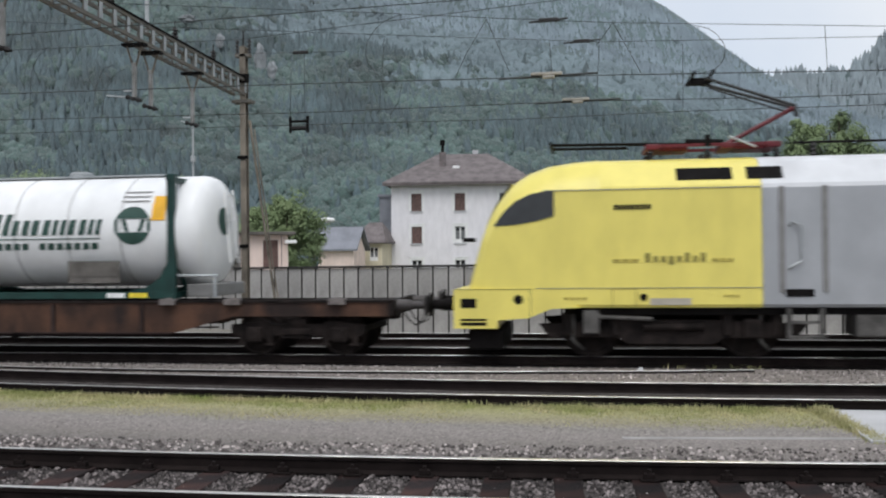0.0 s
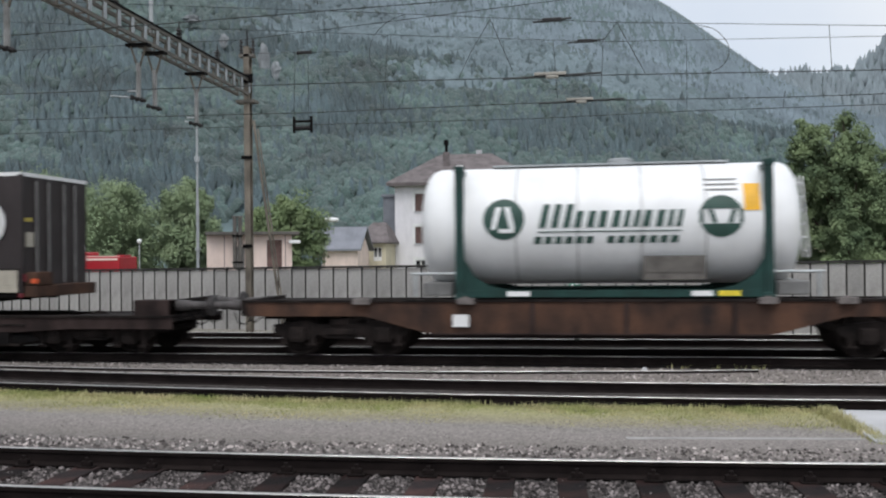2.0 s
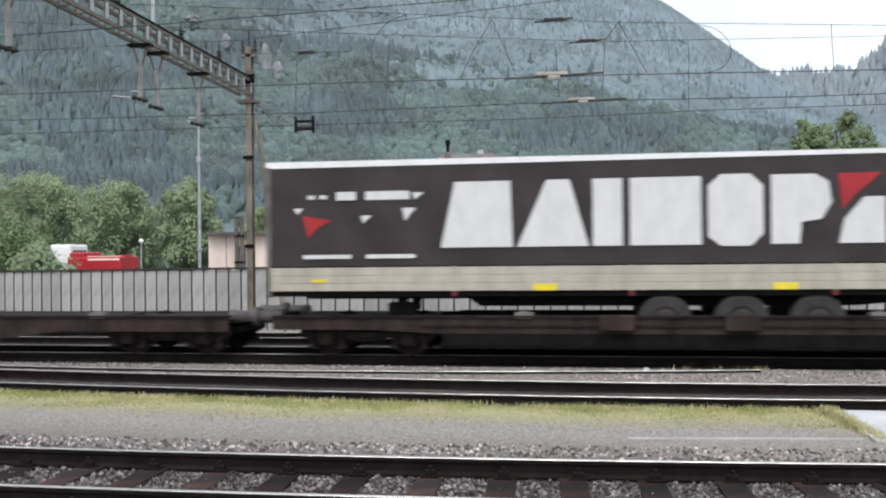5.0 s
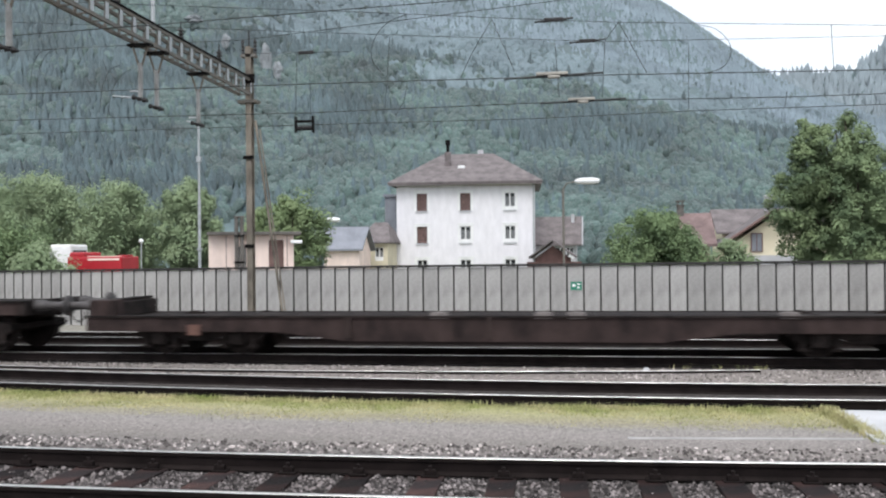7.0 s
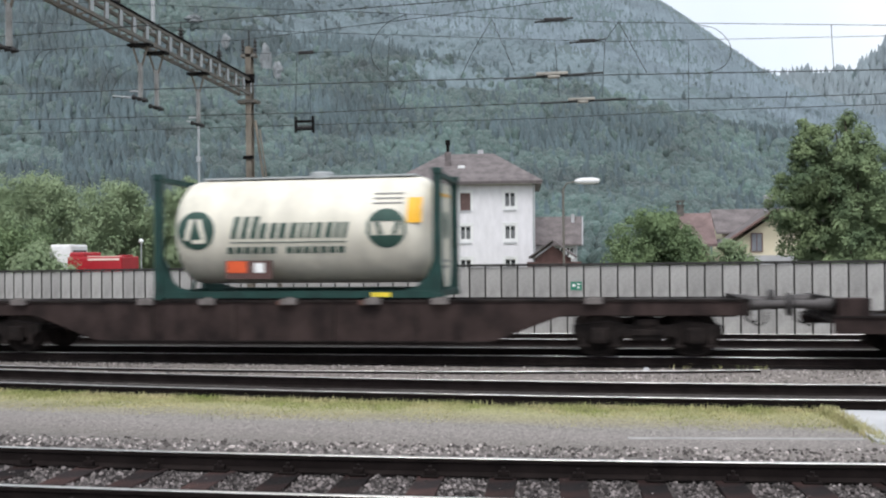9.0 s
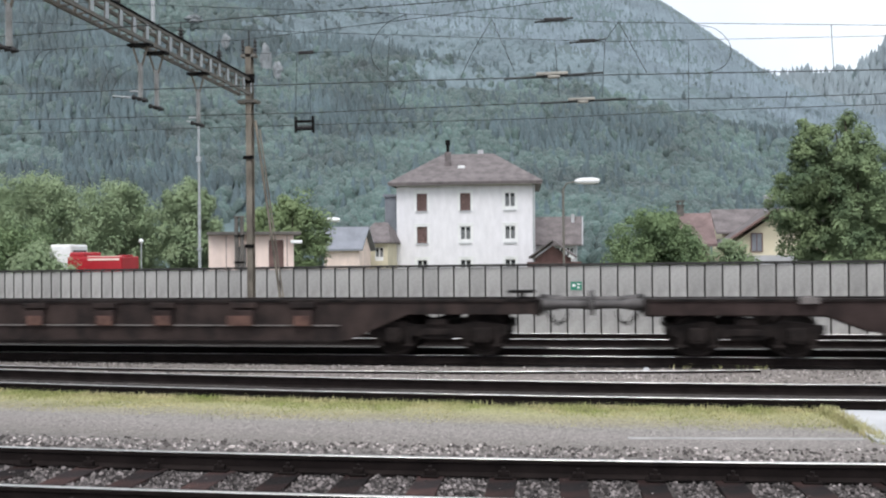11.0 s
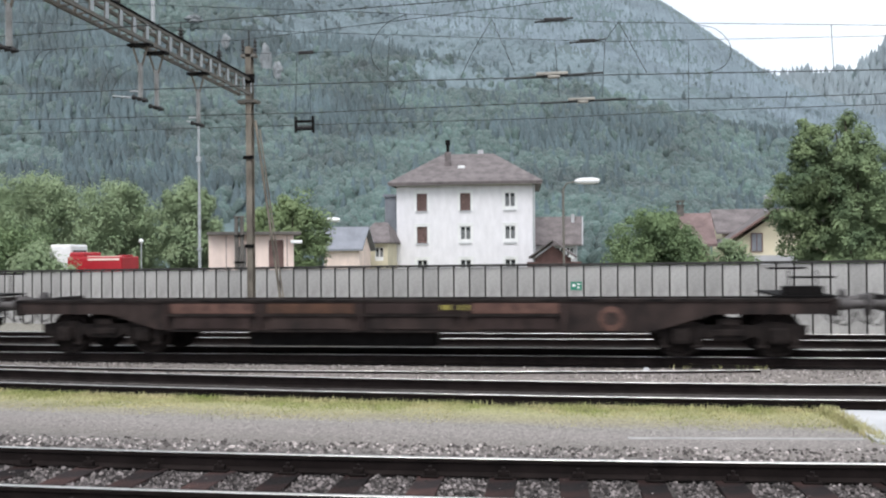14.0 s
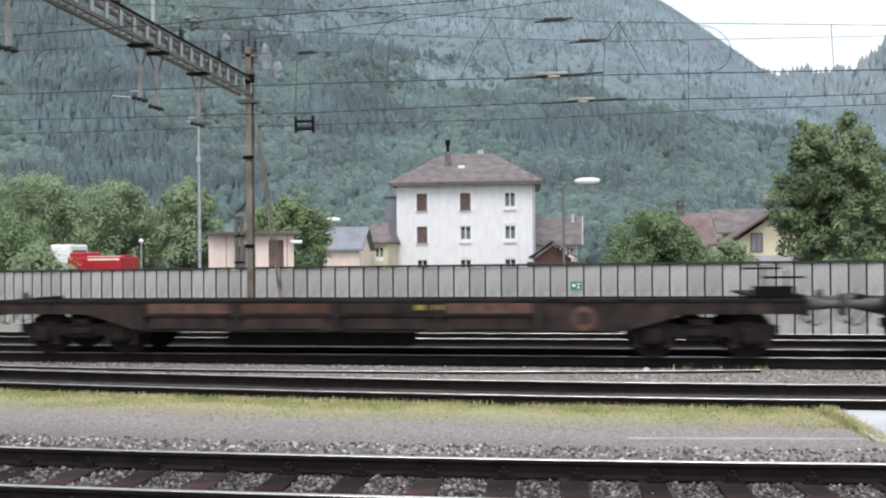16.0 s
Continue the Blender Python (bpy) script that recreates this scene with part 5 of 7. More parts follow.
def bogie(parent, x, base=0.9, r=0.46):
    """A two-axle bogie with cast side frames, axle boxes and springs."""
    bm = bmesh.new()
    for s in (-1, 1):
        ya, yb = sorted((s * 0.94, s * 1.04))
        out = [(-1.42, 0.18), (-1.42, 0.02), (-1.2, -0.1), (-0.62, -0.12), (-0.45, -0.02), (-0.3, -0.1), (0.3, -0.1), (0.45, -0.02), (0.62, -0.12), (1.2, -0.1), (1.42, 0.02), (1.42, 0.18), (0.7, 0.26), (0.45, 0.19), (-0.45, 0.19), (-0.7, 0.26)]
        prism(bm, out, ya, yb)
        for ax in (-base, base):
            box(bm, ax - 0.16, ax + 0.16, min(s * 1.04, s * 1.14), max(s * 1.04, s * 1.14), -0.17, 0.13, bevel=0.03)
            rod(bm, (ax, s * 1.13, -0.01), (ax, s * 1.17, -0.01), 0.1, 12)
            for k in (-0.3, 0.3):
                rod(bm, (ax + k, s * 1.0, -0.2), (ax + k, s * 1.0, 0.16), 0.07, 10)
                box(bm, ax + k - 0.1, ax + k + 0.1, s * 1.0 - 0.09, s * 1.0 + 0.09, -0.24, -0.2)
        box(bm, -0.2, 0.2, min(s * 0.9, s * 1.1), max(s * 0.9, s * 1.1), 0.19, 0.3)
        box(bm, -0.3, 0.3, min(s * 1.04, s * 1.1), max(s * 1.04, s * 1.1), -0.02, 0.1, bevel=0.02)
        for k in (-0.45, 0.45):
            box(bm, k * 1.05 - 0.05, k * 1.05 + 0.05, s * 0.75 - 0.05, s * 0.75 + 0.05, -0.2, 0.15)
    box(bm, -0.2, 0.2, -0.95, 0.95, 0.02, 0.24)
    for e in (-1.4, 1.36):
        box(bm, e, e + 0.06, -0.95, 0.95, 0.04, 0.16)
    b = part("bogie", bm, DARKSTEEL, parent, "grimy cast-steel bogie")
    b.matrix_basis = pose(x, 0, r)
    for ax in (-base, base):
        wheelset(b, ax, r)
    return b


def end_gear(parent, x, s, z=1.03, ext=0.0):
    """Headstock, two buffers, coupling hook and hoses at a wagon's end; s: which way it faces; ext: longer buffers."""
    part("headstock", boxes((min(x, x - s * 0.12), max(x, x - s * 0.12), -1.25, 1.25, z - 0.2, z + 0.12), bevel=0.015), DARKSTEEL, parent)
    for y in (-0.875, 0.875):
        bm = bmesh.new()
        prof = [(x, 0.12), (x + s * 0.3, 0.11), (x + s * 0.3, 0.085), (x + s * (0.52 + ext), 0.08), (x + s * (0.53 + ext), 0.2), (x + s * (0.56 + ext), 0.225), (x + s * (0.575 + ext), 0.2)]
        lathe(bm, prof, "x", 18, (0, y, z))
        part("buffer", bm, BUFFERGREY, parent, "greasy grey buffer")
    bm = rods(((x, 0, z - 0.05), (x + s * 0.3, 0, z - 0.06), 0.045), ((x + s * 0.25, 0, z - 0.06), (x + s * (0.54 + ext), 0, z - 0.12), 0.035))
    part("coupling", bm, BLACK, parent)
    for y in (-0.35, 0.3):
        bm = bmesh.new()
        pts = [(x, y, z - 0.12), (x + s * 0.15, y, z - 0.35), (x + s * 0.28, y, z - 0.45), (x + s * 0.42, y, z - 0.38), (x + s * 0.5, y, z - 0.18)]
        for p, q in zip(pts, pts[1:]):
            rod(bm, p, q, 0.016, 6)
        part("brake_hose", bm, BLACK, parent)


def side_beam(parent, outline, mat, y=1.22, name="side_beam"):
    top = max(z for x, z in outline)
    for s in (-1, 1):
        bm = bmesh.new()
        prism(bm, [(x, z - (0.04 if s > 0 and z == top else 0)) for x, z in outline], *sorted((s * y, s * (y - 0.05))))
        part(name, bm, mat, parent)


def flange(parent, x0, x1, z0, z1, mat, y=1.25, depth=0.16):
    """A lip along the beam; the far one is set lower to fit the camera's view."""
    for s in (-1, 1):
        d = 0.07 if s > 0 else 0.0
        part("flange", boxes((x0, x1, *sorted((s * y, s * (y - depth))), z0 - d, z1 - d)), mat, parent)


def crossbars(parent, xs, z0, z1, mat, w=0.12):
    for x in xs:
        part("crossbar", boxes((x - w, x + w, -1.16, 1.16, z0, z1)), mat, parent)


def label_plate(parent, x, z, w, h, mat, y=-1.29, name="label_plate", text=""):
    part(name, boxes((x - w / 2, x + w / 2, y, y + 0.012, z - h / 2, z + h / 2)), mat, parent, text)


def ribs(parent, xs, z0, z1, mat, y=1.27):
    for x in xs:
        for s in (-1, 1):
            part("rib", boxes((x - 0.04, x + 0.04, *sorted((s * y, s * 1.215)), z0, z1)), mat, parent)


def twist_locks(parent, xs, z, mat=BRACKET):
    for x in xs:
        for s, d in ((-1, 0.0), (1, 0.13)):
            part("container_bracket", boxes((x - 0.17, x + 0.17, *sorted((s * 1.34, s * 1.16)), z - 0.09 - d, z + 0.03 - d), (x - 0.06, x + 0.06, *sorted((s * 1.26, s * 1.18)), z + 0.03 - d, z + 0.06 - d), bevel=0.01), mat, parent)


def belly(half, b0, b1, top, end_bottom, low, slope):
    """Outline of a fish-bellied beam."""
    return [(-half, end_bottom), (b0 - slope, end_bottom), (b0, low), (b1, low), (b1 + slope, end_bottom), (half, end_bottom), (half, top), (-half, top)]


# -- locomotive --
def locomotive():
    c = 7.1
    g = rolling("electric_locomotive", c, 0, "yellow and silver electric locomotive with rounded cab ends", "locomotive")
    front = [(-9.38, 1.3, 1.36), (-9.3, 1.36, 1.6), (-9.22, 1.38, 1.9), (-9.12, 1.4, 2.25), (-9.01, 1.42, 2.6), (-8.88, 1.44, 2.9), (-8.72, 1.45, 3.15), (-8.52, 1.45, 3.4), (-8.2, 1.45, 3.6), (-7.8, 1.45, 3.74), (-7.3, 1.45, 3.81), (-6.8, 1.45, 3.84)]

    def ring(bm, x, w, top, low):
        zs = min(3.27, top - 0.12 - 0.3 * min(1, max(0, top - 1.5)))
        k = 0.12 + 0.38 * min(1, max(0, top - 2.4))
        half = [(w - 0.04, low), (w, low + 0.06), (w, zs - 0.05), (w - 0.02, zs + 0.03), (w - k * 0.75, top - 0.1), (w - k, top - 0.03), (w - k - 0.14, top), (0.5, top + 0.05)]
        pts = [(-y, z) for y, z in half] + [(y, z) for y, z in half[::-1]]
        return [bm.verts.new((x, y, z)) for y, z in pts]

    def skin(rings, lo=0, hi=99, caps=True, bm=None):
        for p, q in zip(rings, rings[1:]):
            for i in range(lo, min(hi, len(p) - 1)):
                bm.faces.new((p[i], p[i + 1], q[i + 1], q[i]))
            if lo == 0:
                bm.faces.new((p[-1], p[0], q[0], q[-1]))
        if caps:
            bm.faces.new(rings[0])
            bm.faces.new(rings[-1][::-1])

    for s in (1, -1):
        bm = bmesh.new()
        rings = [ring(bm, s * x, w, t, 1.0 if x > -7.9 else 1.12) for x, w, t in front]
        skin(rings, 2, 13, False, bm)
        bmesh.ops.delete(bm, geom=[v for v in bm.verts if not v.link_faces], context="VERTS")
        part("cab_hood", bm, YELLOW, g, "rounded yellow cab hood", smooth=True)
        bm = bmesh.new()
        rings = [ring(bm, s * x, w, t, 1.0 if x > -7.9 else 1.12) for x, w, t in front]
        for p, q in zip(rings, rings[1:]):
            for i in (0, 1, 13, 14, 15):
                bm.faces.new((p[i], p[(i + 1) % 16], q[(i + 1) % 16], q[i]))
        bm.faces.new(rings[0])
        bmesh.ops.delete(bm, geom=[v for v in bm.verts if not v.link_faces], context="VERTS")
        part("cab_side", bm, YELLOW, g, "flat yellow cab side")
        part("mirror", boxes((min(s * -9.45, s * -9.2), max(s * -9.45, s * -9.2), -1.5, -1.3, 2.28, 2.36), bevel=0.02), BLACK, g)
        bm = bmesh.new()
        rings = [ring(bm, s * x, 1.45, 3.83, 1.0) for x in (-6.8, -3.86)]
        skin(rings, bm=bm)
        part("cab_body", bm, YELLOW, g, "yellow body panel behind the cab")
        bm = bmesh.new()
        out = [(-9.64, 0.6), (-9.64, 1.36), (-8.05, 1.38), (-7.2, 1.0), (-7.75, 0.98), (-8.2, 0.8), (-8.78, 0.76), (-8.8, 0.6)]
        prism(bm, [(s * x, z) for x, z in out], -1.46, 1.46)
        a = part("bumper_block", bm, YELLOW, g, "yellow lower nose block")
        for yy in (-1.463, 1.463):
            part("lamp_recess", boxes((min(s * -9.5, s * -9.2), max(s * -9.5, s * -9.2), yy - 0.006, yy + 0.006, 1.0, 1.18), (min(s * -9.5, s * -9.0), max(s * -9.5, s * -9.0), yy - 0.006, yy + 0.006, 0.66, 0.72), (min(s * -9.5, s * -9.0), max(s * -9.5, s * -9.0), yy - 0.006, yy + 0.006, 0.75, 0.79)), BLACK, a)
            bm = bmesh.new()
            lathe(bm, [(yy - 0.008, 0.09), (yy + 0.008, 0.09)], "y", 16, (s * -8.38, 0, 1.16))
            part("round_port", bm, BLACK, a)
        win = [(-8.84, 2.58), (-8.66, 2.84), (-8.42, 3.05), (-8.12, 3.19), (-7.8, 3.24), (-7.68, 3.24), (-7.68, 2.76), (-8.0, 2.67), (-8.45, 2.6)]
        for yy in (-1.458, 1.458):
            bm = bmesh.new()
            prism(bm, [(s * x, z) for x, z in win], yy - 0.008, yy + 0.008)
            part("cab_window", bm, GLASS_DARK, g, "dark tinted cab side window")
        bm = bmesh.new()
        pts = [(x - 0.015, t * 1.0 + 0.012) for x, w, t in front[4:8]]
        left = [bm.verts.new((s * x, -0.9, z + 0.03)) for x, z in pts]
        right = [bm.verts.new((s * x, 0.9, z + 0.03)) for x, z in pts]
        for i in range(len(pts) - 1):
            bm.faces.new((left[i], left[i + 1], right[i + 1], right[i]))
        part("windscreen", bm, GLASS_DARK, g, "dark sloping windscreen")
        for yy in (-1.4625, 1.4625):
            part("block_seam", boxes((min(s * -9.62, s * -8.14), max(s * -9.62, s * -8.14), yy - 0.004, yy + 0.004, 1.352, 1.366), (min(s * -8.155, s * -8.14), max(s * -8.155, s * -8.14), yy - 0.004, yy + 0.004, 0.84, 1.352)), OLIVE, g)
        for y in (-0.875, 0.875):
            bm = bmesh.new()
            lathe(bm, [(s * -9.64, 0.13), (s * -9.9, 0.12), (s * -9.9, 0.1), (s * -10.15, 0.1), (s * -10.16, 0.24), (s * -10.2, 0.24)], "x", 18, (0, y, 1.04))
            part("buffer", bm, BLACK, g)
        part("snow_plough", boxes((min(s * -9.4, s * -8.7), max(s * -9.4, s * -8.7), -1.2, 1.2, 0.16, 0.56), bevel=0.05), BLACK, g)
        # roof vents and grab rails
        for yy in (-1, 1):
            for a, b in ((-5.38, -4.36), (-4.1, -3.45)):
                bm = bmesh.new()
                v = [bm.verts.new((s * x, yy * y, z)) for x, y, z in ((a, 1.348, 3.40), (b, 1.348, 3.40), (b, 1.150, 3.64), (a, 1.150, 3.64))]
                f = bm.faces.new(v)
                r = bmesh.ops.extrude_face_region(bm, geom=[f])
                for e in r["geom"]:
                    if isinstance(e, bmesh.types.BMVert):
                        e.co.y += yy * 0.012
                part("roof_vent", bm, BLACK, g, "dark louvred roof vent")
        for yy in (-1.46, 1.46):
            for k in (-3.56, -2.8):
                part("door_pillar", boxes((min(s * k, s * (k + 0.1)), max(s * k, s * (k + 0.1)), yy - 0.012, yy + 0.012, 1.28, 3.24)), PLATEGREY, g, "dark grey door pillar")
            bm = bmesh.new()
            hx = s * -3.28
            pts = [(hx - 0.1, yy * 1.0, 1.7), (hx - 0.1, yy * 1.035, 1.75), (hx + 0.1, yy * 1.035, 1.85), (hx + 0.12, yy * 1.035, 2.5), (hx - 0.05, yy * 1.035, 2.58), (hx - 0.1, yy * 1.0, 2.5)]
            for p, q in zip(pts, pts[1:]):
                rod(bm, p, q, 0.02, 6)
            part("grab_rail", bm, GALV, g)
            part("step_recess", boxes((min(s * -3.45, s * -2.95), max(s * -3.45, s * -2.95), yy - 0.012, yy + 0.012, 1.2, 1.34), bevel=0.01), BLACK, g)
            # writing on the side: plain bars of its size
            def writing(name, x0, x1, low, high, n, fill, mat, tall=()):
                w = (x1 - x0) / n
                for i in range(n):
                    a, b = x0 + w * i, x0 + w * (i + fill)
                    part(name, boxes((min(s * a, s * b), max(s * a, s * b), yy - 0.006, yy + 0.006, low - (0.05 if i in tall[1:2] else 0), high + (0.06 if i in tall[:1] + tall[2:] else 0))), mat, g)

            writing("logo_bar", -6.55, -5.85, 2.86, 2.95, 7, 0.8, BLACK)
            writing("lettering_bar", -5.98, -4.82, 1.86, 1.97, 8, 0.62, OLIVE, (0, 3, 5, 7))
            writing("lettering_bar", -6.58, -6.08, 1.86, 1.92, 3, 0.85, DULLYELLOW)
            writing("lettering_bar", -4.76, -4.36, 1.86, 1.92, 3, 0.8, DULLYELLOW)
            writing("lettering_bar", -7.5, -7.05, 1.16, 1.2, 4, 0.7, DULLYELLOW)
            writing("lettering_bar", -4.55, -4.25, 1.2, 1.24, 3, 0.7, DULLYELLOW)
            part("service_flap", boxes((min(s * -6.6, s * -6.15), max(s * -6.6, s * -6.15), yy - 0.005, yy + 0.005, 1.36, 1.372), (min(s * -6.6, s * -6.585), max(s * -6.6, s * -6.585), yy - 0.005, yy + 0.005, 1.02, 1.36), (min(s * -6.165, s * -6.15), max(s * -6.165, s * -6.15), yy - 0.005, yy + 0.005, 1.02, 1.36)), DULLYELLOW, g, "outline of a service flap")
            part("data_plate", boxes((min(s * -5.9, s * -5.15), max(s * -5.9, s * -5.15), yy - 0.006, yy + 0.006, 1.05, 1.18)), BOARDCREAM, g)
            for k in (-6.02,):
                bm = bmesh.new()
                lathe(bm, [(yy - 0.008, 0.07), (yy + 0.008, 0.07)], "y", 12, (s * k, 0, 1.2))
                part("round_port", bm, BLACK, g)
            part("panel_seam", boxes((min(s * -7.9, s * -3.87), max(s * -7.9, s * -3.87), yy - 0.004, yy + 0.004, 3.235, 3.252), (min(s * -8.05, s * -3.87), max(s * -8.05, s * -3.87), yy - 0.004, yy + 0.004, 1.37, 1.38)), PLATEGREY, g)
    bm = bmesh.new()
    rings = [ring(bm, x, 1.45, 3.83, 1.0) for x in (-3.85, 0.0, 3.85)]
    for p, q in zip(rings, rings[1:]):
        for i in (0, 1, 13, 14, -1):
            bm.faces.new((p[i], p[(i + 1) % 16], q[(i + 1) % 16], q[i]))
    part("body_side", bm, SILVER, g, "silver-grey middle body side")
    bm = bmesh.new()
    rings = [ring(bm, x, 1.45, 3.83, 1.0) for x in (-3.85, 0.0, 3.85)]
    for p, q in zip(rings, rings[1:]):
        for i in range(2, 13):
            bm.faces.new((p[i], p[i + 1], q[i + 1], q[i]))
    bmesh.ops.delete(bm, geom=[v for v in bm.verts if not v.link_faces], context="VERTS")
    part("roof", bm, ROOFWHITE, g, "pale silver roof")
    part("underframe", boxes((-7.2, 7.2, -1.3, 1.3, 0.86, 1.0)), BLACK, g)
    for s in (-1, 1):
        part("equipment_box", boxes((s * 1.3 - 0.9, s * 1.3 + 0.9, -1.35, -0.5, 0.45, 0.86), bevel=0.04), UNDERGREY, g, "dusty grey equipment box")
        part("step_ladder", boxes((s * 3.1 - 0.33, s * 3.1 - 0.25, -1.44, -1.34, 0.45, 0.98), (s * 3.1 + 0.25, s * 3.1 + 0.33, -1.44, -1.34, 0.45, 0.98), (s * 3.1 - 0.33, s * 3.1 + 0.33, -1.48, -1.3, 0.42, 0.47), (s * 3.1 - 0.25, s * 3.1 + 0.25, -1.46, -1.34, 0.7, 0.75)), UNDERGREY, g, "grey entrance steps")
        for k in (7.35, 3.85):
            part("sand_pipe", rods(((s * k, -1.15, 0.86), (s * k, -1.1, 0.35), 0.04), ((s * k, -1.1, 0.35), (s * k + 0.2, -0.9, 0.15), 0.035)), UNDERGREY, g)
        part("yaw_damper", rods(((s * 5.5 - 1.35, -1.3, 0.82), (s * 5.5 - 0.35, -1.3, 0.78), 0.04), ((s * 5.5 - 1.4, -1.3, 0.82), (s * 5.5 - 1.3, -1.3, 0.82), 0.06)), UNDERGREY, g, "pale grey damper")
        part("sand_box", boxes((s * 7.0 - 0.15, s * 7.0 + 0.15, -1.4, -1.1, 0.5, 0.95), bevel=0.03), UNDERGREY, g)
        bm = bmesh.new()
        for y in (-1, 1):
            prism(bm, [(-2.5, 0.1), (-2.3, -0.16), (-1.0, -0.16), (-0.8, -0.28), (0.8, -0.28), (1.0, -0.16), (2.3, -0.16), (2.5, 0.1), (0.8, 0.18), (-0.8, 0.18)], *sorted((y * 1.02, y * 1.14)))
            for ax in (-1.5, 1.5):
                box(bm, ax - 0.17, ax + 0.17, *sorted((y * 1.14, y * 1.26)), -0.16, 0.2, bevel=0.04)
                rod(bm, (ax + 0.45, y * 1.1, -0.1), (ax + 0.45, y * 1.1, 0.3), 0.12, 12)
                rod(bm, (ax - 0.45, y * 1.1, -0.1), (ax - 0.45, y * 1.1, 0.3), 0.12, 12)
            rod(bm, (-0.5, y * 1.2, 0.05), (0.6, y * 1.2, 0.05), 0.07, 10)
        b = part("bogie", bm, DARKSTEEL, g, "dark locomotive bogie")
        b.matrix_basis = pose(s * 5.5, 0, 0.57)
        for ax in (-1.5, 1.5):
            wheelset(b, ax, 0.57)
        # pantographs
        p0 = s * 4.6
        bm = bmesh.new()
        for y in (-0.5, 0.5):
            box(bm, p0 - 1.3, p0 + 1.3, y - 0.03, y + 0.03, 4.12, 4.18)
        for x in (p0 - 1.15, p0 + 0.3, p0 + 1.15):
            box(bm, x - 0.14, x + 0.14, -0.55, 0.55, 4.07, 4.19, bevel=0.03)
        for x in (p0 - 0.75, p0 + 0.75):
            box(bm, x - 0.3, x + 0.3, -0.42, 0.42, 4.06, 4.16, bevel=0.03)
        pb = part("pantograph_base", bm, PANTORED, g, "red pantograph base frame")
        bm = bmesh.new()
        for x in (p0 - 1.2, p0 - 0.1, p0 + 1.2):
            for y in (-0.5, 0.5):
                insulator(bm, (x, y, 3.86), (x, y, 4.06), 0.09, 3)
        part("insulator", bm, INSULATOR, pb)
        part("drive_cylinder", rods(((p0 - 0.5, -0.2, 4.24), (p0 + 0.25, -0.2, 4.22), 0.07), ((p0 - 0.1, -0.55, 4.12), (p0 - 0.1, -0.55, 4.34), 0.06)), BLACK, pb, "black drive cylinder")
        part("air_hose", rods(((p0 + 0.3, -0.55, 4.3), (p0 + 0.8, -0.58, 4.08), 0.022)), GALV, pb)
    # the folded one over the near cab and the raised one behind it
    part("folded_arm", rods(((-6.2, -0.35, 4.22), (-7.75, -0.35, 4.24), 0.03), ((-6.2, 0.35, 4.22), (-7.75, 0.35, 4.24), 0.03), ((-4.0, 0, 4.2), (-6.3, 0, 4.26), 0.035), ((-7.75, -0.8, 4.22), (-7.75, 0.8, 4.22), 0.04)), BLACK, g, "folded pantograph head")
    part("lower_arm", rods(((-4.25, 0, 4.22), (-2.95, 0, 4.9), 0.045)), PANTORED, g, "red pantograph lower arm")
    part("upper_arm", rods(((-2.95, -0.12, 4.92), (-4.7, -0.3, 5.5), 0.032), ((-2.95, 0.12, 4.92), (-4.7, 0.3, 5.5), 0.032), ((-3.1, 0, 4.82), (-4.6, 0, 5.36), 0.02), ((-2.95, 0, 4.95), (-2.9, 0, 4.72), 0.05)), WIRE, g, "thin upper pantograph arms")
    bm = rods(((-4.95, -0.75, 5.55), (-4.95, 0.75, 5.55), 0.035), ((-4.6, -0.75, 5.55), (-4.6, 0.75, 5.55), 0.035))
    box(bm, -4.98, -4.55, -0.1, 0.1, 5.42, 5.55)
    part("collector_head", bm, BLACK, g, "pantograph collector strips")
    part("roof_line", rods(((-3.0, 0, 4.2), (7.0, 0, 4.2), 0.025)), BLACK, g, "dark high-voltage roof line")
    bm = bmesh.new()
    for x in (-2.6, -0.6, 1.6, 3.0):
        insulator(bm, (x, 0, 3.86), (x, 0, 4.2), 0.08, 4)
    part("roof_insulator", bm, INSULATOR, g)


locomotive()


# -- wagons --
def wagon(name, c, label):
    return rolling(name, c, 0, label, "freight wagon")


def wagon_a():
    w = wagon("container_wagon", -11.33, "rust-brown flat container wagon carrying a tank")
    side_beam(w, belly(7.5, -3.7, 2.95, 1.1, 0.82, 0.49, 1.25), WAGONRUST)
    flange(w, -7.5, 7.5, 1.1, 1.15, DARKSTEEL)
    flange(w, -3.6, 2.85, 0.46, 0.49, WAGONBROWN)
    part("centre_sill", boxes((-7.4, 7.4, -0.3, 0.3, 0.7, 1.08)), DARKSTEEL, w)
    crossbars(w, [-6.8, -5.55, -4.2, -2.4, -0.6, 1.2, 3.0, 4.2, 5.55, 6.8], 0.86, 1.05, DARKSTEEL)
    part("end_platform", boxes((-7.4, -5.3, -1.16, 1.1, 1.04, 1.07)), DARKSTEEL, w)
    part("end_platform", boxes((5.3, 7.4, -1.16, 1.1, 1.04, 1.07)), DARKSTEEL, w)
    label_plate(w, -3.0, 0.74, 0.32, 0.24, WHITEPAINT, name="label_plate", text="white label plate")
    ribs(w, [-1.6, 0.2, 2.2], 0.5, 1.08, WAGONBROWN)
    twist_locks(w, [-5.0, -2.9, 2.8, 4.2, 6.4], 1.15)
    part("brake_lever", rods(((-0.75, -1.1, 0.5), (-0.75, -1.1, 0.3), 0.03), ((-0.82, -1.12, 0.38), (-0.68, -1.12, 0.38), 0.04)), BLACK, w)
    for s in (-1, 1):
        bogie(w, s * 5.5)
        end_gear(w, s * 7.55, s, 1.03, 0.05 if s > 0 else 0.195)


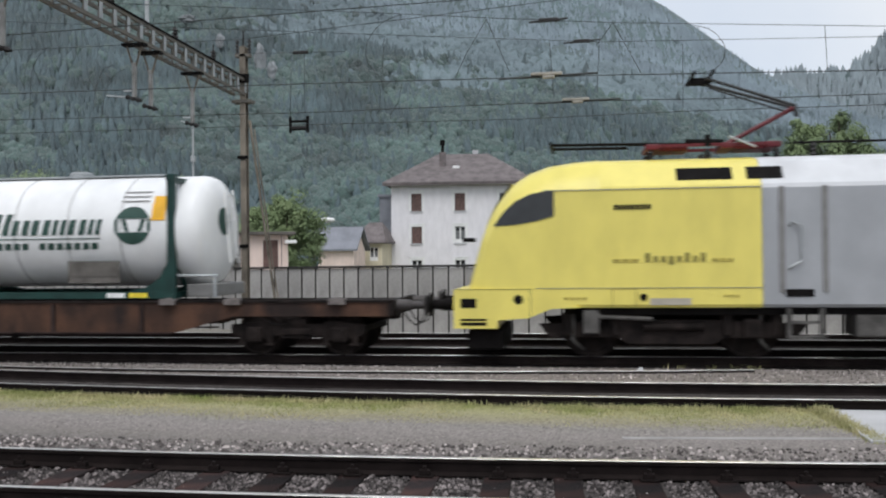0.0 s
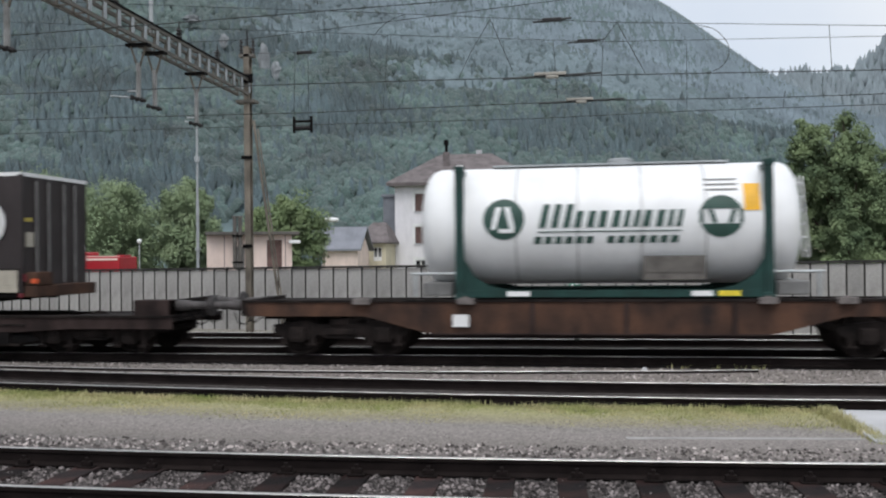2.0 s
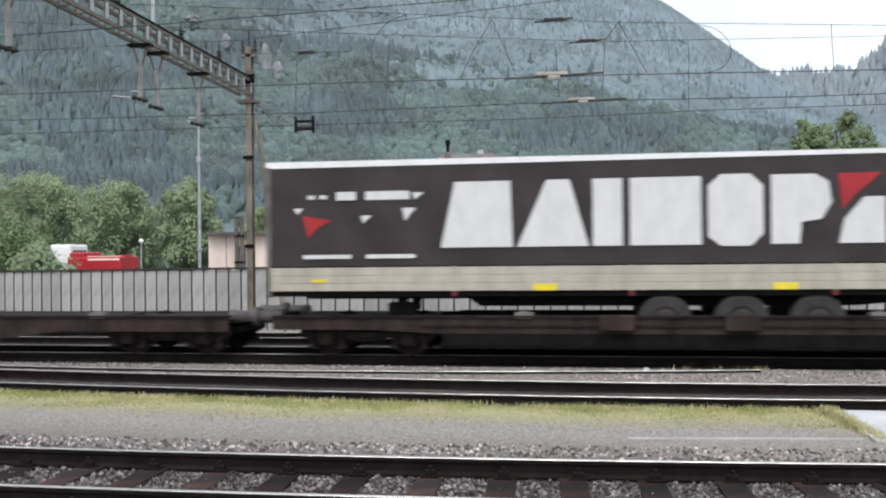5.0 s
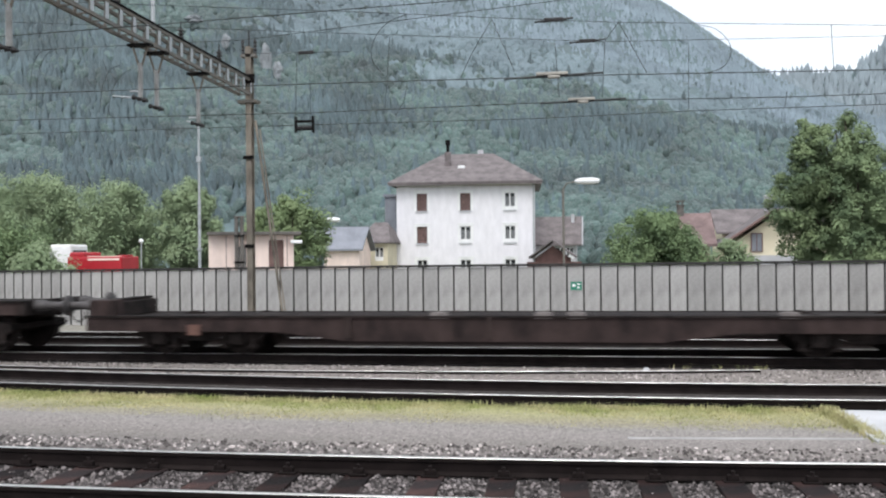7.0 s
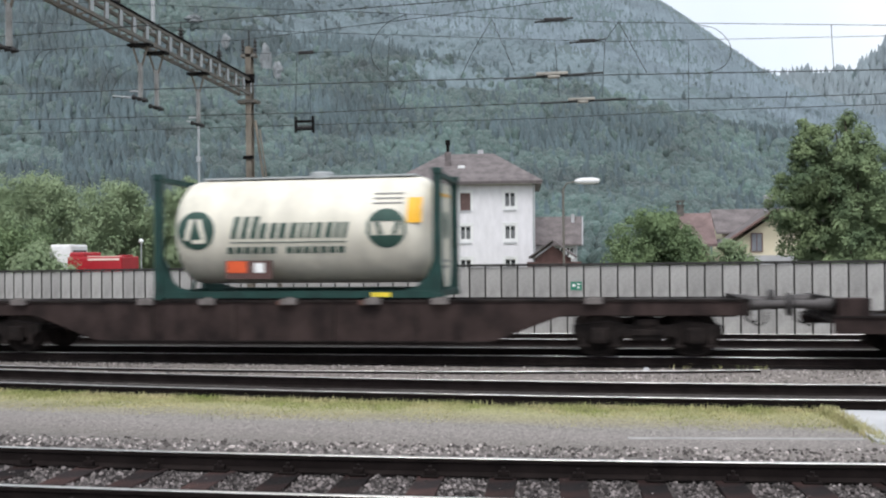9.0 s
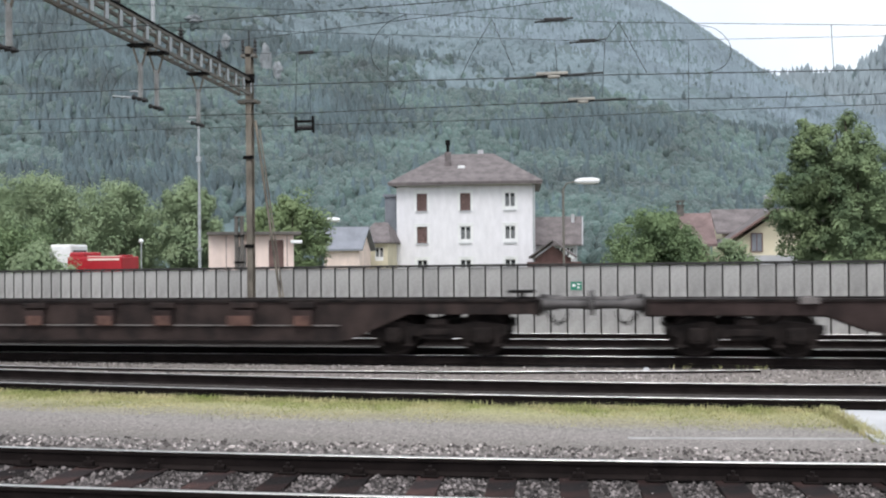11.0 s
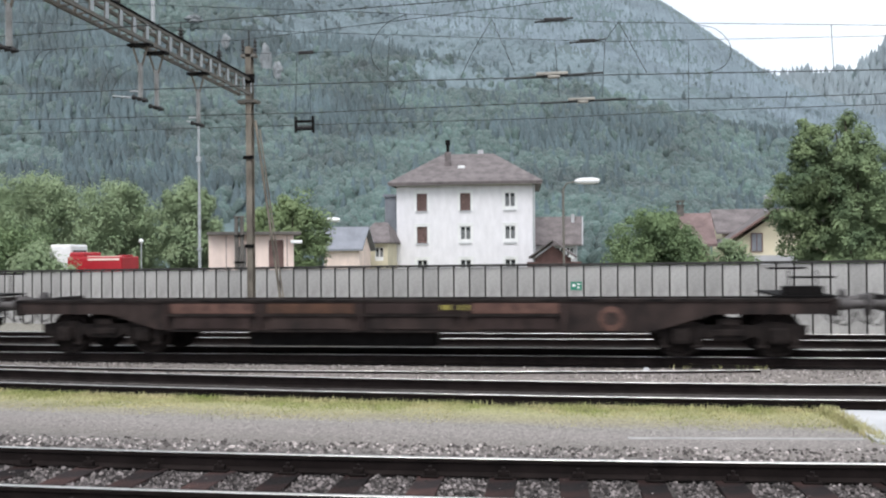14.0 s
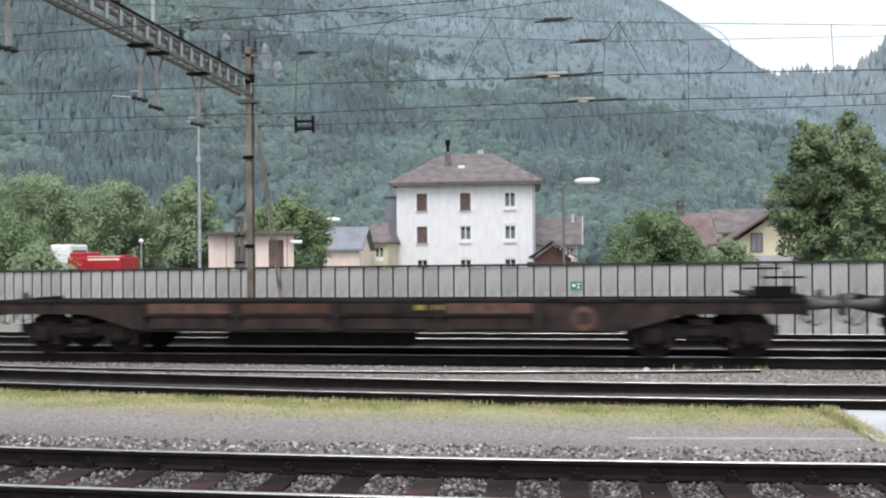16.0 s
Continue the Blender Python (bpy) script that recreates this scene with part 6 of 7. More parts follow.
def wagon_b(c, right, loaded):
    w = wagon("pocket_wagon", c, "low dark brown pocket wagon carrying a semi-trailer" if loaded else "empty low dark brown pocket wagon")
    h = 8.5
    s = 1 if right else -1
    side_beam(w, belly(h, -2.9 if not loaded else -5.2, 3.3 if not loaded else 5.0, 0.80, 0.56 if loaded else 0.51, 0.33 if not loaded else 0.49, 1.45 if not loaded else 1.2), WAGONBROWN, 1.32)
    flange(w, -h, h, 0.80, 0.84, DARKSTEEL, 1.36, 0.22)
    if loaded:
        flange(w, -5.4, 5.2, 0.62, 0.66, DARKSTEEL, 1.35, 0.05)
        part("pocket_floor", boxes((-5.2, 5.0, -1.26, 1.26, 0.19, 0.24)), DARKSTEEL, w)
        part("pocket_side", boxes((-5.0, 4.8, -1.312, -1.255, 0.24, 0.5)), BLACK, w)
        part("pocket_side", boxes((-5.0, 4.8, 1.05, 1.25, 0.24, 0.8)), DARKSTEEL, w)
    else:
        part("centre_sill", boxes((-5.8, 5.8, -0.4, 0.4, 0.4, 0.8)), DARKSTEEL, w)
        crossbars(w, [-5.2, -3.6, -2.0, -0.4, 1.2, 2.8, 4.4], 0.5, 0.72, DARKSTEEL)
    for e in (-1, 1):
        part("end_platform", boxes((min(e * 5.4, e * h), max(e * 5.4, e * h), -1.26, 1.26, 0.70, 0.75)), DARKSTEEL, w)
        bogie(w, e * 6.58 + (0.0 if loaded else 0.45), 0.85, 0.40)
    k = 7.66 if loaded else 7.85
    part("end_box", boxes((min(s * k, s * 8.42), max(s * k, s * 8.42), -1.34, -0.95, 0.8, 1.16), bevel=0.02), WAGONBROWN, w, "raised steel end box")
    part("end_beam", boxes((min(s * 8.2, s * 8.42), max(s * 8.2, s * 8.42), -0.94, 1.25, 0.76, 1.08), bevel=0.02), DARKSTEEL, w)
    end_gear(w, s * 8.42, s, 1.03, 0.195 if loaded else 0.185)
    part("short_coupler", boxes((min(-s * 8.4, -s * 8.97), max(-s * 8.4, -s * 8.97), -0.2, 0.2, 0.6, 0.85), bevel=0.03), BLACK, w)
    for y in (-0.9, 0.9):
        bm = bmesh.new()
        lathe(bm, [(-s * 8.4, 0.14), (-s * 8.9, 0.12), (-s * 8.91, 0.2), (-s * 8.97, 0.2)], "x", 16, (0, y, 0.8))
        part("buffer", bm, BUFFERGREY, w, "greasy grey buffer")
    if not loaded:
        label_plate(w, s * 6.1, 0.55, 0.3, 0.22, RUSTPATCH, y=-1.37, name="marker_plate", text="rust-red marker plate")
    twist_locks(w, [-3.4, 3.1, 3.9] if loaded else [-1.0, 1.05, 1.68, 5.6], 0.87)
    if loaded:
        for k in (-1.6, 0.7):
            part("side_clamp", boxes((k - 0.35, k + 0.3, -1.46, -1.36, 0.56, 0.86), bevel=0.02), WAGONBROWN, w)
    else:
        part("rib", boxes((-0.05, 0.05, -1.38, -1.325, 0.4, 0.82)), WAGONGREY, w)
        part("rib", boxes((-2.9, -2.8, -1.38, -1.325, 0.4, 0.82)), WAGONGREY, w)


def wagon_c():
    w = wagon("container_wagon", -65.75, "dark brown skeletal container wagon carrying a cream tank")
    side_beam(w, belly(8.95, -4.3, 4.15, 1.1, 0.84, 0.33, 1.35), WAGONBROWN)
    flange(w, -8.95, 8.95, 1.1, 1.15, DARKSTEEL)
    flange(w, -4.2, 4.05, 0.3, 0.33, DARKSTEEL)
    part("centre_sill", boxes((-8.9, 8.9, -0.3, 0.3, 0.75, 1.08)), DARKSTEEL, w)
    crossbars(w, [-8.2, -7.1, -5.6, -4.0, -2.0, 0.0, 2.0, 4.0, 5.6, 7.1, 8.2], 0.86, 1.05, DARKSTEEL)
    for e in (-1, 1):
        part("end_platform", boxes((min(e * 6.6, e * 8.9), max(e * 6.6, e * 8.9), -1.16, 1.1, 1.04, 1.07)), DARKSTEEL, w)
        bogie(w, e * 7.1)
        end_gear(w, e * 9.0, e, 1.03, 0.185 if e > 0 else 0.395)
    ribs(w, [-3.0, -1.2, 0.9, 2.6], 0.36, 1.08, WAGONGREY)
    twist_locks(w, [-6.0, -3.1, -1.75, 0.0, 1.75, 3.1, 6.1], 1.15)
    for k in (-0.1, 1.6):
        label_plate(w, k, 1.1, 0.3, 0.1, RUSTPATCH, y=-1.3, name="bracket_paint")


def wagon_d():
    w = wagon("flat_wagon", -85.85, "empty dark flat wagon with deep riveted side beams")
    side_beam(w, belly(9.1, -5.6, 5.3, 1.1, 0.86, 0.34, 1.2), WAGONGREY)
    flange(w, -9.1, 9.1, 1.1, 1.16, DARKSTEEL)
    flange(w, -5.4, 5.1, 0.625, 0.648, BRACKET, 1.27, 0.05)
    flange(w, -5.4, 5.1, 0.30, 0.34, DARKSTEEL)
    part("deck", boxes((-9.0, 9.0, -1.1, 1.05, 0.99, 1.05)), DARKSTEEL, w)
    for e in (-1, 1):
        bogie(w, e * 7.07)
        end_gear(w, e * 9.15, e, 1.03, 0.395 if e > 0 else 0.015)
    for k in (-3.05, -1.55, 0.05, 1.35, 3.1, 4.35):
        part("stake_pocket", boxes((k - 0.2, k + 0.2, -1.33, -1.22, 0.62, 0.95), bevel=0.015), WAGONBROWN, w, "rusty stake pocket")
        part("pocket_paint", boxes((k - (0.34 if k == 3.1 else 0.17), k + 0.17, -1.342, -1.332, 0.64, 0.84)), RUSTPATCH, w, "faded red paint patch")
        part("stake_cap", boxes((k - 0.26, k + 0.26, -1.34, -1.22, 1.0, 1.1), bevel=0.01), WAGONGREY, w)
    label_plate(w, -5.85, 0.63, 0.34, 0.24, WHITEPAINT, text="white label plate")
    label_plate(w, -6.6, 0.86, 0.55, 0.2, BRACKET)
    for x in (-8.8, 8.75):
        part("hand_brake", boxes((x - 0.26, x + 0.26, -1.1, -0.7, 1.27, 1.32), (x - 0.05, x + 0.05, -0.95, -0.85, 1.1, 1.27), (x - 0.22, x + 0.1, -1.05, -0.75, 1.12, 1.17), bevel=0.01), BLACK, w, "black hand brake stand")


def wagon_e(c):
    w = wagon("flat_wagon", c, "empty brown flat wagon with rusty panels and brake platform")
    side_beam(w, belly(8.3, -5.1, 5.0, 1.1, 0.86, 0.54, 1.1), WAGONGREY)
    flange(w, -8.3, 8.3, 1.1, 1.16, DARKSTEEL)
    flange(w, -4.9, 3.2, 0.82, 0.87, DARKSTEEL, 1.29, 0.08)
    flange(w, -4.9, 4.9, 0.50, 0.54, DARKSTEEL)
    part("deck", boxes((-8.2, 8.2, -1.1, 1.05, 0.99, 1.05)), DARKSTEEL, w)
    part("brake_gear", boxes((-3.2, 0.75, -0.95, -0.4, 0.2, 0.52), bevel=0.03), BLACK, w)
    for e in (-1, 1):
        bogie(w, e * 6.4)
        end_gear(w, e * 8.35, e, 1.03, 0.015 if e > 0 and c > -110 else 0.085)
    for a, b, m in ((-4.8, -3.0, RUSTPATCH), (-2.7, -0.9, WAGONRUST), (-0.6, 1.2, WAGONBROWN), (1.5, 3.2, RUSTPATCH)):
        part("side_panel", boxes((a, b, -1.26, -1.222, 0.88, 1.08)), m, w, "rusty side panel")
        part("side_panel", boxes((a + 0.1, b - 0.1, -1.26, -1.222, 0.57, 0.8)), WAGONBROWN if m is RUSTPATCH else WAGONGREY, w)
    ribs(w, [-4.9, -2.85, -0.75, 1.35, 3.3], 0.54, 1.08, WAGONBROWN, 1.3)
    bm = bmesh.new()
    lathe(bm, [(-1.26, 0.24), (-1.222, 0.24)], "y", 24, (4.2, 0, 0.78))
    d = part("round_mark", bm, RUSTPATCH, w, "round rusty mark")
    bm = bmesh.new()
    lathe(bm, [(-1.268, 0.13), (-1.258, 0.13)], "y", 20, (4.2, 0, 0.78))
    part("mark_centre", bm, WAGONGREY, d)
    label_plate(w, 1.0, 1.0, 0.2, 0.1, OLIVE)
    label_plate(w, 1.35, 1.0, 0.2, 0.1, OLIVE)
    part("brake_platform", boxes((7.3, 8.3, -1.2, 1.2, 1.17, 1.22), (7.4, 8.1, -1.15, -0.75, 1.22, 1.38), bevel=0.01), BLACK, w, "black brake platform")
    for y, z in ((-1.15, 1.55), (1.15, 1.68)):
        part("hand_rail", rods(((7.95, y, 1.2), (7.95, y, 1.68), 0.02), ((7.5, y, z), (8.3, y, z), 0.022)), BLACK, w)


wagon_a()
wagon_b(-28.85, True, True)
wagon_b(-46.8, False, False)
wagon_c()
wagon_d()
wagon_e(-104.53)
wagon_e(-122.56)


# -- loads --
def disc(bm, x, z, r, y0, y1, seg=28):
    lathe(bm, [(y0, r), (y1, r)], "y", seg, (x, 0, z))


def on_tank(bm, R, cz, lift):
    """Bends flat shapes, drawn at y = 0, round the tank's near side."""
    bmesh.ops.remove_doubles(bm, verts=bm.verts, dist=0.0015)
    bmesh.ops.triangulate(bm, faces=bm.faces[:])
    for v in bm.verts:
        h = max(-R * 0.98, min(R * 0.98, v.co.z - cz))
        v.co.y = -math.sqrt(R * R - h * h) - lift + v.co.y
    return bm


def strips(bm, x0, x1, z0, z1, n=6, slant=0.0):
    """A bar in several strips of height, so that it can follow a round wall."""
    for i in range(n):
        a, b = z0 + (z1 - z0) * i / n, z0 + (z1 - z0) * (i + 1) / n
        sa, sb = slant * (a - z0), slant * (b - z0)
        prism(bm, [(x0 + sa, a), (x1 + sa, a), (x1 + sb, b), (x0 + sb, b)], -0.004, 0.004)


def tank(u, shell_half, posts, R, cz, mat, label, swap, marks, short=0.0):
    """A tank in an open steel frame; posts: where its uprights stand."""
    t = rolling("tank_container", u, 1.16, label, "tank container", "tank containers")
    b = shell_half
    bm = bmesh.new()
    dish = ((0, 0.04), (0.02, 0.4), (0.07, 0.68), (0.14, 0.85), (0.23, 0.95), (0.34, 0.99), (0.44, 1.0))
    prof = [(-b + p, R * r) for p, r in dish] + [(b - short - p, R * r) for p, r in dish[::-1]]
    lathe(bm, prof, "x", 56, (0, 0, cz))
    part("shell", bm, mat, t, smooth=True)
    for k in (-0.5 * posts, 0.0, 0.5 * posts) if not swap else (-1.82, -0.62, 0.6, 1.8):
        bm = bmesh.new()
        lathe(bm, [(k - 0.02, R - 0.01), (k - 0.02, R + 0.008), (k + 0.02, R + 0.008), (k + 0.02, R - 0.01)], "x", 56, (0, 0, cz))
        part("weld_band", bm, TANKBAND if swap else mat, t)
    p = posts
    for x in (-p, p):
        bm = bmesh.new()
        for y in (-1.15, 1.15):
            box(bm, x - 0.085, x + 0.085, y - 0.07, y + 0.07, 0.0, 2.59, bevel=0.01)
        box(bm, x - 0.06, x + 0.06, -1.08, 1.08, 2.45, 2.56)
        box(bm, x - 0.06, x + 0.06, -1.08, 1.08, 0.03, 0.16)
        for y in (-1, 1):
            rod(bm, (x, y * 1.1, 1.0), (x, y * 0.4, 0.1), 0.05, 8)
        part("end_frame", bm, TANKGREEN, t, "dark green steel end frame")
    for y in (-1.15, 1.15):
        part("base_rail", boxes((-p + 0.09, p - 0.09, y - 0.06, y + 0.06, 0.03, 0.17)), TANKGREEN, t, "dark green base rail")
        for s in (-1, 1):
            bm = bmesh.new()
            e, f = s * (p - 0.08), 1.0 if swap else 0.7
            prism(bm, [(e, 0.16), (e - s * 0.95 * f, 0.16), (e - s * 0.5 * f, 0.26), (e - s * 0.2 * f, 0.45), (e, 0.8)], y - 0.03, y + 0.03)
            part("gusset", bm, TANKGREEN, t, "curved dark green gusset")
    for x in (-p, p):
        for y in (-1.15, 1.15):
            for z in (0.0, 2.5):
                part("corner_casting", boxes((x - 0.1, x + 0.1, y - 0.085, y + 0.085, z - 0.01, z + 0.12), bevel=0.015), TANKGREEN, t)
    part("walkway", boxes((-p * 0.8, p * 0.8, -0.25, 0.25, cz + R + 0.01, cz + R + 0.05)), GALV, t)
    bm = bmesh.new()
    lathe(bm, [(cz + R, 0.26), (cz + R + 0.12, 0.26), (cz + R + 0.15, 0.2)], "z", 18, (0.25, 0, 0))
    part("manhole", bm, GALV, t)
    if swap:
        for s in (-1, 1):
            part("bumper_rail", rods(((s * (p + 0.1), -1.1, 0.5), (s * (b + 0.1), -1.1, 0.5), 0.03), ((s * (b + 0.02), -1.1, 0.05), (s * (b + 0.02), -1.1, 0.5), 0.035)), GALV, t)
            part("valve_box", boxes((min(s * (p + 0.2), s * (b - 0.1)), max(s * (p + 0.2), s * (b - 0.1)), -0.9, 0.9, 0.05, 0.32), bevel=0.03), PLATEGREY, t)
        bm = bmesh.new()
        for y in (-0.25, 0.2):
            rod(bm, (b + 0.03, y, 0.75), (b - 0.1, y, 2.36), 0.02, 6)
        for i in range(6):
            f = (i + 0.5) / 6
            rod(bm, (b + 0.03 - 0.13 * f, -0.25, 0.75 + 1.61 * f), (b + 0.03 - 0.13 * f, 0.2, 0.75 + 1.61 * f), 0.016, 6)
        part("ladder", bm, WHITEPAINT, t, "white end ladder")
        bm = bmesh.new()
        bmesh.ops.create_circle(bm, cap_ends=False, segments=28, radius=0.3)
        for k in (0.2, 0.1):
            bmesh.ops.create_circle(bm, cap_ends=k == 0.1, segments=28, radius=k)
        bmesh.ops.bridge_loops(bm, edges=[e for e in bm.edges if min(v.co.length for v in e.verts) > 0.15])
        bmesh.ops.bridge_loops(bm, edges=[e for e in bm.edges if max(v.co.length for v in e.verts) < 0.25])
        for v in bm.verts:
            y, z = -0.12 + v.co.x, 0.2 + v.co.y
            v.co = (b - short + 0.006 - float(np.interp(math.hypot(y, z) / R, [d[1] for d in dish], [d[0] for d in dish])), y, cz + z)
        part("end_emblem", bm, LOGOGREEN, t, "dark green round emblem on the end")
    # printed marks on the near side, plain shapes in their colours
    L = 0.012

    def mark(name, bm, m, text="", lift=0.0):
        part(name, on_tank(bm, R, cz, L + lift), m, t, text)

    m0, letters, m1, zt = marks
    x = letters[0]
    wide = (0.62, 0.40, 0.42, 0.30, 0.40, 0.28)
    k = (letters[1] - letters[0]) / (sum(wide) + 0.08 * 5)
    for i, w in enumerate(wide):
        for j in range(3 if i == 0 else 2):
            n = 3 if i == 0 else 2
            a = x + w * k * j / (n - 0.42)
            bm = bmesh.new()
            strips(bm, a, a + w * k * 0.58 / (n - 0.42), zt, zt + (0.46 if i == 0 else 0.32), slant=0.22)
            mark("logo_bar", bm, LOGOGREEN, "slanted dark green bar")
        x += (w + 0.08) * k
    bm = bmesh.new()
    strips(bm, letters[0] - 0.02, letters[1] + 0.02, zt - 0.09, zt - 0.07, 1)
    mark("underline", bm, LOGOGREEN)
    x, end = letters[0] - 0.1, letters[1]
    for i in range(14):
        if i == 6:
            continue
        bm = bmesh.new()
        strips(bm, x + (end - x) * i / 14, x + (end - x) * (i + 0.68) / 14, zt - 0.31, zt - 0.17, 3, slant=0.2)
        mark("logo_bar", bm, LOGOGREEN)
    # round emblems
    bm = bmesh.new()
    r = 0.40
    z = zt + 0.18
    for i in range(24):
        a, c = -math.cos(math.pi * i / 24), -math.cos(math.pi * (i + 1) / 24)
        wa, wc = r * math.sqrt(max(0, 1 - a * a)), r * math.sqrt(max(0, 1 - c * c))
        prism(bm, [(m0 - wa - 0.002, z + a * r), (m0 + wa + 0.002, z + a * r), (m0 + wc + 0.002, z + c * r), (m0 - wc - 0.002, z + c * r)], -0.004, 0.004)
    mark("emblem", bm, LOGOGREEN, "round dark green emblem")
    for dx, z0, z1, w, sl in ((-0.26, -0.2, 0.24, 0.1, 0.25), (0.12, -0.2, 0.24, 0.1, -0.25), (-0.1, -0.27, -0.19, 0.3, 0.0)):
        bm = bmesh.new()
        strips(bm, m0 + dx, m0 + dx + w, z + z0, z + z1, 5, slant=sl)
        mark("emblem_bar", bm, mat, lift=0.006)
    for lo, hi in ((-1.0, -0.36), (0.36, 1.0)):
        bm = bmesh.new()
        for i in range(12):
            f, h = (1 - math.cos(math.pi * i / 12)) / 2, (1 - math.cos(math.pi * (i + 1) / 12)) / 2
            a, c = lo + (hi - lo) * f, lo + (hi - lo) * h
            wa, wc = r * math.sqrt(max(0, 1 - a * a)), r * math.sqrt(max(0, 1 - c * c))
            prism(bm, [(m1 - wa - 0.002, z + a * r), (m1 + wa + 0.002, z + a * r), (m1 + wc + 0.002, z + c * r), (m1 - wc - 0.002, z + c * r)], -0.004, 0.004)
        mark("emblem", bm, LOGOGREEN, "half of a dark green round emblem")
    for dx, w, sl in ((-0.4, 0.07, 0.0), (0.33, 0.07, 0.0), (-0.16, 0.09, -0.3), (0.12, 0.09, 0.3)):
        bm = bmesh.new()
        strips(bm, m1 + dx, m1 + dx + w, z - 0.13, z + 0.13, 3, slant=sl)
        mark("emblem_bar", bm, LOGOGREEN)
    bm = bmesh.new()
    strips(bm, m1 + 0.42, m1 + 0.72, z + 0.1, z + 0.62, 6)
    mark("warning_label", bm, ORANGE, "orange warning label")
    for i in range(3):
        bm = bmesh.new()
        strips(bm, m1 - 0.3, m1 + 0.32, z + 0.5 + 0.1 * i, z + 0.53 + 0.1 * i, 1)
        mark("small_print", bm, PLATEGREY)
    return t


T1 = tank(-11.42, 3.82, 2.93, 1.2, 1.46, TANKWHITE, "white tank on dark green frame riding the container wagon", True, (-2.05, (-1.37, 1.33), 2.07, 1.38), 0.16)
bm = boxes((0.62, 1.78, -1.2, -1.17, 0.36, 0.82), (0.66, 1.74, -1.21, -1.2, 0.5, 0.54))
part("data_board", bm, DATABOARD, T1, "grey data board")
part("base_label", boxes((-2.0, -1.55, -1.225, -1.212, 0.05, 0.15)), WHITEPAINT, T1)
part("base_label", boxes((1.5, 1.9, -1.225, -1.212, 0.05, 0.15)), WHITEPAINT, T1)
part("base_label", boxes((2.0, 2.4, -1.225, -1.212, 0.05, 0.15)), YLABEL, T1, "yellow base label")
T2 = tank(-65.65, 2.82, 2.95, 1.12, 1.42, TANKCREAM, "cream stained tank in a dark green frame on the wagon", False, (-2.15, (-1.4, 1.05), 1.9, 1.25))
part("data_board", boxes((-1.5, -0.5, -1.14, -1.11, 0.42, 0.8)), WOODRED, T2, "brown data board")
part("hazard_plate", boxes((-1.46, -1.04, -1.15, -1.14, 0.55, 0.79)), HAZRED, T2, "orange hazard plate")
part("hazard_diamond", boxes((-0.88, -0.66, -1.15, -1.14, 0.55, 0.75)), WHITEPAINT, T2)
placard = part("end_placard", boxes((2.9, 2.93, -0.62, 0.74, 0.2, 2.38), bevel=0.008), TANKCREAM, T2, "cream panel closing the frame end")
bm = bmesh.new()
lathe(bm, [(2.931, 0.3), (2.94, 0.3)], "x", 24, (0, 0.05, 1.5))
part("panel_mark", bm, LOGOGREEN, placard, "dark round mark")
part("panel_mark", boxes((2.931, 2.938, -0.3, 0.3, 0.6, 0.66)), PLATEGREY, placard)
part("panel_mark", boxes((2.931, 2.938, -0.3, 0.3, 0.72, 0.78)), PLATEGREY, placard)
part("panel_mark", boxes((2.931, 2.938, -0.5, 0.5, 2.1, 2.16)), ORANGE, placard)
part("end_label", boxes((2.93, 2.95, -1.06, -0.88, 1.62, 1.84)), HAZRED, T2, "small red label")
part("base_label", boxes((1.6, 2.0, -1.225, -1.212, 0.05, 0.14)), YLABEL, T2, "yellow base label")


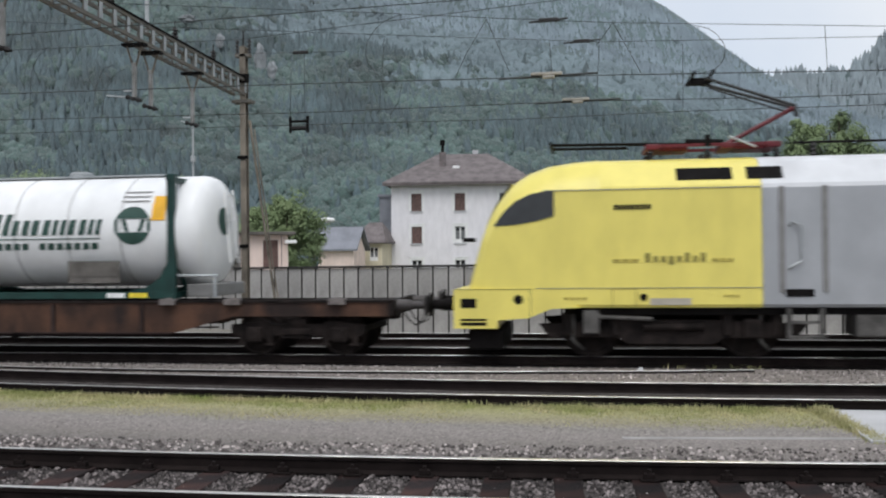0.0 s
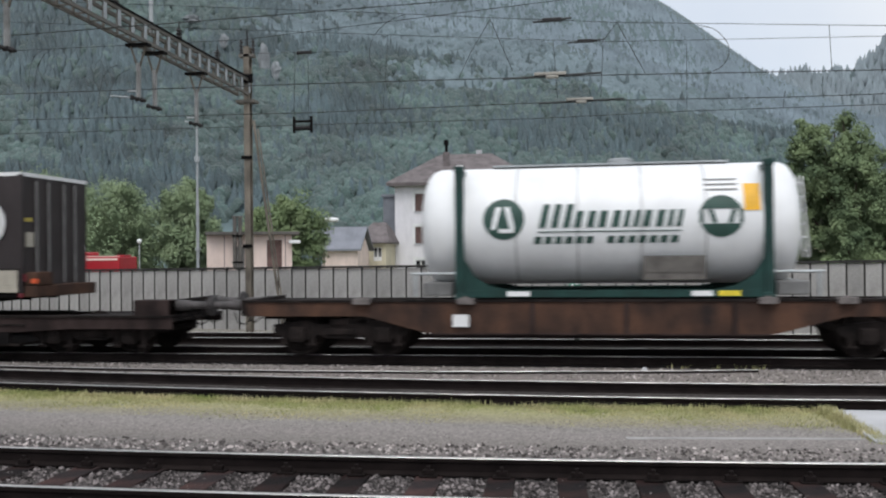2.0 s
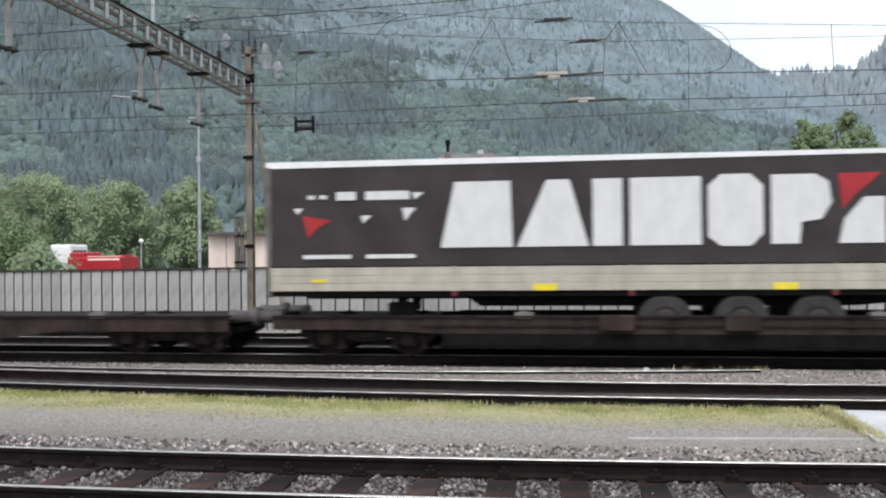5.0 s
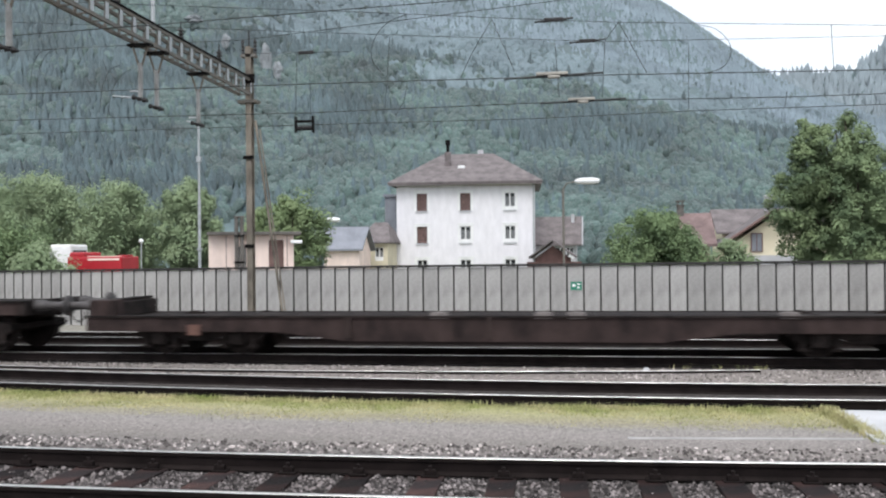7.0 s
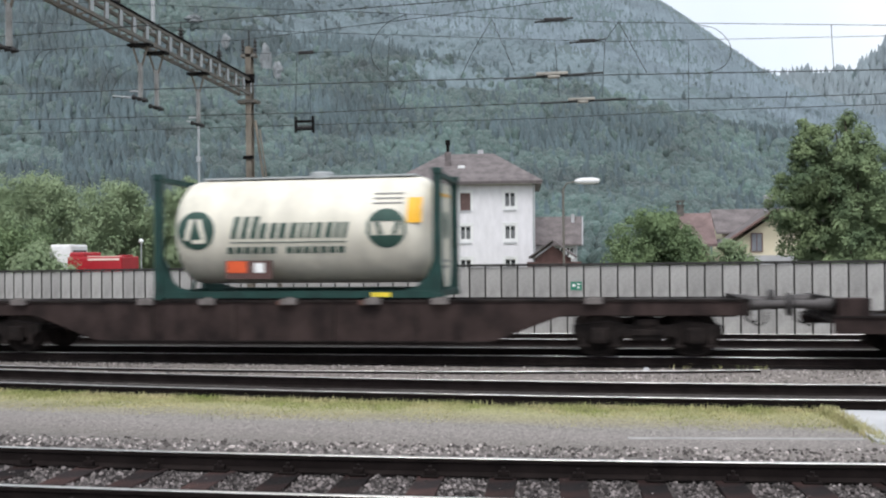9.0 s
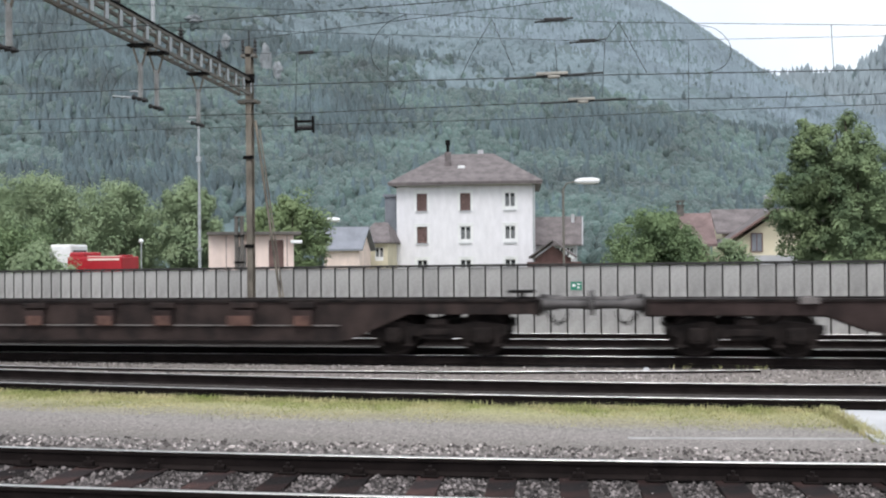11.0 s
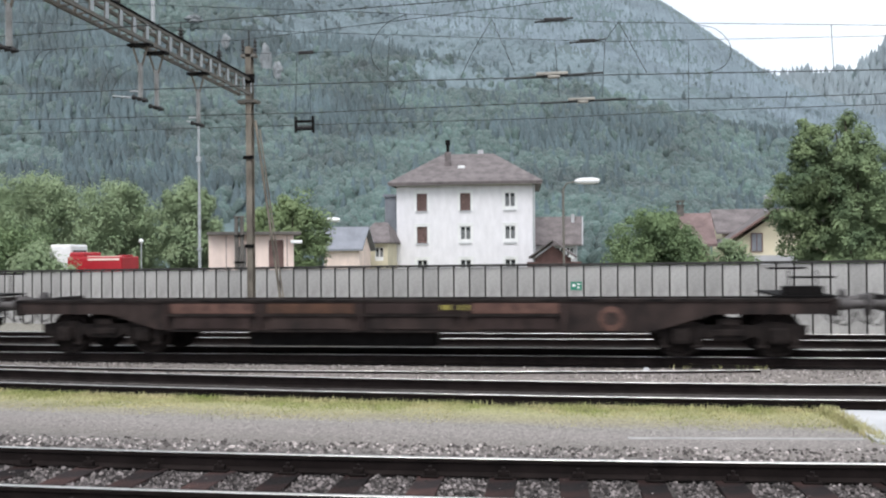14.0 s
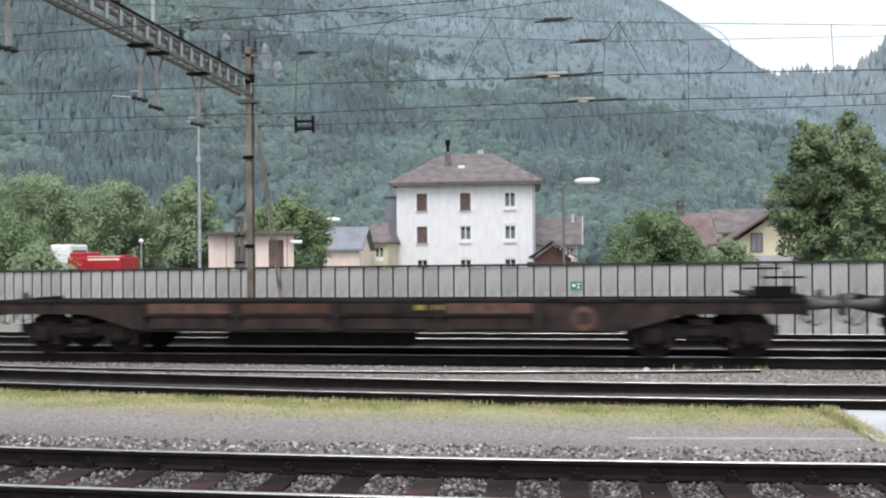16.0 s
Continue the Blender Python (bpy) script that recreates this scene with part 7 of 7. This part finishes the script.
def semi_trailer():
    c = -30.61
    t = rolling("semi_trailer", c, 0, "dark brown curtain-sided semi-trailer with pale dropsides", "semi-trailer")
    h = 6.84
    y = 1.27
    # curtain with shallow waves
    bm = bmesh.new()
    for s in (-1, 1):
        n, m = 90, 8
        grid = []
        for i in range(n + 1):
            x = -h + 2 * h * i / n
            grid.append([bm.verts.new((x, s * (y + 0.016 * math.sin(x * 4.4 + 0.6 * j) * math.sin(math.pi * j / m)), 1.83 + (3.82 - 1.83) * j / m)) for j in range(m + 1)])
        for i in range(n):
            for j in range(m):
                bm.faces.new((grid[i][j], grid[i + 1][j], grid[i + 1][j + 1], grid[i][j + 1]))
    part("curtain", bm, CURTAIN, t, "dark brown tarpaulin curtain", smooth=True)
    part("end_wall", boxes((h - 0.04, h, -y + 0.02, y - 0.02, 1.3, 3.9)), CURTAIN, t)
    part("front_wall", boxes((-h, -h + 0.04, -y + 0.02, y - 0.02, 1.3, 3.9)), PLATEGREY, t, "dusty grey front wall")
    bm = bmesh.new()
    prism(bm, [(-h - 0.02, 3.82), (h + 0.02, 3.82), (h + 0.02, 3.9), (-h - 0.02, 3.95)], -y - 0.015, y + 0.015)
    part("roof_canvas", bm, WHITEPAINT, t, "white roof canvas edge")
    for a, b in ((-h, -3.0), (-3.0, 0.42), (0.42, 4.1), (4.1, h)):
        for s in (-1, 1):
            for z0, z1 in ((1.33, 1.484), (1.487, 1.64), (1.643, 1.8)):
                part("dropside", boxes((a + 0.03, b - 0.03, *sorted((s * (y + 0.02), s * (y - 0.03))), z0, z1), bevel=0.006), BOARDCREAM, t, "pale dropside board")
        part("marker_lamp", boxes((b - 0.06, b + 0.05, -y - 0.03, -y + 0.02, 1.22, 1.31), bevel=0.01), PANTORED, t, "small red marker lamp")
    for b in (-3.0, 0.42, 4.1):
        for s in (-1, 1):
            part("side_post", boxes((b - 0.028, b + 0.028, *sorted((s * (y + 0.024), s * (y - 0.04))), 1.32, 1.82)), BOARDCREAM, t)
    for s in (-1, 1):
        bm = bmesh.new()
        prism(bm, [(-2.9, 1.24), (6.8, 1.24), (6.8, 1.2), (4.55, 1.0), (-2.55, 1.0)], *sorted((s * 0.72, s * 0.78)))
        part("side_chassis", bm, BLACK, t)
    part("floor", boxes((-h, h, -y + 0.04, y - 0.04, 1.22, 1.32)), BLACK, t)
    part("chassis", boxes((-h + 0.6, h - 0.3, -0.55, -0.45, 1.14, 1.22), (-h + 0.6, h - 0.3, 0.45, 0.55, 1.14, 1.22)), BLACK, t)
    part("rear_bumper", boxes((h - 0.1, h + 0.3, -1.2, 1.2, 1.22, 1.48), (h + 0.06, h + 0.32, -1.22, -0.6, 1.48, 1.76), bevel=0.03), WAGONRUST, t, "rusty rear underrun bumper")
    part("tail_light", boxes((h + 0.0, h + 0.1, -1.25, -1.05, 1.56, 1.72)), PANTORED, t)
    for yb in (-0.75, -0.3, 0.3, 0.75):
        part("lock_bar", rods(((h + 0.03, yb, 1.5), (h + 0.03, yb, 3.75), 0.022)), PLATEGREY, t)
    part("rear_plate", boxes((h + 0.004, h + 0.02, -1.12, -0.85, 2.3, 2.62)), BOARDCREAM, t, "pale plate on the rear wall")
    part("rear_plate", boxes((h + 0.004, h + 0.02, -1.15, -0.9, 2.85, 2.93)), DULLYELLOW, t)
    part("rear_lamp", boxes((h + 0.2, h + 0.33, -1.235, -1.16, 1.52, 1.62), bevel=0.01), HAZRED, t, "reddish orange rear lamp")
    part("corner_post", boxes((h - 0.08, h + 0.03, -y - 0.02, -y + 0.06, 1.33, 3.85)), CURTAIN, t)
    part("corner_post", boxes((-h - 0.03, -h + 0.08, -y - 0.02, -y + 0.06, 1.2, 3.85), bevel=0.02), DATABOARD, t)
    for x in (1.04, 2.45, 3.82):
        for s in (-1, 1):
            bm = bmesh.new()
            yy = s * 1.05
            lathe(bm, [(yy - 0.17, 0.3), (yy - 0.17, 0.45), (yy - 0.12, 0.5), (yy + 0.12, 0.5), (yy + 0.17, 0.45), (yy + 0.17, 0.3)], "y", 30, (x, 0, 0.75))
            w = part("tyre", bm, TYRE, t)
            bm = bmesh.new()
            lathe(bm, [(yy + s * 0.172, 0.3), (yy + s * 0.19, 0.285), (yy + s * 0.178, 0.21), (yy + s * 0.2, 0.15), (yy + s * 0.21, 0.08)], "y", 24, (x, 0, 0.75))
            part("rim", bm, HUB, w)
    part("landing_leg", boxes((-4.25, -4.05, -0.85, -0.7, 0.84, 1.22), (-4.4, -3.85, -1.0, -0.6, 0.84, 1.08)), BLACK, t)
    part("landing_leg", boxes((-4.25, -4.05, 0.7, 0.85, 0.84, 1.22)), BLACK, t)
    for row in ((-1.45, -1.0, -y - 0.035, -y - 0.02, 1.33, 1.46), (3.0, 3.45, -y - 0.035, -y - 0.02, 1.33, 1.46), (-5.9, -5.6, -y - 0.03, -y - 0.02, 1.5, 1.56)):
        part("side_marker", boxes(row), YLABEL, t, "yellow side marker")
    part("small_plate", boxes((5.3, 5.75, -y - 0.03, -y - 0.02, 1.5, 1.58)), PLATEGREY, t)
    # printed blocks on the curtain, plain shapes
    q = -y - 0.02
    z0, z1 = 2.18, 3.47

    def block(outline, mat, name="print_block"):
        bm = bmesh.new()
        prism(bm, [(a + 0.12, b) for a, b in outline], q - 0.006, q + 0.006)
        part(name, bm, mat, t)

    def slab_(x0, x1, za=z0, zb=z1):
        block([(x0, za), (x1, za), (x1, zb), (x0, zb)], PRINTWHITE)

    block([(-3.38, z0), (-1.96, z0), (-2.0, z1), (-3.1, z1)], PRINTWHITE)
    block([(-1.88, z0), (-0.5, z0), (-0.86, z1), (-1.3, z1)], PRINTWHITE)
    slab_(-0.42, 0.14)
    slab_(0.28, 1.6)
    block([(1.72, z0 + 0.15), (1.95, z0 - 0.03), (2.5, z0 - 0.03), (2.72, z0 + 0.2), (2.72, z1 - 0.2), (2.5, z1 + 0.03), (1.95, z1 + 0.03), (1.72, z1 - 0.18)], PRINTWHITE)
    block([(2.86, z0), (3.36, z0), (3.4, z0 + 0.4), (3.75, z0 + 0.45), (3.93, z0 + 0.75), (3.88, z1 - 0.15), (3.65, z1), (2.86, z1)], PRINTWHITE)
    block([(4.05, z1), (4.8, z1), (4.32, z1 - 0.42), (4.12, z1 - 0.66)], PRINTRED, "red_flash")
    block([(4.05, z0), (4.86, z0), (4.86, z0 + 0.85), (4.5, z0 + 0.85), (4.15, z0 + 0.45)], PRINTWHITE)
    block([(4.98, z0), (4.98, z1)] + [(5.55 + 0.82 * math.cos(radians(90 - 180 * i / 12)), (z0 + z1) / 2 + 0.645 * math.sin(radians(90 - 180 * i / 12))) for i in range(13)], PRINTWHITE)
    for a, b in ((-6.1, -5.95), (-5.85, -5.7), (-5.5, -5.1), (-4.9, -4.0)):
        slab_(a, b, 3.18, 3.26) if b < -5.6 else slab_(a, b, 3.15, 3.32)
    for a, b in ((-6.2, -5.2), (-4.9, -3.9)):
        slab_(a, b, 1.98, 2.06)
    block([(-3.95, 3.28), (-3.72, 3.28), (-3.9, 3.14)], PRINTWHITE)
    block([(-6.4, 3.0), (-6.2, 3.0), (-6.3, 2.88)], PRINTWHITE)
    block([(-5.0, 2.84), (-4.78, 2.84), (-4.95, 2.68)], PRINTWHITE)
    block([(-4.15, 2.98), (-3.88, 2.98), (-4.1, 2.72)], PRINTWHITE)
    block([(-6.2, 2.85), (-5.6, 2.75), (-5.9, 2.6), (-6.1, 2.4)], PRINTRED, "red_flash")


semi_trailer()


# ---- keyed movement ----
def motions():
    half = [0.5 * i for i in range(33)]
    for t, u, z in RIDERS:
        walk(t, [(s, pose(u + way(s), TRACK_Y, z)) for s in half])
    steps = [i / 15 for i in range(241)]
    for w, x, r in WHEELS:
        walk(w, [(s, Matrix.Translation((x, 0, 0)) @ Matrix.Rotation(way(s) / r, 4, "Y")) for s in steps])


motions()
